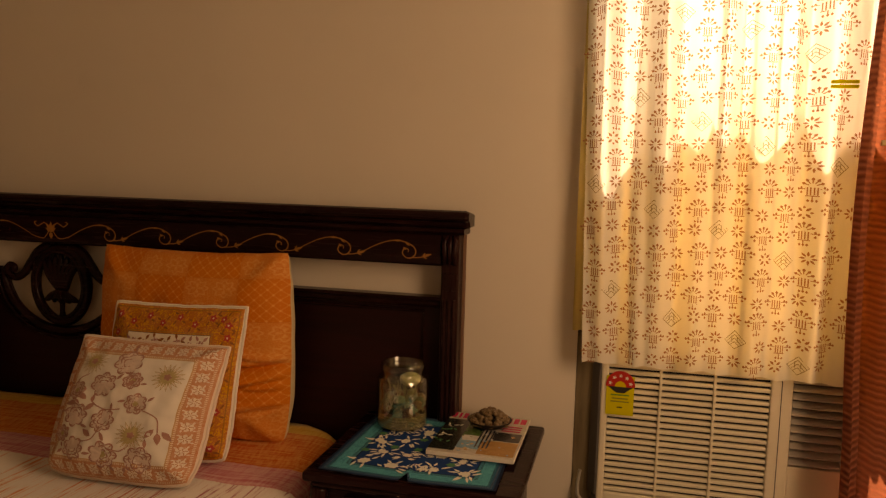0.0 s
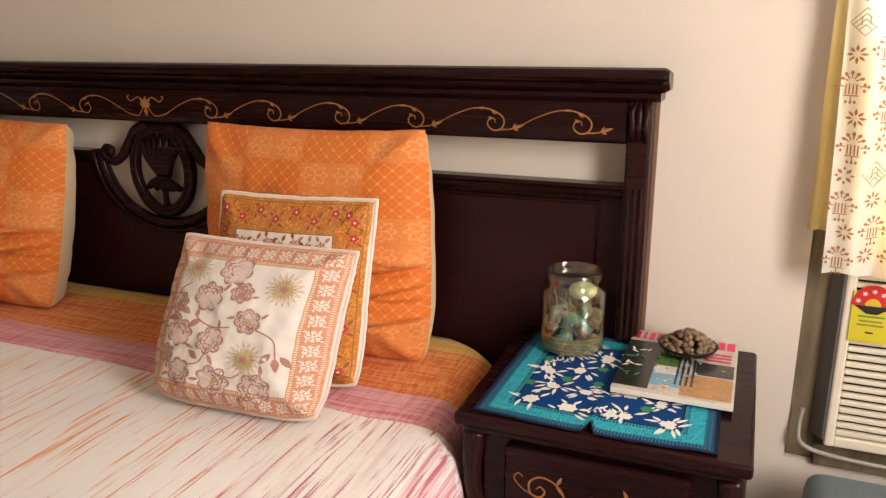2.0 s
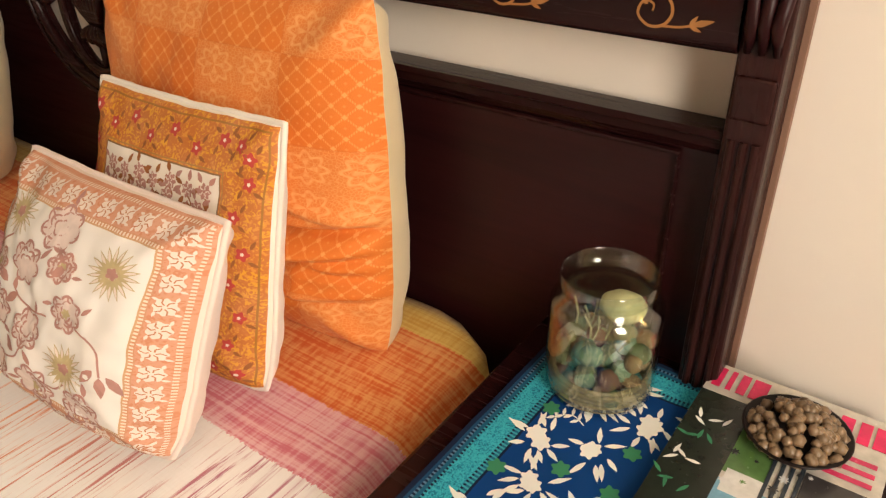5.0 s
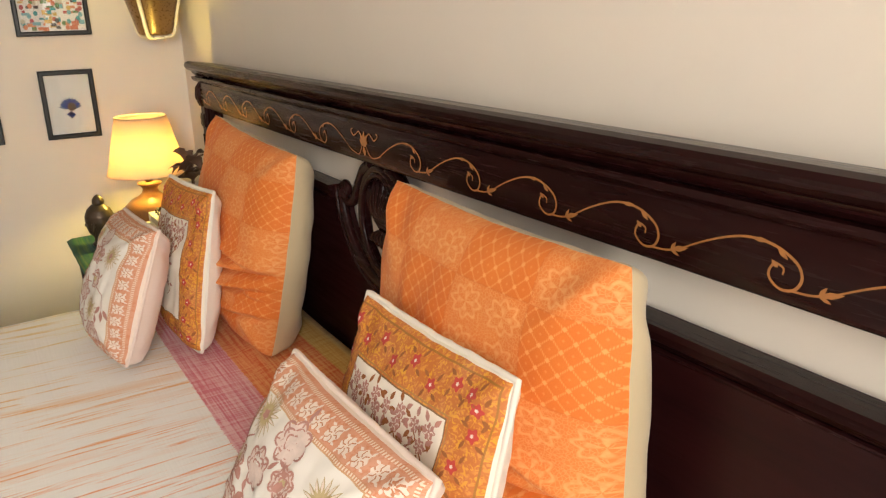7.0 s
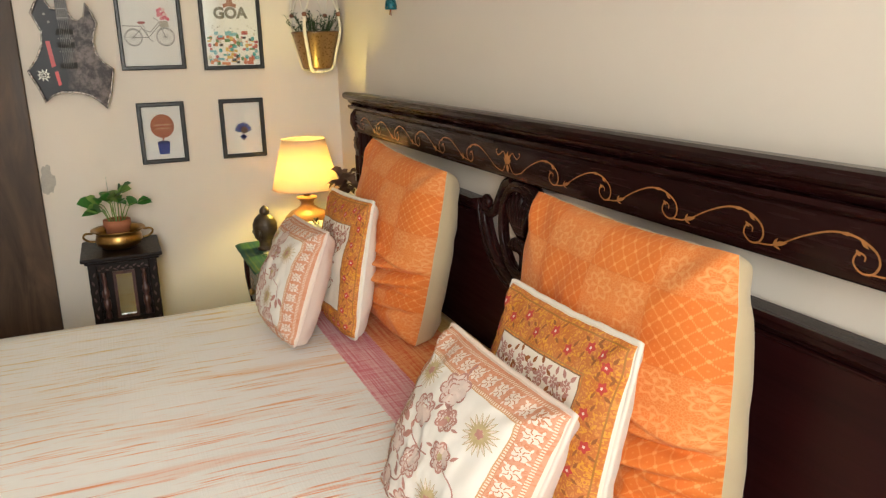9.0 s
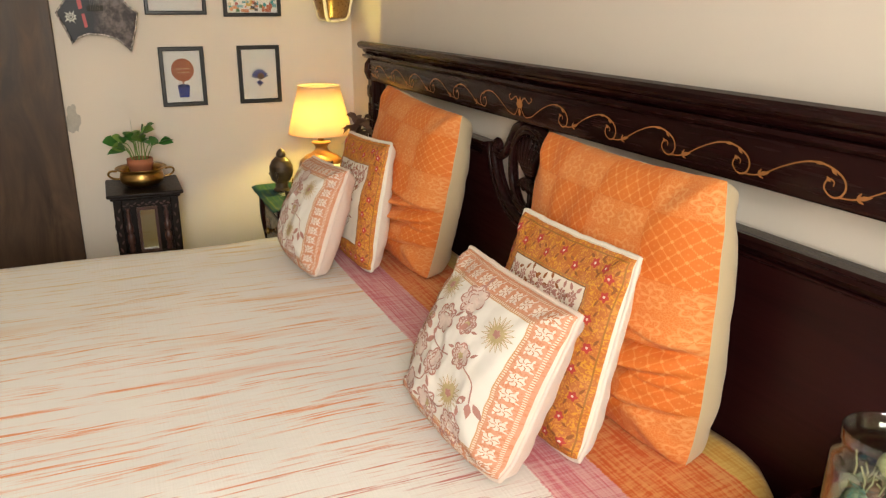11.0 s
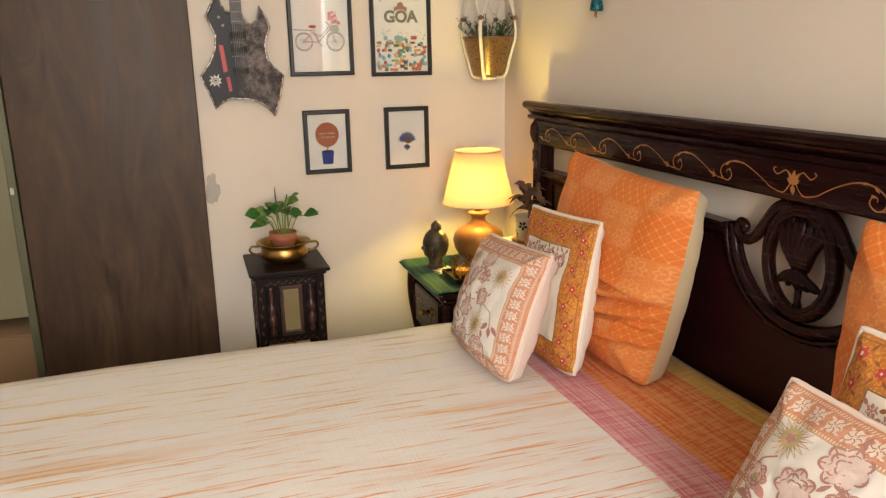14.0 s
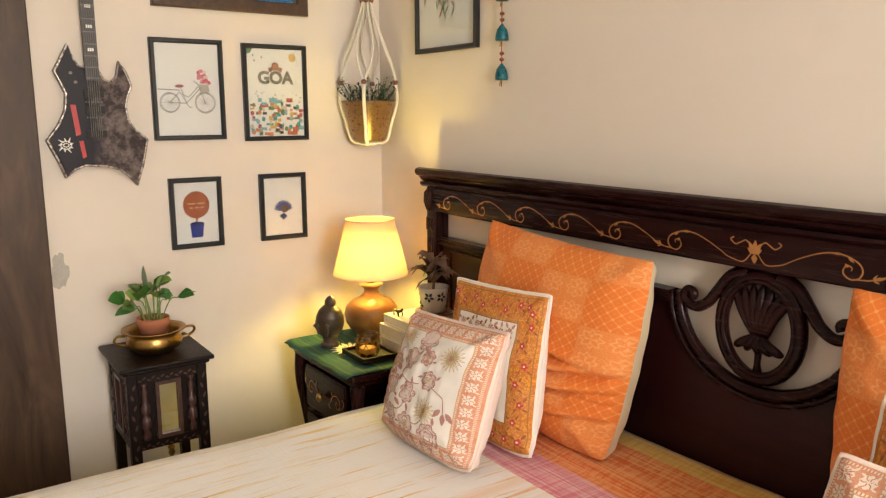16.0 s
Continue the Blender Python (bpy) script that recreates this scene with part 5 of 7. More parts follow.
for row in range(28):
    for col in range(13):
        a = 1.356 + 0.0432 * col + 0.005 * math.sin(row * 1.7) + hand.uniform(-0.003, 0.003)
        b = 0.864 + 0.0452 * row + 0.006 * math.sin(col * 1.3) + hand.uniform(-0.003, 0.003)
        if a > 1.872:
            continue
        motif = lambda p, q, d, a=a, b=b: curtain_place(a + 0.82 * (p - a), b + 0.82 * (q - b), d)
        if (row + col) % 2 == 0 and (row * 3 + col) % 7 == 3:
            for q in (1.0, 0.8, 0.6, 0.4):
                r = 0.024 * q
                ribbon([(a + r * math.cos(w), b - 0.024 + 0.024 * q + r * math.sin(w)) for w in (1.5708, 0.0, -1.5708, -3.1416, -4.7124)], 0.0017, motif, grey, 0.0022)
            for side in (-1, 1):
                ribbon([(a + side * 0.006, b - 0.006), (a + side * 0.006, b + 0.010)], 0.0018, motif, grey, 0.0024)
        elif (row + col) % 2 == 0:
            for dx in (-0.0085, -0.003, 0.003, 0.0085):
                ribbon([(a + dx, b - 0.013), (a + dx, b + 0.006)], 0.0024, motif, red, 0.0022)
            ribbon([(a - 0.012, b - 0.015), (a + 0.012, b - 0.015)], 0.0020, motif, red, 0.0022)
            ribbon([(a, b - 0.016), (a, b - 0.030)], 0.0020, motif, red, 0.0022)
            for dx in (-0.007, 0.0, 0.007):
                leaf_shape(a + dx, b - 0.030, 1.5708, 0.007, 0.005, motif, red, 0.0025)
            for side in (-1, 1):
                ribbon([(a + side * 0.012, b + 0.002), (a + side * 0.027, b + 0.002)], 0.0018, motif, red, 0.0022)
                for dx, dz in ((0.020, 0.005), (0.020, -0.006), (0.026, 0.002)):
                    leaf_shape(a + side * dx, b + dz - 0.003, 1.5708, 0.007, 0.0055, motif, red, 0.0025)
            for k in range(5):
                w = 0.40 + 0.585 * k
                ribbon([(a + 0.007 * math.cos(w), b + 0.009 + 0.007 * math.sin(w)), (a + 0.015 * math.cos(w), b + 0.009 + 0.015 * math.sin(w))], 0.0022, motif, red, 0.0022)
                leaf_shape(a + 0.013 * math.cos(w), b + 0.009 + 0.013 * math.sin(w), w, 0.0085, 0.0065, motif, red, 0.0024)
        else:
            n = 8 if (row + 2 * col) % 3 else 4
            for k in range(n):
                w = 2 * math.pi * k / n + math.pi / 4
                leaf_shape(a + 0.005 * math.cos(w), b + 0.005 * math.sin(w), w, 0.0125, 0.0062 if n == 4 else 0.0050, motif, red, 0.0022)
                if n == 4:
                    leaf_shape(a + 0.010 * math.cos(w + 0.785), b + 0.010 * math.sin(w + 0.785), w + 0.785, 0.007, 0.005, motif, red, 0.0022)
tagged(part("print_rust", red, MOTIF_RED, curtain), kind="stuff")
tagged(part("print_grey", grey, MOTIF_GREY, curtain), kind="stuff")
PEG_YELLOW = shade_material("thin_yellow_plastic", (0.72, 0.68, 0.06), (0.78, 0.74, 0.08), 0.5)
peg = thing("clothes_peg", (1.83, -0.07, 1.435), "yellow plastic clothes peg on the curtain edge", "peg")
part("jaw", box(1.806, 1.856, -0.073, -0.066, 1.434, 1.441, 0.002), PEG_YELLOW, peg)
part("jaw", box(1.806, 1.856, -0.073, -0.066, 1.425, 1.432, 0.002), PEG_YELLOW, peg)

lining = thing("curtain_lining", (1.35, -0.01, 0.9), "pale yellow folded lining at the window edge", "curtain")
bm = bmesh.new()
rows = [[bm.verts.new((1.331 + 0.030 * k / 6, -0.002 - 0.006 * math.sin(k * 1.3 + z), 0.9 + 1.2 * j / 20)) for k in range(7)] for j, z in [(j, j * 0.4) for j in range(21)]]
for a, b in zip(rows, rows[1:]):
    for k in range(6):
        bm.faces.new((a[k], a[k + 1], b[k + 1], b[k]))
part("fold", bm, cloth("pale_yellow_lining", (0.62, 0.50, 0.22)), lining, smooth=True)

heavy = thing("curtain", (1.98, -0.1, 0.0), "heavy reddish brown ribbed curtain drawn aside and pegged", "curtain")
s = Shade("reddish_ribbed_cotton", 0.9)
v = s.coords()
zz = s.split(v)[2]
rib = s.math("SINE", s.math("MULTIPLY", s.math("ADD", zz, s.math("MULTIPLY", s.noise(v, 6.0), 0.02)), 470.0))
s.colour(s.mix(s.span(rib, -1, 1), (0.17, 0.045, 0.028), (0.42, 0.14, 0.085)))
s.bump(rib, 0.9, 0.004)
s.thin(0.35, (0.55, 0.17, 0.09))
bm = bmesh.new()
rows = []
for j in range(90):
    z = 0.03 + 2.12 * j / 89
    left = 1.868 + 0.012 * math.sin(z * 4) - 0.03 * max(0, 0.75 - z)
    rows.append([bm.verts.new((left + 0.34 * k / 40, -0.085 - 0.030 * math.sin(k * 0.85 + 0.5 * z) - 0.05 * max(0, 0.9 - z) - 0.012 * math.sin(k * 2.1), z)) for k in range(41)])
for a, b in zip(rows, rows[1:]):
    for k in range(40):
        bm.faces.new((a[k], a[k + 1], b[k + 1], b[k]))
part("drape", bm, s.mat, heavy, smooth=True)
peg = thing("clothes_peg", (1.93, -0.16, 0.64), "pale wooden clothes peg on the brown curtain", "peg")
PEG = plain("pale_peg_wood", (0.55, 0.38, 0.19), 0.6)
for dz in (0.0, 0.012):
    part("jaw", box(1.895, 1.95, -0.165, -0.155, 0.628 + dz, 0.638 + dz, 0.002), PEG, peg)
peg = thing("clothes_peg", (1.88, -0.12, 1.32), "pale wooden clothes peg higher on the brown curtain", "peg")
part("jaw", box(1.885, 1.915, -0.135, -0.125, 1.315, 1.325, 0.002), PEG, peg)

ac = thing("air_conditioner", (1.66, 0.05, 0.51), "cream window air conditioner with a louvred grille", "air conditioner")
AX0, AX1, AZ0, AZ1, AF = 1.400, 1.935, 0.515, 0.862, -0.006
part("casing", box(1.383, 1.94, 0.03, 0.19, AZ0 + 0.005, AZ1 - 0.005, 0.004), AC_GREY, ac, "dark grey metal casing")
part("side_bezel", prism([(1.374, 0.06), (1.380, 0.02), (1.396, AF + 0.003), (1.402, AF + 0.003), (1.402, 0.06)], lambda a, b, d: Vector((a, b, AZ0 + 0.01 + d)), AZ1 - AZ0 - 0.02), AC_GREY, ac, "dark grey side bezel")
for x0, x1, y0, z1 in ((AX0, AX0 + 0.016, AF, AZ1), (1.752, 1.796, AF, AZ1), (1.898, AX1, AF, AZ1), (AX0 + 0.014, 1.754, AF + 0.001, AZ0 + 0.020), (1.794, 1.900, AF + 0.001, 0.640)):
    part("front_panel", box(x0, x1, y0, 0.03, AZ0, z1, 0.004), AC_BEIGE, ac, "cream plastic front")
part("seam", box(1.7725, 1.7740, AF - 0.0006, AF + 0.002, AZ0 + 0.004, AZ1 - 0.004), DARK_GAP, ac)
part("grille_backing", box(AX0 + 0.016, 1.752, 0.010, 0.028, AZ0 + 0.02, AZ1), DARK_GAP, ac)
part("louvre_backing", box(1.796, 1.898, 0.016, 0.028, 0.640, AZ1), DARK_GAP, ac)
slat_mesh = box(-0.0555, 0.0555, -0.005, 0.006, -0.0042, 0.0042, 0.0015, steps=1)
me = bpy.data.meshes.new("grille_slat")
bmesh.ops.recalc_face_normals(slat_mesh, faces=slat_mesh.faces[:])
slat_mesh.to_mesh(me)
slat_mesh.free()
me.materials.append(AC_BEIGE)
for row in range(23):
    for col in range(3):
        ob = new("grille_slat", me)
        ob.location = (1.4715 + 0.1125 * col, AF + 0.007 + 0.002 * math.sin(row * 0.14), AZ0 + 0.028 + 0.0142 * row)
        ob.parent, ob.matrix_parent_inverse = ac, ac.matrix_basis.inverted()
for x in (1.5278, 1.6403):
    part("grille_rib", box(x - 0.0028, x + 0.0028, AF + 0.0005, 0.012, AZ0 + 0.02, AZ1, 0.001), AC_BEIGE, ac)
me = bpy.data.meshes.new("louvre")
b = box(-0.051, 0.051, -0.009, 0.009, -0.002, 0.002, 0.001, steps=1)
bmesh.ops.rotate(b, verts=b.verts[:], cent=(0, 0, 0), matrix=Euler((radians(38), 0, 0)).to_matrix())
bmesh.ops.recalc_face_normals(b, faces=b.faces[:])
b.to_mesh(me)
b.free()
me.materials.append(plain("grey_white_plastic", (0.50, 0.49, 0.45), 0.4))
for row in range(12):
    ob = new("louvre", me)
    ob.location = (1.847, AF + 0.008, 0.650 + 0.0178 * row)
    ob.parent, ob.matrix_parent_inverse = ac, ac.matrix_basis.inverted()
LX0, LX1, LZ0, LZ1 = 1.412, 1.472, 0.717, 0.817
lab = part("rating_label", box(LX0, LX1, AF - 0.0022, AF - 0.001, LZ0, LZ1 - 0.012), plain("yellow_label", (0.66, 0.58, 0.02), 0.5, vary=0.05), ac, "yellow energy rating label with a red arch")
onlabel = lambda a, b, d: Vector((a, AF - 0.0024 - d, b))
bm = bmesh.new()
bm.faces.new([bm.verts.new(onlabel((LX0 + LX1) / 2 + 0.032 * math.cos(w), LZ1 - 0.036 + 0.036 * math.sin(w), 0)) for w in [math.pi * k / 16 for k in range(17)]])
part("red_arch", bm, plain("red_label", (0.60, 0.02, 0.02), 0.5), lab)
bm = bmesh.new()
bm.faces.new([bm.verts.new(onlabel((LX0 + LX1) / 2 + 0.012 * math.cos(w), LZ1 - 0.036 + 0.013 * math.sin(w), 0.0004)) for w in [math.pi * k / 12 for k in range(13)]])
part("yellow_sun", bm, plain("sun_yellow", (0.70, 0.50, 0.02), 0.5), lab)
for k in range(5):
    bm = bmesh.new()
    w = math.pi * (k + 0.5) / 5
    rosette((LX0 + LX1) / 2 + 0.023 * math.cos(w), LZ1 - 0.036 + 0.025 * math.sin(w), 0.0045, 5, onlabel, bm, 0.0004, 0.6)
    part("star", bm, WHITE_INK, lab)
part("black_band", prism([(LX0 + 0.002, LZ1 - 0.036), (LX1 - 0.002, LZ1 - 0.036), ((LX0 + LX1) / 2 + 0.008, LZ1 - 0.050), ((LX0 + LX1) / 2 - 0.008, LZ1 - 0.050)], onlabel, 0.0004), DARK_GAP, lab)
for z, w, rgb in ((LZ1 - 0.056, 0.04, (0.10, 0.30, 0.05)), (LZ1 - 0.064, 0.034, (0.25, 0.26, 0.05)), (LZ1 - 0.071, 0.04, (0.25, 0.26, 0.05)), (LZ1 - 0.084, 0.012, (0.06, 0.06, 0.03))):
    bm = bmesh.new()
    xm = (LX0 + LX1) / 2
    bm.faces.new([bm.verts.new(onlabel(p, q, 0.0003)) for p, q in ((xm - w / 2, z), (xm + w / 2, z), (xm + w / 2, z + 0.003), (xm - w / 2, z + 0.003))])
    part("text_bar", bm, plain("label_ink", rgb, 0.6), lab)
part("power_cable", tube(bent([(1.362, 0.006, 0.575), (1.358, 0.000, 0.540), (1.364, -0.008, 0.515), (1.40, -0.010, 0.502), (1.50, -0.010, 0.496), (1.64, -0.010, 0.498)], 6), 0.004), plain("grey_cable", (0.35, 0.33, 0.28), 0.5), ac, "grey power cable", smooth=True)
part("sill_strip", box(1.388, 1.94, 0.004, 0.024, 0.47, 0.487, 0.003), WEATHERED, ac)

trunk = thing("storage_stool", (1.68, -0.2, 0), "blue-grey padded storage stool below the window", "stool")
part("seat", box(1.372, 1.86, -0.43, -0.04, 0.40, 0.492, 0.03, steps=4), cloth("blue_grey_leatherette", (0.085, 0.125, 0.15), rough=0.5), trunk, smooth=True)
part("body", box(1.385, 1.845, -0.415, -0.05, 0.0, 0.402, 0.012, steps=2), cloth("blue_grey_side", (0.07, 0.10, 0.125), rough=0.6), trunk)

# ---- the lamp corner ----
LX, LY = -1.135, -0.197
# striped green cloth on the far nightstand
s = Shade("green_striped_cloth", 0.85)
v = s.coords()
band = s.noise(s.mapping(v, (2, 60, 2), turn=(0, 0, 8)), 1.0, 3.0)
c = s.mix(s.span(band, 0.35, 0.65), (0.008, 0.062, 0.070), (0.030, 0.105, 0.035))
s.colour(s.mix(s.span(s.noise(s.mapping(v, (3, 110, 3), turn=(0, 0, 8)), 1.0, 2.0), 0.55, 0.7), c, (0.12, 0.17, 0.04)))
s.bump(band, 0.3, 0.002)
bm = bmesh.new()
rows = [[bm.verts.new((-1.240 + 0.388 * i / 30, -0.432 + 0.36 * j / 24, NL + 0.004 + 0.0015 * math.sin(i * 0.9 + j * 0.3) - (0.006 if j == 0 else 0))) for i in range(31)] for j in range(25)]
for a, b in zip(rows, rows[1:]):
    for i in range(30):
        bm.faces.new((a[i], a[i + 1], b[i + 1], b[i]))
ob = solid("table_cloth", bm, s.mat, "green and teal striped cloth on the nightstand beside the lamp", "cloth", smooth=True)
thick = ob.modifiers.new("thick", "SOLIDIFY")
thick.thickness = 0.002
bm = bmesh.new()
flat = lambda a, b, d: Vector((a, b, NL + 0.0085 + d))
for k in range(16):
    w = 6.2832 * k / 16
    leaf_shape(-1.045 + 0.020 * math.cos(w), -0.315 + 0.020 * math.sin(w), w, 0.042, 0.013, flat, bm)
    leaf_shape(-1.045 + 0.006 * math.cos(w), -0.315 + 0.006 * math.sin(w), w + 0.2, 0.022, 0.006, flat, bm, 0.0006)
solid("doily", bm, plain("white_lace", (0.70, 0.66, 0.52), 0.9), "white lace doily on the green cloth", "doily", kind="stuff")

lamp_ob = thing("table_lamp", (LX, LY, NL), "lit table lamp with a cream shade and bronze gourd base", "lamp")
base = [(0.038, 0.006), (0.044, 0.010), (0.046, 0.016), (0.064, 0.030), (0.077, 0.052), (0.081, 0.075), (0.076, 0.096), (0.058, 0.113), (0.036, 0.124), (0.024, 0.134), (0.021, 0.144), (0.026, 0.153), (0.033, 0.158), (0.033, 0.163), (0.012, 0.166)]
BRONZE = plain("bronze_lacquer", (0.26, 0.12, 0.035), 0.34, 0.3, vary=0.3, scale=14)
part("base", lathe(base, LX, LY, NL, 40), BRONZE, lamp_ob, "bronze gourd base", smooth=True)
part("socket", lathe([(0.011, 0.164), (0.011, 0.20), (0.014, 0.202), (0.014, 0.232), (0.008, 0.236)], LX, LY, NL, 20), BRASS, lamp_ob, smooth=True)
Z0, Z1, R0, R1 = 0.851, 1.011, 0.110, 0.070
part("shade", lathe([(R0, Z0), (R1, Z1), (R1 - 0.0015, Z1), (R0 - 0.0015, Z0)], LX, LY, 0, 64, caps=False), LAMPSHADE, lamp_ob, "cream fabric shade glowing warm", smooth=True)
for r, z in ((R0, Z0), (R1, Z1)):
    part("shade_rim", tube([(LX + r * math.cos(w), LY + r * math.sin(w), z) for w in [6.2832 * k / 64 for k in range(64)]], 0.0018, closed=True, segs=6), LAMPSHADE, lamp_ob)
for k in range(3):
    w = 6.2832 * k / 3
    part("shade_arm", tube([(LX + 0.012 * math.cos(w), LY + 0.012 * math.sin(w), NL + 0.20), (LX + 0.104 * math.cos(w), LY + 0.104 * math.sin(w), Z0 + 0.003)], 0.0012, segs=5), BRASS, lamp_ob)

# carved head statue, one plain shape
LEVELS = ((0, 0.026, 0.026, 0.028), (0.05, 0.027, 0.027, 0.028), (0.09, 0.021, 0.019, 0.022), (0.22, 0.020, 0.020, 0.024), (0.29, 0.024, 0.032, 0.030), (0.42, 0.031, 0.035, 0.037), (0.55, 0.034, 0.036, 0.041), (0.70, 0.034, 0.034, 0.040), (0.85, 0.027, 0.026, 0.032), (0.95, 0.014, 0.013, 0.018), (1.0, 0.004, 0.004, 0.006))


def level(s, column):
    for a, b in zip(LEVELS, LEVELS[1:]):
        if s <= b[0]:
            return a[column] + (b[column] - a[column]) * (s - a[0]) / (b[0] - a[0])
    return LEVELS[-1][column]


dome = lambda q, at, wide: math.exp(-(((q - at) / wide) ** 2))
bm = bmesh.new()
rings = []
for j in range(45):
    s = j / 44
    ring = []
    for i in range(48):
        w = 2 * math.pi * i / 48 - math.pi
        grow = 0.011 * dome(s, 0.46, 0.06) * dome(w, 0, 0.24) + 0.004 * dome(s, 0.58, 0.03) * dome(w, 0, 0.8) + 0.004 * dome(s, 0.37, 0.025) * dome(w, 0, 0.35) + 0.004 * dome(s, 0.30, 0.03) * dome(w, 0, 0.4)
        grow -= 0.004 * dome(s, 0.53, 0.03) * (dome(w, 0.5, 0.22) + dome(w, -0.5, 0.22))
        if s > 0.62 or (abs(w) > 1.35 and s > 0.28):
            grow += 0.0022 + 0.0008 * math.sin(s * 95) * math.sin(w * 15)
        x = (level(s, 2) if abs(w) < math.pi / 2 else level(s, 3)) + grow
        ring.append(bm.verts.new((x * math.cos(w), (level(s, 1) + grow) * math.sin(w), 0.122 * s)))
    rings.append(ring)
for a, b in zip(rings, rings[1:]):
    for i in range(48):
        bm.faces.new((a[i], a[(i + 1) % 48], b[(i + 1) % 48], b[i]))
bm.faces.new(rings[0])
bm.faces.new(rings[-1])
lathe([(0.013, 0.114), (0.0165, 0.122), (0.0150, 0.132), (0.008, 0.141), (0.001, 0.145)], -0.005, 0, 0, 20, bm)
for side in (-1, 1):
    tube([(-0.003, side * 0.036, 0.070), (-0.002, side * 0.038, 0.056), (0.001, side * 0.035, 0.036)], [0.005, 0.006, 0.004], bm, 8)
bmesh.ops.rotate(bm, verts=bm.verts[:], cent=(0, 0, 0), matrix=Euler((0, 0, radians(-128))).to_matrix())
bmesh.ops.translate(bm, verts=bm.verts[:], vec=(-1.108, -0.350, NL + 0.0085))
solid("statue_head", bm, plain("dark_bronze_patina", (0.075, 0.050, 0.028), 0.38, 0.3, vary=0.4, scale=45), "dark bronze carved head statue with a topknot", "statue", smooth=True)

tray = thing("tray", (-0.965, -0.30, NL), "small dark square tray on the green cloth", "tray")
TZ = NL + 0.010
bm = box(-1.018, -0.895, -0.358, -0.252, TZ, TZ + 0.006, 0.002)
part("base", bm, BLACK_WOOD, tray)
for x0, x1, y0, y1 in ((-1.018, -0.895, -0.358, -0.352), (-1.018, -0.895, -0.258, -0.252), (-1.018, -1.012, -0.352, -0.258), (-0.901, -0.895, -0.352, -0.258)):
    part("rim", box(x0, x1, y0, y1, TZ + 0.006, TZ + 0.014, 0.001), BLACK_WOOD, tray)
votive = thing("candle_holder", (-0.945, -0.318, TZ + 0.006), "amber quilted glass candle holder on the tray", "candle holder")
GX, GY, GZ = -0.945, -0.318, TZ + 0.0065
ob = part("glass", lathe([(0.003, 0), (0.024, 0), (0.029, 0.006), (0.031, 0.03), (0.029, 0.062), (0.0275, 0.062), (0.029, 0.03), (0.027, 0.008), (0.003, 0.005)], GX, GY, GZ, 32), glass("amber_glass", (0.95, 0.82, 0.55)), votive, smooth=True)
ob.visible_shadow = False
bm = bmesh.new()
for k in range(10):
    for turn in (-1, 1):
        tube([(GX + 0.0312 * math.cos(w), GY + 0.0312 * math.sin(w), GZ + z) for w, z in [(6.2832 * k / 10 + turn * 0.9 * i / 6, 0.006 + 0.042 * i / 6) for i in range(7)]], 0.0011, bm, 5)
part("quilting", bm, BRASS, votive, "raised diamond quilting")
part("candle", lathe([(0.022, 0.008), (0.022, 0.022), (0.002, 0.023)], GX, GY, GZ, 20), plain("wax", (0.62, 0.45, 0.20), 0.6), votive)

# books with a plant pot on them
BZ = NL + 0.0085
COVERS = [plain("pale_book_cover", (0.66, 0.62, 0.50), 0.55), plain("cream_book_cover", (0.62, 0.56, 0.42), 0.55), plain("white_book_cover", (0.70, 0.66, 0.56), 0.5)]
for k, (x0, x1, y0, y1, h) in enumerate(((-1.005, -0.862, -0.246, -0.050, 0.036), (-1.010, -0.866, -0.243, -0.055, 0.034), (-0.998, -0.870, -0.236, -0.060, 0.028))):
    book = thing("book", ((x0 + x1) / 2, (y0 + y1) / 2, BZ), "thick pale book in a stack beside the lamp", "book", "stacked books")
    bm = box(x0, x1, y0, y1, BZ, BZ + 0.003, 0.001)
    box(x0, x1, y0, y1, BZ + h - 0.003, BZ + h, 0.001, bm)
    box(x0, x0 + 0.004, y0, y1, BZ + 0.002, BZ + h - 0.002, bm=bm)
    part("cover", bm, COVERS[k], book)
    part("page_block", box(x0 + 0.0045, x1 - 0.003, y0 + 0.004, y1 - 0.004, BZ + 0.0031, BZ + h - 0.0031), plain("book_pages", (0.70, 0.64, 0.50), 0.8), book)
    BZ += h + 0.0005
orn = thing("ornament", (-0.965, -0.21, BZ), "tiny dark metal ornament on the books", "ornament")
bm = bmesh.new()
for dx in (-0.012, 0.012):
    for dy in (-0.006, 0.006):
        tube([(-0.955 + dx, -0.215 + dy, BZ), (-0.955 + dx, -0.215 + dy, BZ + 0.010)], 0.002, bm, 6)
tube([(-0.972, -0.215, BZ + 0.013), (-0.955, -0.215, BZ + 0.011), (-0.938, -0.215, BZ + 0.016), (-0.932, -0.215, BZ + 0.022)], [0.003, 0.005, 0.004, 0.003], bm, 8)
part("figure", bm, BLACK_WOOD, orn)
PX, PY, PZ = -0.915, -0.125, BZ
pot = thing("potted_plant", (PX, PY, PZ), "dry brown-leaved plant in a white pot with dark flowers", "plant")
part("saucer", lathe([(0.040, 0.0), (0.050, 0.004), (0.052, 0.010), (0.046, 0.010), (0.040, 0.006), (0.002, 0.006)], PX, PY, PZ, 32), plain("terracotta_saucer", (0.28, 0.12, 0.06), 0.8), pot, smooth=True)
part("pot", lathe([(0.030, 0.007), (0.034, 0.010), (0.041, 0.075), (0.043, 0.078), (0.040, 0.078), (0.036, 0.068), (0.002, 0.066)], PX, PY, PZ, 36), plain("white_glazed_pot", (0.62, 0.58, 0.50), 0.3), pot, smooth=True)
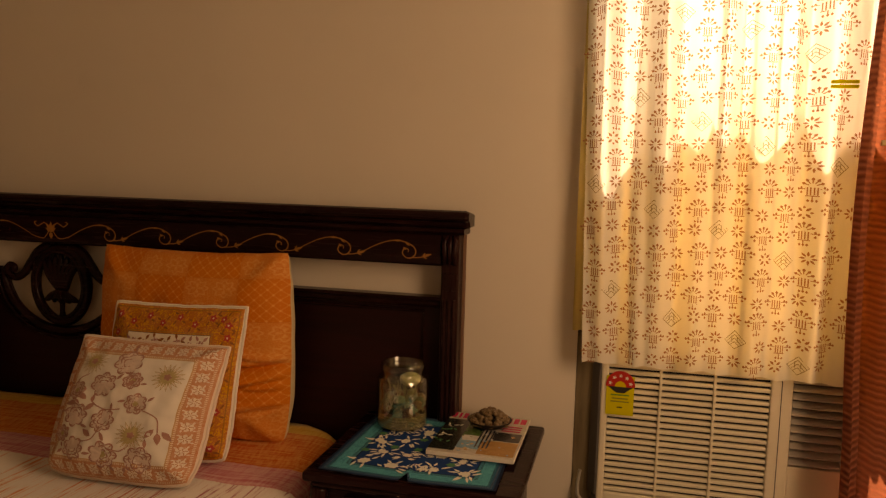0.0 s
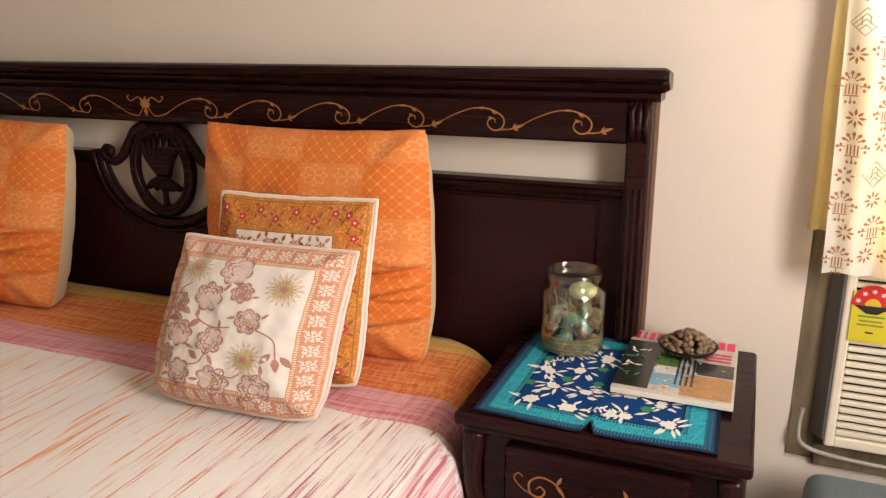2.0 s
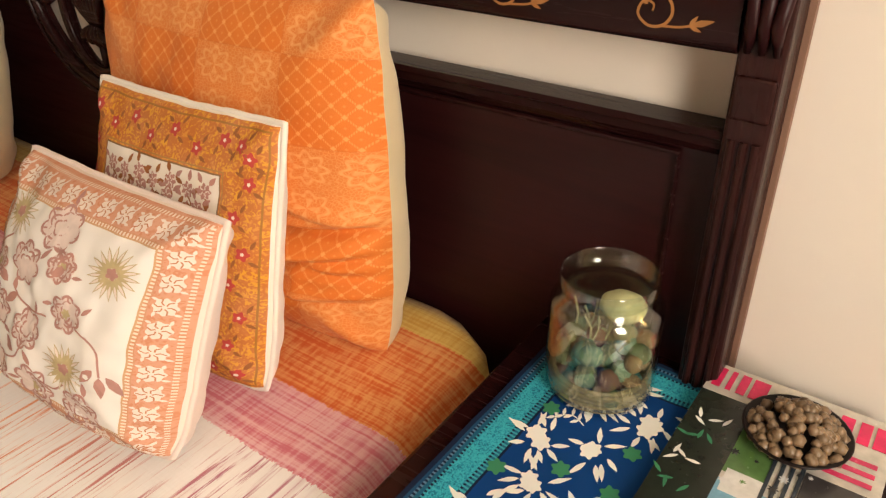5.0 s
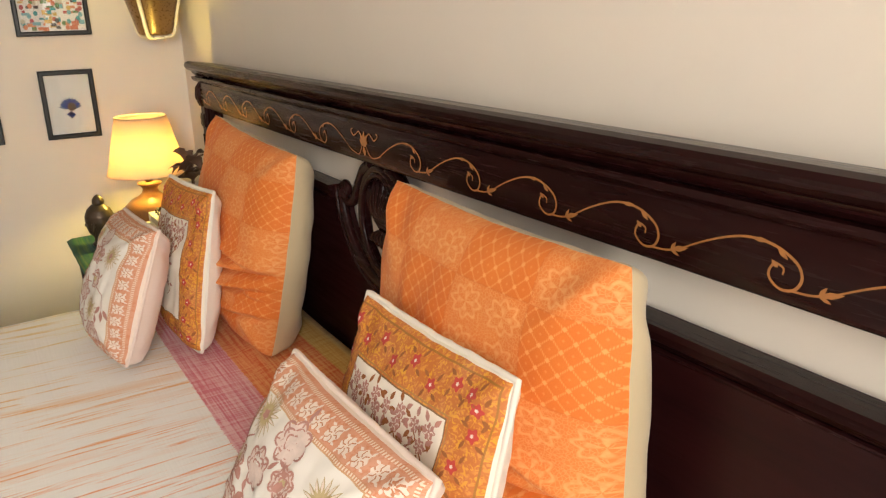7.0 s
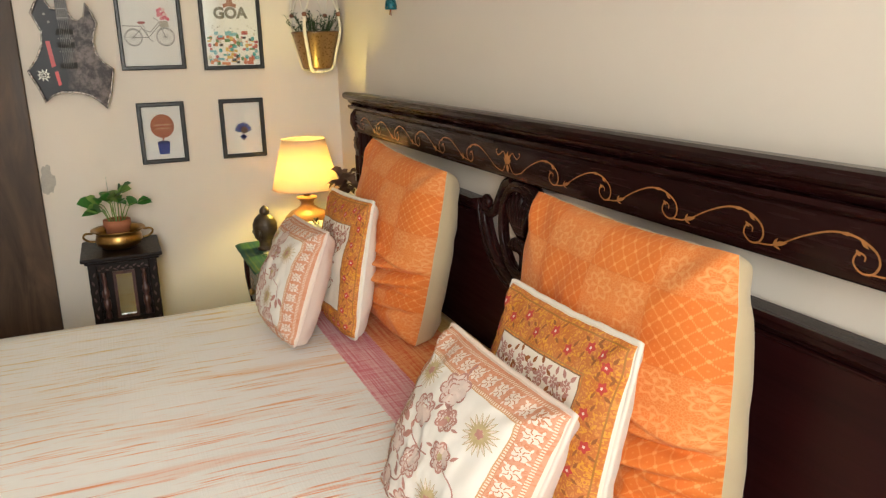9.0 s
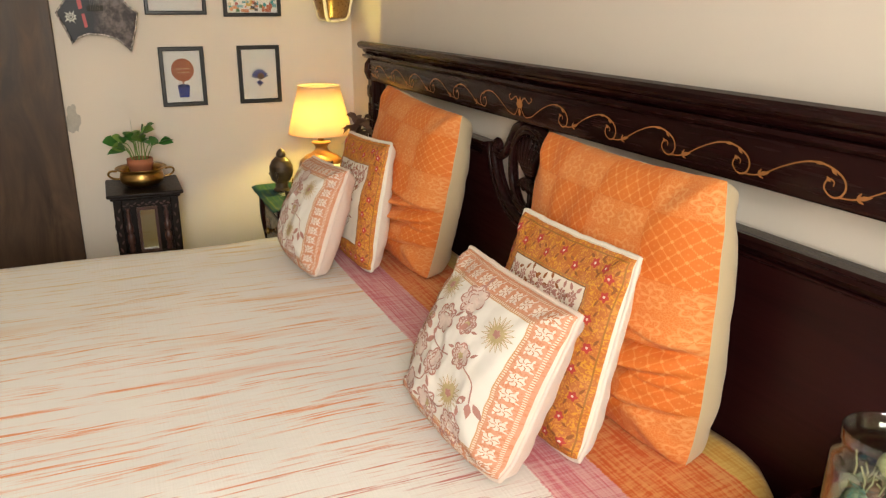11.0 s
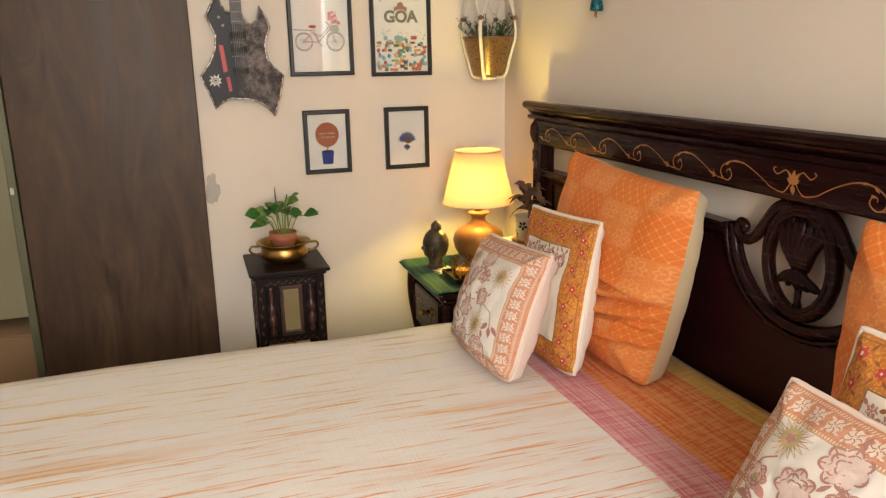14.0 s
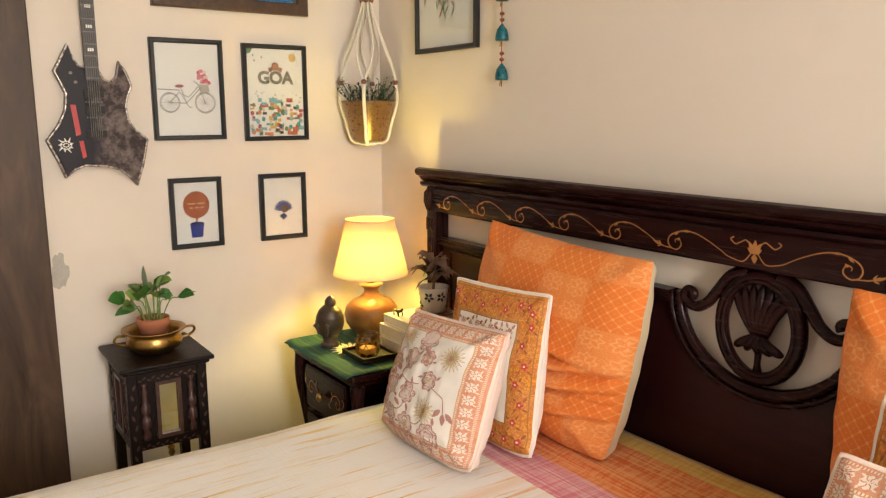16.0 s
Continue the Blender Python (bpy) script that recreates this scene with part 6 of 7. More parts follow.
onpot = lambda a, b, d: Vector((PX + (0.0345 + 0.1 * (b - 0.01) + 0.0008 + d) * math.cos(a / 0.038), PY + (0.0345 + 0.1 * (b - 0.01) + 0.0008 + d) * math.sin(a / 0.038), PZ + b))
bm = bmesh.new()
for k in range(7):
    for m in range(5):
        w = 6.2832 * m / 5 + k
        leaf_shape(0.0341 * k + 0.0025 * math.cos(w), (0.028 if k % 2 else 0.054) + 0.0025 * math.sin(w), w, 0.013, 0.008, onpot, bm)
tagged(part("flower_print", bm, DARK_GAP, pot), kind="stuff")


def blade(bm, base, tip, width, droop, twist=0.0, lie=(0.2, 1.0, 1.0)):
    """A bent pointed leaf from base to tip."""
    base, tip = Vector(base), Vector(tip)
    side = (tip - base).cross(Vector((lie[0] * twist, lie[1] * twist, lie[2]))).normalized()
    rows = []
    for t, w in ((0, 0.05), (0.18, 0.6), (0.42, 1.0), (0.7, 0.72), (0.9, 0.28), (1.0, 0.02)):
        p = base.lerp(tip, t) + Vector((0, 0, droop * 4 * t * (1 - t)))
        up = Vector((0, 0, 0.10 * width * w))
        rows.append([bm.verts.new(p - side * w * width / 2 + up), bm.verts.new(p), bm.verts.new(p + side * w * width / 2 + up)])
    for a, b in zip(rows, rows[1:]):
        for k in (0, 1):
            bm.faces.new((a[k], a[k + 1], b[k + 1], b[k]))
    return bm


part("stem", tube(bent([(PX, PY, PZ + 0.06), (PX + 0.003, PY, PZ + 0.09), (PX - 0.004, PY + 0.003, PZ + 0.125)], 4), 0.004), plain("brown_stem", (0.12, 0.07, 0.035), 0.8), pot)
DRY = plain("dry_brown_leaf", (0.19, 0.105, 0.065), 0.65, vary=0.4, scale=50)
rnd = random.Random(11)
for k in range(18):
    w = 2.4 * k + rnd.uniform(-0.3, 0.3)
    z = PZ + 0.085 + 0.0032 * k
    r = rnd.uniform(0.065, 0.095) * (1 - 0.018 * k)
    part("leaf", blade(bmesh.new(), (PX, PY, z), (PX + r * math.cos(w), PY + 0.8 * r * math.sin(w), z + rnd.uniform(-0.02, 0.035)), 0.038, 0.018, rnd.uniform(-1, 1), (1.0, 0.6, 0.7)), DRY, pot, smooth=True)

# ---- carved stool with the money plant ----
SX0, SX1, SY0, SY1, SZ = -1.400, -1.140, -0.905, -0.668, 0.690
stool = thing("stool", ((SX0 + SX1) / 2, (SY0 + SY1) / 2, 0), "black carved wooden plant stool with turned spindles and mirror panels", "stool")
bm = box(SX0, SX1, SY0, SY1, SZ - 0.012, SZ, 0.004)
box(SX0 + 0.010, SX1 - 0.010, SY0 + 0.010, SY1 - 0.010, SZ - 0.022, SZ - 0.0115, 0.004, bm)
part("top", bm, BLACK_WOOD, stool)
LEG = 0.026
for x in (SX0 + 0.018, SX1 - 0.018 - LEG):
    for y in (SY0 + 0.018, SY1 - 0.018 - LEG):
        part("leg", box(x, x + LEG, y, y + LEG, 0, SZ - 0.022, 0.003), BLACK_WOOD, stool)
# reddish carved wood, its colour brightened to hold the highlights
CARVE = plain("highlit_reddish_carving", (0.085, 0.038, 0.030), 0.35, vary=0.5, scale=60)
MIRROR = Shade("old_mirror", 0.06, 1.0).colour((0.75, 0.74, 0.70)).mat
XA_, XB_, YA_, YB_ = SX0 + 0.018, SX1 - 0.018, SY0 + 0.018, SY1 - 0.018
for face in ("east", "south"):
    if face == "east":
        lay = lambda a, b, d: Vector((XB_ + d, YA_ + a, b))
        span = YB_ - YA_
    else:
        lay = lambda a, b, d: Vector((XA_ + a, YA_ - d, b))
        span = XB_ - XA_

    def slab(name, a0, a1, z0, z1, d0, d1, material, parent=stool):
        b = bmesh.new()
        vs = [b.verts.new(lay(a, z, d)) for d in (d0, d1) for a, z in ((a0, z0), (a1, z0), (a1, z1), (a0, z1))]
        for q in ((0, 1, 2, 3), (4, 5, 6, 7), (0, 1, 5, 4), (1, 2, 6, 5), (2, 3, 7, 6), (3, 0, 4, 7)):
            b.faces.new([vs[i] for i in q])
        return part(name, b, material, parent)

    slab("upper_rail", LEG, span - LEG, SZ - 0.050, SZ - 0.022, -0.020, -0.003, BLACK_WOOD)
    slab("lower_rail", LEG, span - LEG, 0.462, 0.486, -0.022, -0.003, BLACK_WOOD)
    m0, m1 = span * 0.34, span * 0.66
    slab("mirror_frame", m0, m0 + 0.009, 0.486, SZ - 0.050, -0.014, 0.001, CARVE)
    slab("mirror_frame", m1 - 0.009, m1, 0.486, SZ - 0.050, -0.014, 0.001, CARVE)
    slab("mirror_frame", m0 + 0.009, m1 - 0.009, 0.486, 0.496, -0.014, 0.001, CARVE)
    slab("mirror_frame", m0 + 0.009, m1 - 0.009, SZ - 0.060, SZ - 0.050, -0.014, 0.001, CARVE)
    slab("mirror", m0 + 0.009, m1 - 0.009, 0.496, SZ - 0.060, -0.012, -0.008, MIRROR)
    slab("back_board", LEG, m0, 0.486, SZ - 0.050, -0.022, -0.016, BLACK_WOOD)
    slab("back_board", m1, span - LEG, 0.486, SZ - 0.050, -0.022, -0.016, BLACK_WOOD)
    for a in (LEG + 0.016, span - LEG - 0.016):
        line = [lay(a, z, -0.008) for z in (0.488, 0.50, 0.512, 0.520, 0.530, 0.545, 0.552, 0.560, 0.575, 0.585, 0.60, 0.615, 0.628, SZ - 0.052)]
        part("spindle", tube(line, [0.009, 0.010, 0.006, 0.011, 0.012, 0.011, 0.006, 0.011, 0.012, 0.007, 0.006, 0.008, 0.005, 0.009], segs=12), CARVE, stool, smooth=True)
    bm = bmesh.new()
    for row_z in (SZ - 0.036, 0.474):
        for k in range(13):
            a = LEG + 0.006 + (span - 2 * LEG - 0.012) * k / 12
            leaf_shape(a - 0.006, row_z - 0.004, 0.6 if k % 2 else -0.4, 0.013, 0.006, lambda p, q, d: lay(p, q, -0.0018 + d), bm)
    for a in (LEG * 0.5, span - LEG * 0.5):
        for k in range(22):
            leaf_shape(a, 0.06 + 0.027 * k, 1.2 if k % 2 else 1.9, 0.018, 0.007, lambda p, q, d: lay(p, q, 0.0012 + d), bm)
    tagged(part("carving", bm, CARVE, stool, "reddish carved leaf bands, highlights put into the colour"), kind="stuff")
    slab("stretcher", LEG, span - LEG, 0.12, 0.145, -0.02, -0.006, BLACK_WOOD)
part("finial", lathe([(0.003, 0.0), (0.007, 0.006), (0.004, 0.014), (0.009, 0.022), (0.006, 0.032), (0.010, 0.038), (0.003, 0.046)], SX1 - 0.03, (SY0 + SY1) / 2, 0.414, 12), BRASS, stool, "small hanging brass finial", smooth=True)

BX, BY, BS = -1.266, -0.787, 0.83
urli = thing("brass_bowl", (BX, BY, SZ), "wide old brass bowl with two handles on the carved stool", "bowl")
part("bowl", lathe([(r * BS, h * 0.92) for r, h in ((0.030, 0.001), (0.060, 0.003), (0.080, 0.016), (0.086, 0.030), (0.082, 0.046), (0.078, 0.054), (0.090, 0.064), (0.099, 0.066), (0.098, 0.069), (0.084, 0.066), (0.073, 0.055), (0.078, 0.040), (0.070, 0.014), (0.002, 0.008))], BX, BY, SZ, 48), BRASS, urli, smooth=True)
for side in (-1, 1):
    line = bent([(BX + BS * (x - BX), BY + BS * (y - BY), SZ + 0.92 * (z - SZ)) for x, y, z in ((BX + 0.012, BY + side * 0.092, SZ + 0.060), (BX + 0.020, BY + side * 0.116, SZ + 0.062), (BX + 0.014, BY + side * 0.124, SZ + 0.048), (BX + 0.008, BY + side * 0.108, SZ + 0.034), (BX + 0.006, BY + side * 0.084, SZ + 0.030))], 5)
    part("handle", tube(line, 0.0035), BRASS, urli, smooth=True)
plant = thing("potted_plant", (BX, BY, SZ + 0.009), "green money plant in a terracotta pot standing in the brass bowl", "plant")
part("pot", lathe([(r * BS, h) for r, h in ((0.036, 0.0), (0.046, 0.060), (0.050, 0.062), (0.050, 0.084), (0.046, 0.084), (0.043, 0.074), (0.002, 0.072))], BX, BY, SZ + 0.009, 36), plain("terracotta", (0.36, 0.13, 0.06), 0.75), plant, "terracotta pot", smooth=True)
LEAF_A = plain("glossy_green_leaf", (0.055, 0.19, 0.03), 0.35, vary=0.35, scale=35)
LEAF_B = plain("yellow_green_leaf", (0.18, 0.30, 0.06), 0.4, vary=0.35, scale=35)
rnd = random.Random(3)
big = blade(bmesh.new(), (BX, BY - 0.014, SZ + 0.150), (BX + 0.005, BY - 0.016, SZ + 0.235), 0.066, 0.002, 0.3)
part("leaf", big, LEAF_A, plant, "broad dark green leaf", smooth=True)
part("stalk", tube(bent([(BX, BY, SZ + 0.08), (BX, BY - 0.008, SZ + 0.12), (BX, BY - 0.014, SZ + 0.152)], 4), 0.0022, segs=6), LEAF_B, plant)
for k in range(13):
    w = 2.399 * k
    reach, rise = rnd.uniform(0.020, 0.090), rnd.uniform(0.125, 0.19)
    if k % 3 == 0:
        reach *= 0.5
    p = Vector((BX + 0.02 * math.cos(w), BY + 0.02 * math.sin(w), SZ + 0.08))
    q = Vector((BX + 0.62 * reach * math.cos(w), BY + reach * math.sin(w), SZ + rise - 0.12 * reach))
    part("stalk", tube(bent([p, p.lerp(q, 0.55) + Vector((0, 0, 0.022)), q], 4), 0.0016, segs=5), LEAF_B, plant)
    for m in range(2 if k % 4 else 3):
        a = w + rnd.uniform(-1.3, 1.3)
        ln = rnd.uniform(0.036, 0.054)
        tip = q + Vector((ln * math.cos(a), ln * math.sin(a), rnd.uniform(-0.004, 0.034)))
        part("leaf", blade(bmesh.new(), q, tip, ln * 0.74, 0.006, rnd.uniform(-1.2, 1.2), (1.0, 0.6, 0.6)), LEAF_A if (k + m) % 3 else LEAF_B, plant, smooth=True)

# ---- pictures on the walls ----
west = lambda a, b, d: Vector((XL + d, a, b))
north = lambda a, b, d: Vector((a, W0 - d, b))
INKS = {}


def ink(rgb):
    if rgb not in INKS:
        INKS[rgb] = plain("picture_ink", rgb, 0.7, vary=0.15, scale=60, relief=0.03)
    return INKS[rgb]


def picture(lay, a0, a1, b0, b1, bar, label, frame_material=None, deep=0.016, paper=None):
    ob = thing("picture_frame", lay((a0 + a1) / 2, b0, 0), label, "picture", "framed pictures")
    bm = bmesh.new()
    rings = []
    for inset, d in ((0, 0.001), (0, deep - 0.003), (0.003, deep), (bar - 0.003, deep), (bar, deep - 0.004), (bar, 0.001)):
        rings.append([bm.verts.new(lay(a, b, d)) for a, b in ((a0 + inset, b0 + inset), (a1 - inset, b0 + inset), (a1 - inset, b1 - inset), (a0 + inset, b1 - inset))])
    for r, q in zip(rings, rings[1:] + rings[:1]):
        for k in range(4):
            bm.faces.new((r[k], r[(k + 1) % 4], q[(k + 1) % 4], q[k]))
    part("frame", bm, frame_material or FRAME_BLACK, ob)
    bm = bmesh.new()
    bm.faces.new([bm.verts.new(lay(a, b, deep * 0.35)) for a, b in ((a0 + bar, b0 + bar), (a1 - bar, b0 + bar), (a1 - bar, b1 - bar), (a0 + bar, b1 - bar))])
    part("print", bm, paper or PAPER, ob)
    pane = part("glass", prism([(a0 + bar, b0 + bar), (a1 - bar, b0 + bar), (a1 - bar, b1 - bar), (a0 + bar, b1 - bar)], lambda a, b, d: lay(a, b, deep * 0.62 + d), 0.0015), PANE, ob)
    pane.visible_shadow = False
    w, h = a1 - a0 - 2 * bar, b1 - b0 - 2 * bar

    def draw(u, v, d=0.0):
        return lay(a0 + bar + u * w, b0 + bar + v * h, deep * 0.35 + 0.0008 + d)

    draw.tall = h / w
    return ob, draw


def blot(ob, draw, name, pts, rgb, lift=0.0):
    bm = bmesh.new()
    bm.faces.new([bm.verts.new(draw(u, v, lift)) for u, v in pts])
    part(name, bm, ink(rgb), ob)


def oval(u, v, ru, rv, n=20):
    return [(u + ru * math.cos(6.2832 * k / n), v + rv * math.sin(6.2832 * k / n)) for k in range(n)]


def rect(u0, u1, v0, v1):
    return [(u0, v0), (u1, v0), (u1, v1), (u0, v1)]


# bicycle with flowers
ob, draw = picture(west, -0.712, -0.510, 1.241, 1.520, 0.013, "black framed drawing of a bicycle with a basket of pink flowers")
k_ = draw.tall
lines = bmesh.new()
for u, r in ((0.20, 0.155), (0.76, 0.165)):
    for q in (1.0, 0.9):
        ribbon([(u + r * q * math.cos(w), 0.36 + r * q * math.sin(w) / k_) for w in [6.2832 * i / 32 for i in range(33)]], 0.009, draw, lines)
    for i in range(9):
        w = math.pi * i / 9
        ribbon([(u - r * 0.9 * math.cos(w), 0.36 - r * 0.9 * math.sin(w) / k_), (u + r * 0.9 * math.cos(w), 0.36 + r * 0.9 * math.sin(w) / k_)], 0.003, draw, lines)
for pts in (((0.20, 0.36), (0.46, 0.355), (0.66, 0.50), (0.70, 0.52)), ((0.20, 0.36), (0.36, 0.48), (0.46, 0.355)), ((0.38, 0.52), (0.46, 0.355)), ((0.76, 0.36), (0.66, 0.56), (0.58, 0.60)), ((0.36, 0.46), (0.50, 0.42), (0.66, 0.54)), ((0.02, 0.505), (0.36, 0.495)), ((0.46, 0.355), (0.50, 0.31), (0.54, 0.31))):
    ribbon(list(pts), 0.011, draw, lines, 0.0002)
part("bicycle_lines", lines, ink((0.25, 0.24, 0.24)), ob)
blot(ob, draw, "saddle", oval(0.36, 0.54, 0.07, 0.018), (0.33, 0.10, 0.10))
blot(ob, draw, "basket", [(0.68, 0.56), (0.82, 0.56), (0.84, 0.48), (0.70, 0.48)], (0.42, 0.38, 0.33), 0.0004)
rnd = random.Random(7)
for k in range(22):
    u, v = 0.75 + rnd.uniform(-0.09, 0.09), 0.64 + rnd.uniform(-0.07, 0.07)
    blot(ob, draw, "blossom", oval(u, v, 0.030, 0.022, 8), rnd.choice(((0.70, 0.22, 0.28), (0.72, 0.40, 0.40), (0.62, 0.12, 0.18), (0.76, 0.55, 0.52))), 0.0006 + 0.0001 * k)
blot(ob, draw, "ground_line", [(0.02, 0.10), (0.98, 0.02), (0.98, 0.03), (0.02, 0.112)], (0.80, 0.80, 0.80))


def lettering(text, ob, draw, u, v, size, rgb, name="lettering"):
    """Words in the built-in font, laid on a picture."""
    curve = bpy.data.curves.new("words", "FONT")
    curve.body, curve.align_x, curve.size, curve.offset = text, "CENTER", 1.0, 0.045
    temp = new("words", curve)
    me = bpy.data.meshes.new_from_object(temp.evaluated_get(bpy.context.evaluated_depsgraph_get()))
    bpy.data.objects.remove(temp)
    bm = bmesh.new()
    bm.from_mesh(me)
    for vert in bm.verts:
        vert.co = draw(u + vert.co.x * size, v + vert.co.y * size / draw.tall, 0.0012)
    part(name, bm, ink(rgb), ob)


# poster with a beach town under its name
ob, draw = picture(west, -0.452, -0.250, 1.234, 1.516, 0.013, "black framed travel poster reading GOA over a colourful beach town")
lettering("GOA", ob, draw, 0.50, 0.61, 0.28, (0.20, 0.18, 0.14))
blot(ob, draw, "hat", [(0.385, 0.735), (0.46, 0.757), (0.54, 0.757), (0.615, 0.735), (0.63, 0.785), (0.565, 0.795), (0.555, 0.835), (0.50, 0.85), (0.45, 0.835), (0.44, 0.795), (0.375, 0.785)], (0.34, 0.15, 0.09), 0.0016)
blot(ob, draw, "sun", oval(0.82, 0.91, 0.065, 0.05), (0.70, 0.45, 0.16))
blot(ob, draw, "palm_corner", [(0.0, 1.0), (0.12, 1.0), (0.07, 0.95), (0.0, 0.93)], (0.12, 0.20, 0.12))
PALETTE = ((0.50, 0.13, 0.06), (0.06, 0.30, 0.33), (0.62, 0.40, 0.10), (0.10, 0.20, 0.08), (0.55, 0.50, 0.40), (0.20, 0.42, 0.48), (0.62, 0.22, 0.10), (0.06, 0.05, 0.05), (0.40, 0.08, 0.09))
rnd = random.Random(21)
for k in range(95):
    v = 0.40 * rnd.random() ** 1.1
    u = rnd.uniform(0.02, 0.92)
    w_, h_ = rnd.uniform(0.03, 0.13), rnd.uniform(0.02, 0.055)
    shape = rect(u, min(0.99, u + w_), v, v + h_) if k % 3 else oval(min(0.95, u + 0.03), v + 0.03, 0.035, 0.028, 9)
    blot(ob, draw, "town_patch", shape, rnd.choice(PALETTE), 0.0003 + 0.00001 * k)
for k in range(14):
    blot(ob, draw, "speck", oval(rnd.uniform(0.05, 0.95), rnd.uniform(0.42, 0.53), 0.014, 0.010, 7), rnd.choice(((0.45, 0.42, 0.36), (0.20, 0.20, 0.18))), 0.0002)
for u, v in ((0.14, 0.86), (0.27, 0.90), (0.12, 0.92)):
    blot(ob, draw, "bird", [(u - 0.02, v), (u, v + 0.02), (u + 0.015, v - 0.01)], (0.05, 0.05, 0.05))

# balloon tied to a blue cup
ob, draw = picture(west, -0.684, -0.533, 0.930, 1.134, 0.014, "black framed print of a brown balloon above a blue cup")
blot(ob, draw, "balloon", oval(0.50, 0.63, 0.31, 0.225, 28), (0.36, 0.105, 0.045))
blot(ob, draw, "knot", [(0.46, 0.42), (0.54, 0.42), (0.51, 0.37), (0.46, 0.33), (0.44, 0.34), (0.48, 0.37)], (0.36, 0.105, 0.045), 0.0002)
for k, (u0, u1) in enumerate(((0.30, 0.48), (0.52, 0.70), (0.34, 0.42), (0.46, 0.56), (0.60, 0.68))):
    blot(ob, draw, "text_bar", rect(u0, u1, 0.64 - 0.07 * (k > 1), 0.665 - 0.07 * (k > 1)), (0.58, 0.34, 0.20), 0.0005)
blot(ob, draw, "cup", [(0.36, 0.09), (0.62, 0.09), (0.66, 0.32), (0.33, 0.32)], (0.012, 0.035, 0.26), 0.0003)
blot(ob, draw, "cup_mouth", oval(0.495, 0.32, 0.165, 0.03), (0.006, 0.015, 0.10), 0.0005)

# blue flower
ob, draw = picture(west, -0.417, -0.266, 0.930, 1.134, 0.014, "black framed print of a blue flower, reflecting the lit lampshade")
bm, bm2 = bmesh.new(), bmesh.new()
for k in range(11):
    w = 0.15 + 2.85 * k / 10
    leaf_shape(0.50, 0.44, w, 0.27, 0.10, lambda a, b, d: draw(a, 0.44 + (b - 0.44) / draw.tall, d), bm if k % 2 else bm2, 0.0003 + 0.0001 * (k % 2))
for k in range(5):
    leaf_shape(0.50, 0.36, 3.6 + 0.5 * k, 0.13, 0.06, lambda a, b, d: draw(a, 0.36 + (b - 0.36) / draw.tall, d), bm, 0.0006)
part("petals", bm, ink((0.035, 0.07, 0.30)), ob)
part("petals", bm2, ink((0.16, 0.20, 0.30)), ob)
blot(ob, draw, "flower_heart", oval(0.53, 0.46, 0.10, 0.07), (0.12, 0.07, 0.05), 0.0009)
blot(ob, draw, "flower_stalk", [(0.47, 0.26), (0.52, 0.26), (0.53, 0.38), (0.47, 0.38)], (0.10, 0.11, 0.16), 0.0004)

# carved frame above, mostly out of sight
ob, draw = picture(west, -0.698, -0.242, 1.603, 1.96, 0.034, "dark carved brown frame with a bright painting", plain("mottled_brown_frame", (0.075, 0.036, 0.016), 0.5, vary=0.6, scale=70, relief=0.6), 0.022, plain("painting_ground", (0.08, 0.10, 0.05), 0.6, vary=0.4, scale=20))
for u0, u1, rgb in ((0.02, 0.22, (0.10, 0.09, 0.02)), (0.24, 0.44, (0.35, 0.22, 0.04)), (0.46, 0.66, (0.06, 0.14, 0.12)), (0.68, 0.98, (0.02, 0.16, 0.42))):
    blot(ob, draw, "painted_field", rect(u0, u1, 0.0, 0.3), rgb)

# leafy print on the head wall
ob, draw = picture(north, -1.193, -0.891, 1.487, 1.90, 0.014, "black framed print of hanging leaves and pink blossom")
rnd = random.Random(31)
greens, pinks = bmesh.new(), bmesh.new()
for k in range(110):
    u, v = rnd.uniform(0.06, 0.94), 0.20 + 0.75 * rnd.random()
    if v < 0.28 + 0.10 * math.sin(u * 9):
        continue
    leaf_shape(u, v, rnd.uniform(3.6, 5.8), rnd.uniform(0.05, 0.09), 0.022, draw, greens if k % 4 else pinks, 0.0003 + 0.00001 * k)
tagged(part("leaves", greens, ink((0.12, 0.19, 0.10)), ob), kind="stuff")
tagged(part("blossom", pinks, ink((0.42, 0.16, 0.13)), ob), kind="stuff")
for u in (0.2, 0.42, 0.6, 0.8):
    bm = bmesh.new()
    ribbon(bent([(u, 1.0), (u + 0.02, 0.7), (u - 0.01, 0.36)], 5), 0.008, draw, bm, 0.0002)
    part("twig", bm, ink((0.10, 0.09, 0.05)), ob)

# ---- guitar-shaped wall piece ----
guitar = thing("guitar", west(-0.86, 1.12, 0), "pointed black and grey electric guitar hung on the wall", "guitar")
shape = [(-0.917, 1.492), (-0.906, 1.455), (-0.895, 1.437), (-0.880, 1.436), (-0.847, 1.425), (-0.836, 1.404), (-0.820, 1.398), (-0.804, 1.412), (-0.795, 1.452), (-0.780, 1.425), (-0.768, 1.389), (-0.780, 1.362), (-0.786, 1.334), (-0.782, 1.300), (-0.766, 1.272), (-0.735, 1.246), (-0.750, 1.180), (-0.770, 1.121), (-0.785, 1.142), (-0.812, 1.165), (-0.845, 1.176), (-0.897, 1.180), (-0.925, 1.170), (-0.946, 1.149), (-0.962, 1.195), (-0.984, 1.247), (-0.955, 1.285), (-0.935, 1.325), (-0.930, 1.368), (-0.942, 1.398), (-0.954, 1.424)]
GB = Shade("worn_black_guitar_lacquer", 0.35)
GB.bsdf.inputs["Specular IOR Level"].default_value = 0.18
v = GB.coords()
yy = GB.split(v)[1]
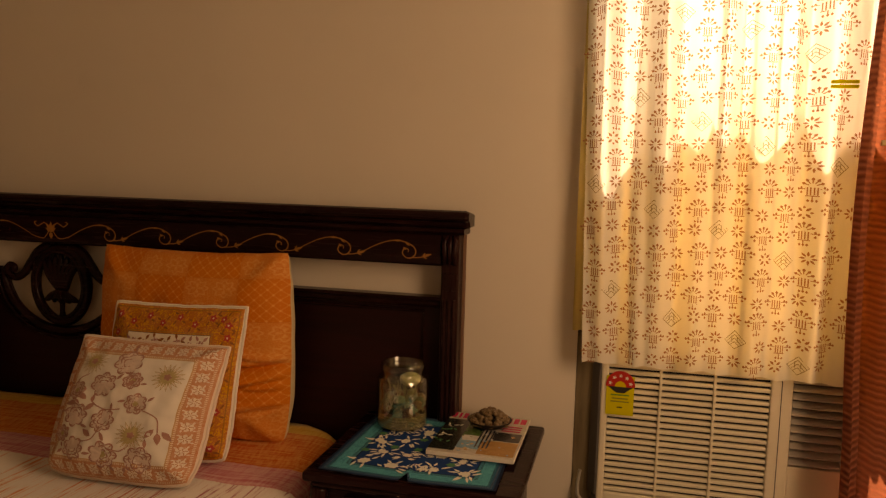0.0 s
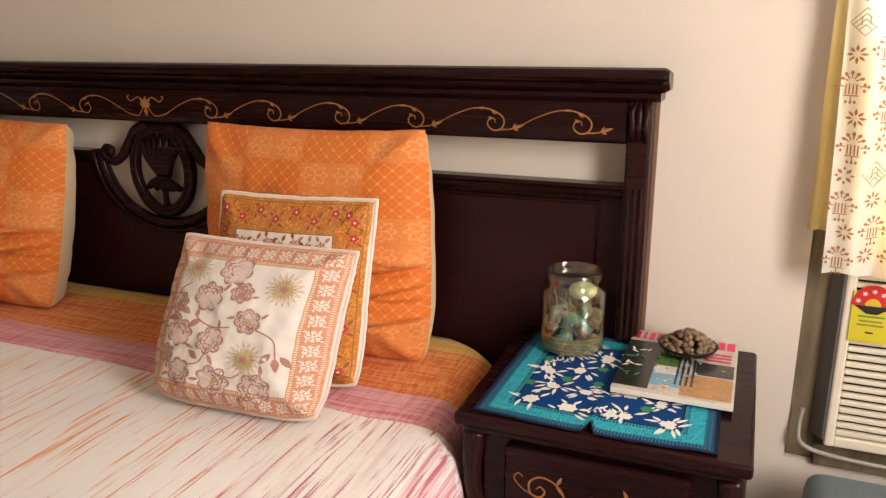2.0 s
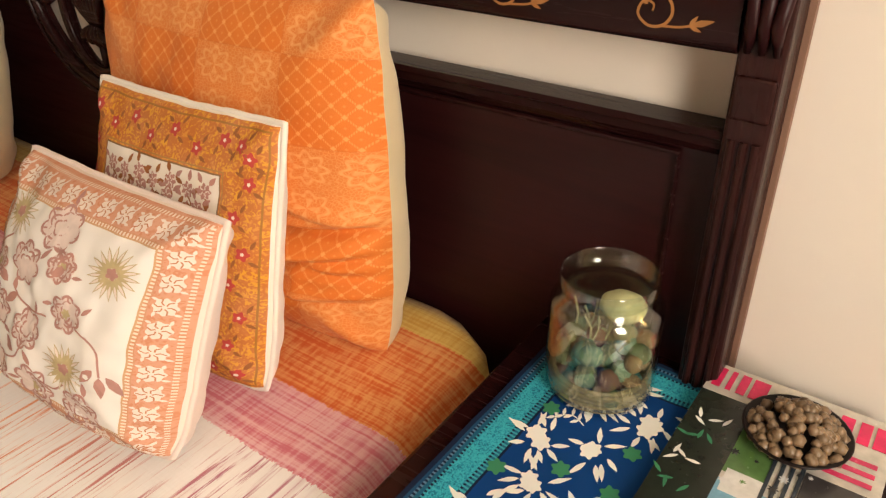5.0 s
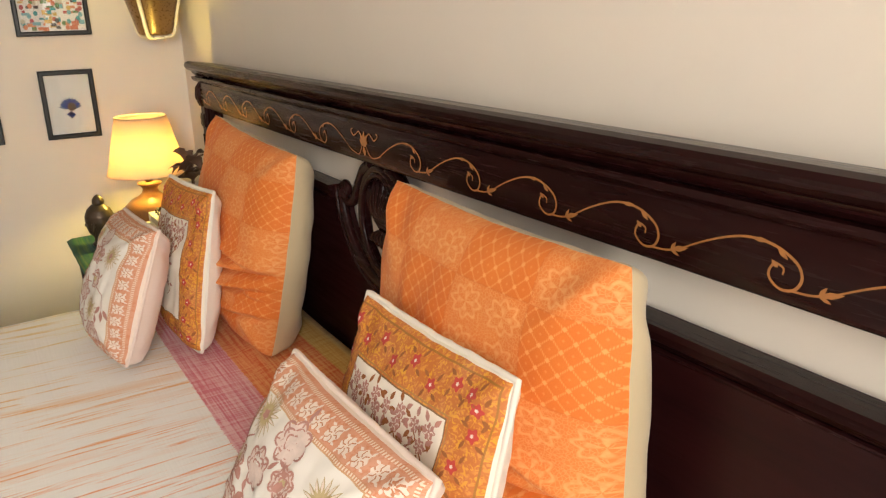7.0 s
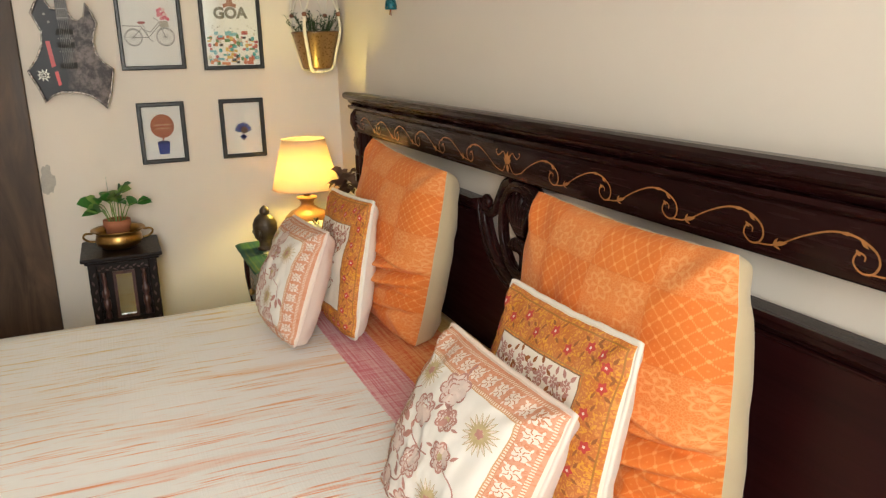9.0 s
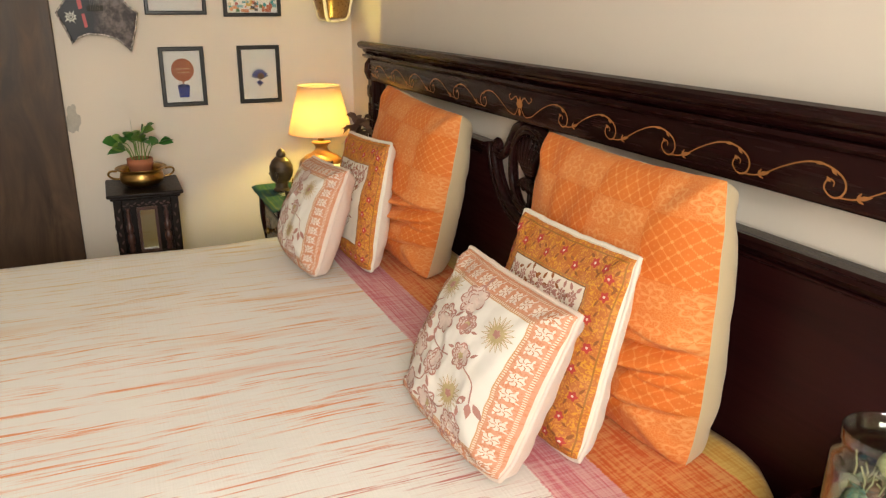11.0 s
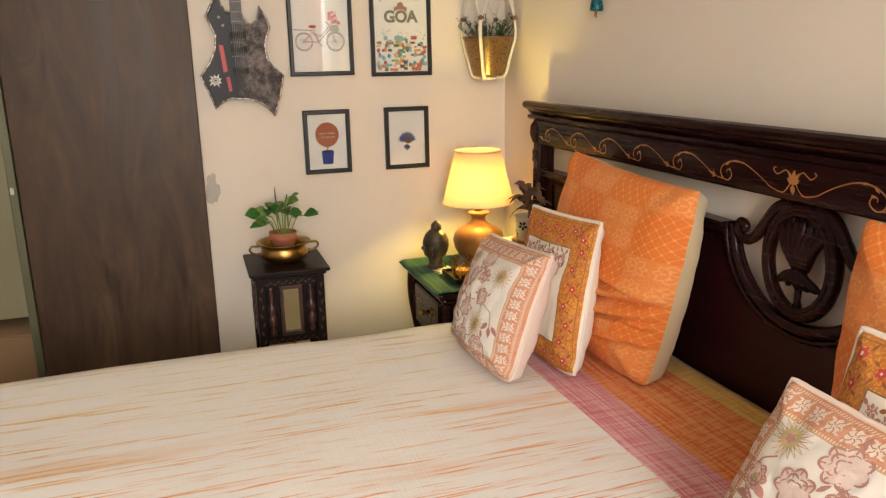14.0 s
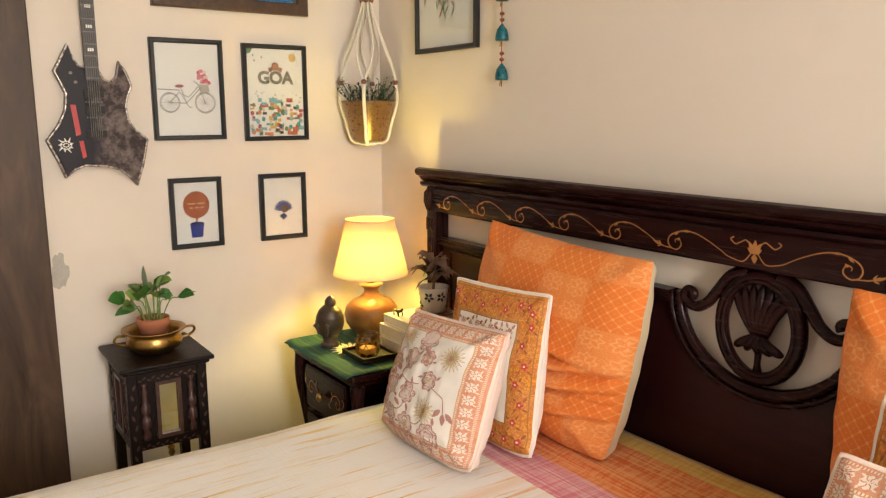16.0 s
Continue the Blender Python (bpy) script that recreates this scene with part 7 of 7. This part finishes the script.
stain = GB.span(GB.noise(v, 34.0, 6.0, 0.7), 0.42, 0.62)
half = GB.span(GB.math("ADD", yy, GB.math("MULTIPLY", GB.noise(v, 14.0), 0.05)), -0.848, -0.815)
GB.colour(GB.mix(half, (0.014, 0.012, 0.017), GB.mix(stain, (0.030, 0.020, 0.020), (0.16, 0.125, 0.115))))
bm = bmesh.new()
cy, cz = -0.858, 1.29
loops = []
for k, d in ((1.0, 0.004), (1.0, 0.026), (0.972, 0.031), (0.935, 0.032)):
    loops.append([bm.verts.new(west(cy + (a - cy) * k, cz + (b - cz) * k, d)) for a, b in shape])
for r, q in zip(loops, loops[1:]):
    for i in range(len(shape)):
        bm.faces.new((r[i], r[(i + 1) % len(shape)], q[(i + 1) % len(shape)], q[i]))
bm.faces.new(loops[-1])
bm.faces.new(loops[0][::-1])
part("body", bm, GB.mat, guitar, "black body fading to mottled grey")
part("edge_binding", tube([west(cy + (a - cy) * 0.985, cz + (b - cz) * 0.985, 0.0295) for a, b in shape], 0.0035, closed=True, segs=6), plain("worn_silver_edge", (0.42, 0.37, 0.33), 0.28, 0.7, vary=0.4), guitar, "worn silvery edge", smooth=True)
part("neck", prism([(-0.881, 1.40), (-0.848, 1.40), (-0.8475, 1.98), (-0.8815, 1.98)], lambda a, b, d: west(a, b, 0.028 + d), 0.012), plain("dark_fretboard", (0.030, 0.022, 0.020), 0.45, vary=0.3), guitar)
for k in range(16):
    z = 1.405 + 0.0265 * k + 0.0006 * k * k
    part("fret", prism([(-0.8805, z), (-0.8485, z), (-0.8485, z + 0.0022), (-0.8805, z + 0.0022)], lambda a, b, d: west(a, b, 0.040 + d), 0.0012), plain("fret_metal", (0.16, 0.15, 0.14), 0.4, 0.6) if k == 0 else bpy.data.materials["fret_metal"], guitar)
for z in (1.477, 1.535, 1.585, 1.635):
    part("fret_marker", prism([(-0.871, z - 0.004), (-0.857, z - 0.004), (-0.857, z + 0.004), (-0.871, z + 0.004)], lambda a, b, d: west(a, b, 0.0402 + d), 0.001), WHITE_INK, guitar)
STRING = plain("guitar_string", (0.13, 0.12, 0.11), 0.45, 0.6)
for k in range(6):
    a = -0.8775 + 0.0052 * k
    part("string", tube([west(a, 1.255, 0.040), west(a, 1.98, 0.0445)], 0.0007, segs=4), STRING, guitar)
for z in (1.365, 1.325, 1.262):
    part("pickup" if z > 1.3 else "bridge", prism([(-0.888, z - 0.009), (-0.840, z - 0.009), (-0.840, z + 0.009), (-0.888, z + 0.009)], lambda a, b, d: west(a, b, 0.032 + d), 0.006), DARK_GAP, guitar)
for z in (1.345, 1.305):
    for k in range(6):
        part("pole_screw", tube([west(-0.8835 + 0.0075 * k, z, 0.032), west(-0.8835 + 0.0075 * k, z, 0.0345)], 0.0022, segs=8), STRING, guitar)
RED = plain("red_stripe", (0.42, 0.012, 0.014), 0.4)
part("red_stripe", prism([(-0.922, 1.338), (-0.910, 1.338), (-0.902, 1.262), (-0.914, 1.258)], lambda a, b, d: west(a, b, 0.0322 + d), 0.0015), RED, guitar)
part("red_stripe", prism([(-0.908, 1.244), (-0.898, 1.246), (-0.893, 1.204), (-0.902, 1.200)], lambda a, b, d: west(a, b, 0.0322 + d), 0.0015), RED, guitar)
bm = bmesh.new()
for k in range(9):
    w = 6.2832 * k / 9
    leaf_shape(-0.940 + 0.007 * math.cos(w), 1.235 + 0.007 * math.sin(w), w + 0.5, 0.013 + 0.004 * (k % 2), 0.0035, lambda a, b, d: west(a, b, 0.0330 + d), bm)
for q in (0.006, 0.013):
    ribbon([(-0.940 + q * math.cos(w), 1.235 + q * 0.8 * math.sin(w)) for w in [6.2832 * i / 12 for i in range(13)]], 0.0022, lambda a, b, d: west(a, b, 0.0335 + d), bm)
part("emblem", bm, WHITE_INK, guitar, "white emblem")
for a, b in ((-0.915, 1.418), (-0.905, 1.395)):
    part("control_knob", tube([west(a, b, 0.031), west(a, b, 0.036)], 0.004, segs=12), STRING, guitar)

# chipped plaster by the wardrobe
bm = bmesh.new()
rnd = random.Random(2)
ring = []
for k in range(26):
    w = 6.2832 * k / 26
    r = 1 + 0.22 * rnd.uniform(-1, 1)
    ring.append(bm.verts.new(west(-0.978 + 0.020 * r * math.cos(w), 0.900 + 0.050 * r * math.sin(w), 0.0015)))
bm.faces.new(ring)
solid("plaster_patch", bm, plain("bare_plaster", (0.50, 0.46, 0.40), 0.9, vary=0.2, scale=40, relief=0.5), "chipped bare plaster patch on the wall", "plaster", "structure")

# ---- hanging planter ----
HX_, HY_ = -1.338, -0.080
planter = thing("hanging_planter", (HX_, HY_, 1.225), "brown ribbed planter in a white macrame hanger", "planter")
bm = lathe([(0.003, 1.228), (0.046, 1.228), (0.052, 1.234), (0.082, 1.345), (0.086, 1.351), (0.082, 1.353), (0.078, 1.342), (0.003, 1.335)], HX_, HY_, 0, 48)
part("pot", bm, plain("brown_gloss_pot", (0.19, 0.105, 0.045), 0.3, 0.25, vary=0.3), planter, "glossy brown pot", smooth=True)
ROPE = cloth("white_cotton_rope", (0.74, 0.68, 0.56))
KNOT = plain("wooden_bead", (0.22, 0.09, 0.045), 0.5)
part("ring_knot", lathe([(0.02, 1.214), (0.03, 1.220), (0.022, 1.227)], HX_, HY_, 0, 16), ROPE, planter, smooth=True)
for k in range(4):
    w = radians(-38 + 90 * k)
    d = Vector((math.cos(w), math.sin(w), 0))
    c = Vector((HX_, HY_, 0))
    low = [c + d * r + Vector((0, 0, z)) for r, z in ((0.02, 1.222), (0.055, 1.230), (0.072, 1.285), (0.090, 1.352), (0.086, 1.40))]
    part("rope", tube(bent([tuple(p) for p in low], 5), 0.0058 if k == 0 else 0.0045, segs=8), ROPE, planter, smooth=True)
    part("bead", lathe([(0.004, -0.007), (0.008, -0.004), (0.0085, 0.002), (0.004, 0.007)], *(c + d * 0.086)[:2], 1.408, 12), KNOT, planter, smooth=True)
    for side in (-1, 1):
        e = Vector((-d.y, d.x, 0)) * side
        up = [c + d * r + e * q + Vector((0, 0, z)) for r, q, z in ((0.086, 0.002, 1.412), (0.074, 0.018, 1.46), (0.055, 0.026, 1.51), (0.030, 0.014, 1.58), (0.012, 0.004, 1.645), (0.006, 0.002, 1.70), (0.002, 0.0, 2.05))]
        part("rope", tube(bent([tuple(p) for p in up], 4), 0.0032, segs=6), ROPE, planter, smooth=True)
    part("bead", lathe([(0.004, -0.006), (0.0075, -0.003), (0.008, 0.002), (0.004, 0.006)], *(c + d * 0.014)[:2], 1.652, 12), KNOT, planter, smooth=True)
part("hook", tube([(XL, HY_, 2.05), (HX_, HY_, 2.06)], 0.004), BRASS, planter)
SPRIG = plain("small_green_leaf", (0.055, 0.10, 0.030), 0.6, vary=0.5, scale=60)
rnd = random.Random(17)
for k in range(46):
    w, r = rnd.uniform(0, 6.2832), 0.06 * math.sqrt(rnd.random())
    p = Vector((HX_ + r * math.cos(w), HY_ + r * math.sin(w), 1.338))
    lean_, rise = rnd.uniform(0.0, 0.055), rnd.uniform(0.035, 0.085)
    q = p + Vector((lean_ * math.cos(w), lean_ * math.sin(w), rise))
    q.x, q.y = max(q.x, XL + 0.012), min(q.y, W0 - 0.012)
    bm = tube([p, p.lerp(q, 0.5), q], 0.0009, segs=4)
    for m in range(9):
        s_ = p.lerp(q, 0.25 + 0.75 * m / 8)
        a = rnd.uniform(0, 6.2832)
        t_ = s_ + Vector((0.013 * math.cos(a), 0.013 * math.sin(a), rnd.uniform(-0.004, 0.010)))
        t_.x, t_.y = max(t_.x, XL + 0.004), min(t_.y, W0 - 0.004)
        blade(bm, s_, t_, 0.0065, 0.002)
    part("sprig", bm, SPRIG, planter)

# ---- string of bells ----
bells = thing("bell_string", (-0.776, -0.003, 1.385), "hanging string of painted teal metal bells and red beads", "wind chime")
TEAL = plain("teal_enamel", (0.008, 0.13, 0.165), 0.3, 0.3, vary=0.4, scale=80)
part("cord", tube([(-0.776, -0.003, 1.38), (-0.777, -0.003, 1.55), (-0.780, -0.003, 1.98)], 0.0014, segs=5), plain("red_cord", (0.30, 0.06, 0.05), 0.8), bells)
for z in (1.396, 1.494, 1.592, 1.690):
    part("bell", lathe([(0.0155, 0.0), (0.017, 0.003), (0.0165, 0.014), (0.013, 0.028), (0.007, 0.036), (0.003, 0.042)], -0.776, -0.003, z, 20), TEAL, bells, "teal bell with gold dots", smooth=True)
    part("clapper", tube([(-0.778, -0.004, z + 0.002), (-0.780, -0.006, z - 0.014)], 0.0018, segs=6), BRASS, bells)
    for k in range(7):
        w = 6.2832 * k / 7
        part("dot", lathe([(0.0003, -0.0016), (0.0016, 0.0), (0.0003, 0.0016)], -0.776 + 0.0168 * math.cos(w), -0.003 + 0.0168 * math.sin(w), z + 0.006, 6), BRASS, bells)
    for dz in (0.052, 0.067):
        part("bead", lathe([(0.002, -0.005), (0.0062, -0.002), (0.0062, 0.002), (0.002, 0.005)], -0.776, -0.003, z + dz, 12), plain("red_bead", (0.20, 0.045, 0.03), 0.4), bells, smooth=True)
part("hook", tube([(-0.780, W0, 1.985), (-0.780, -0.006, 1.985)], 0.003), BRASS, bells)
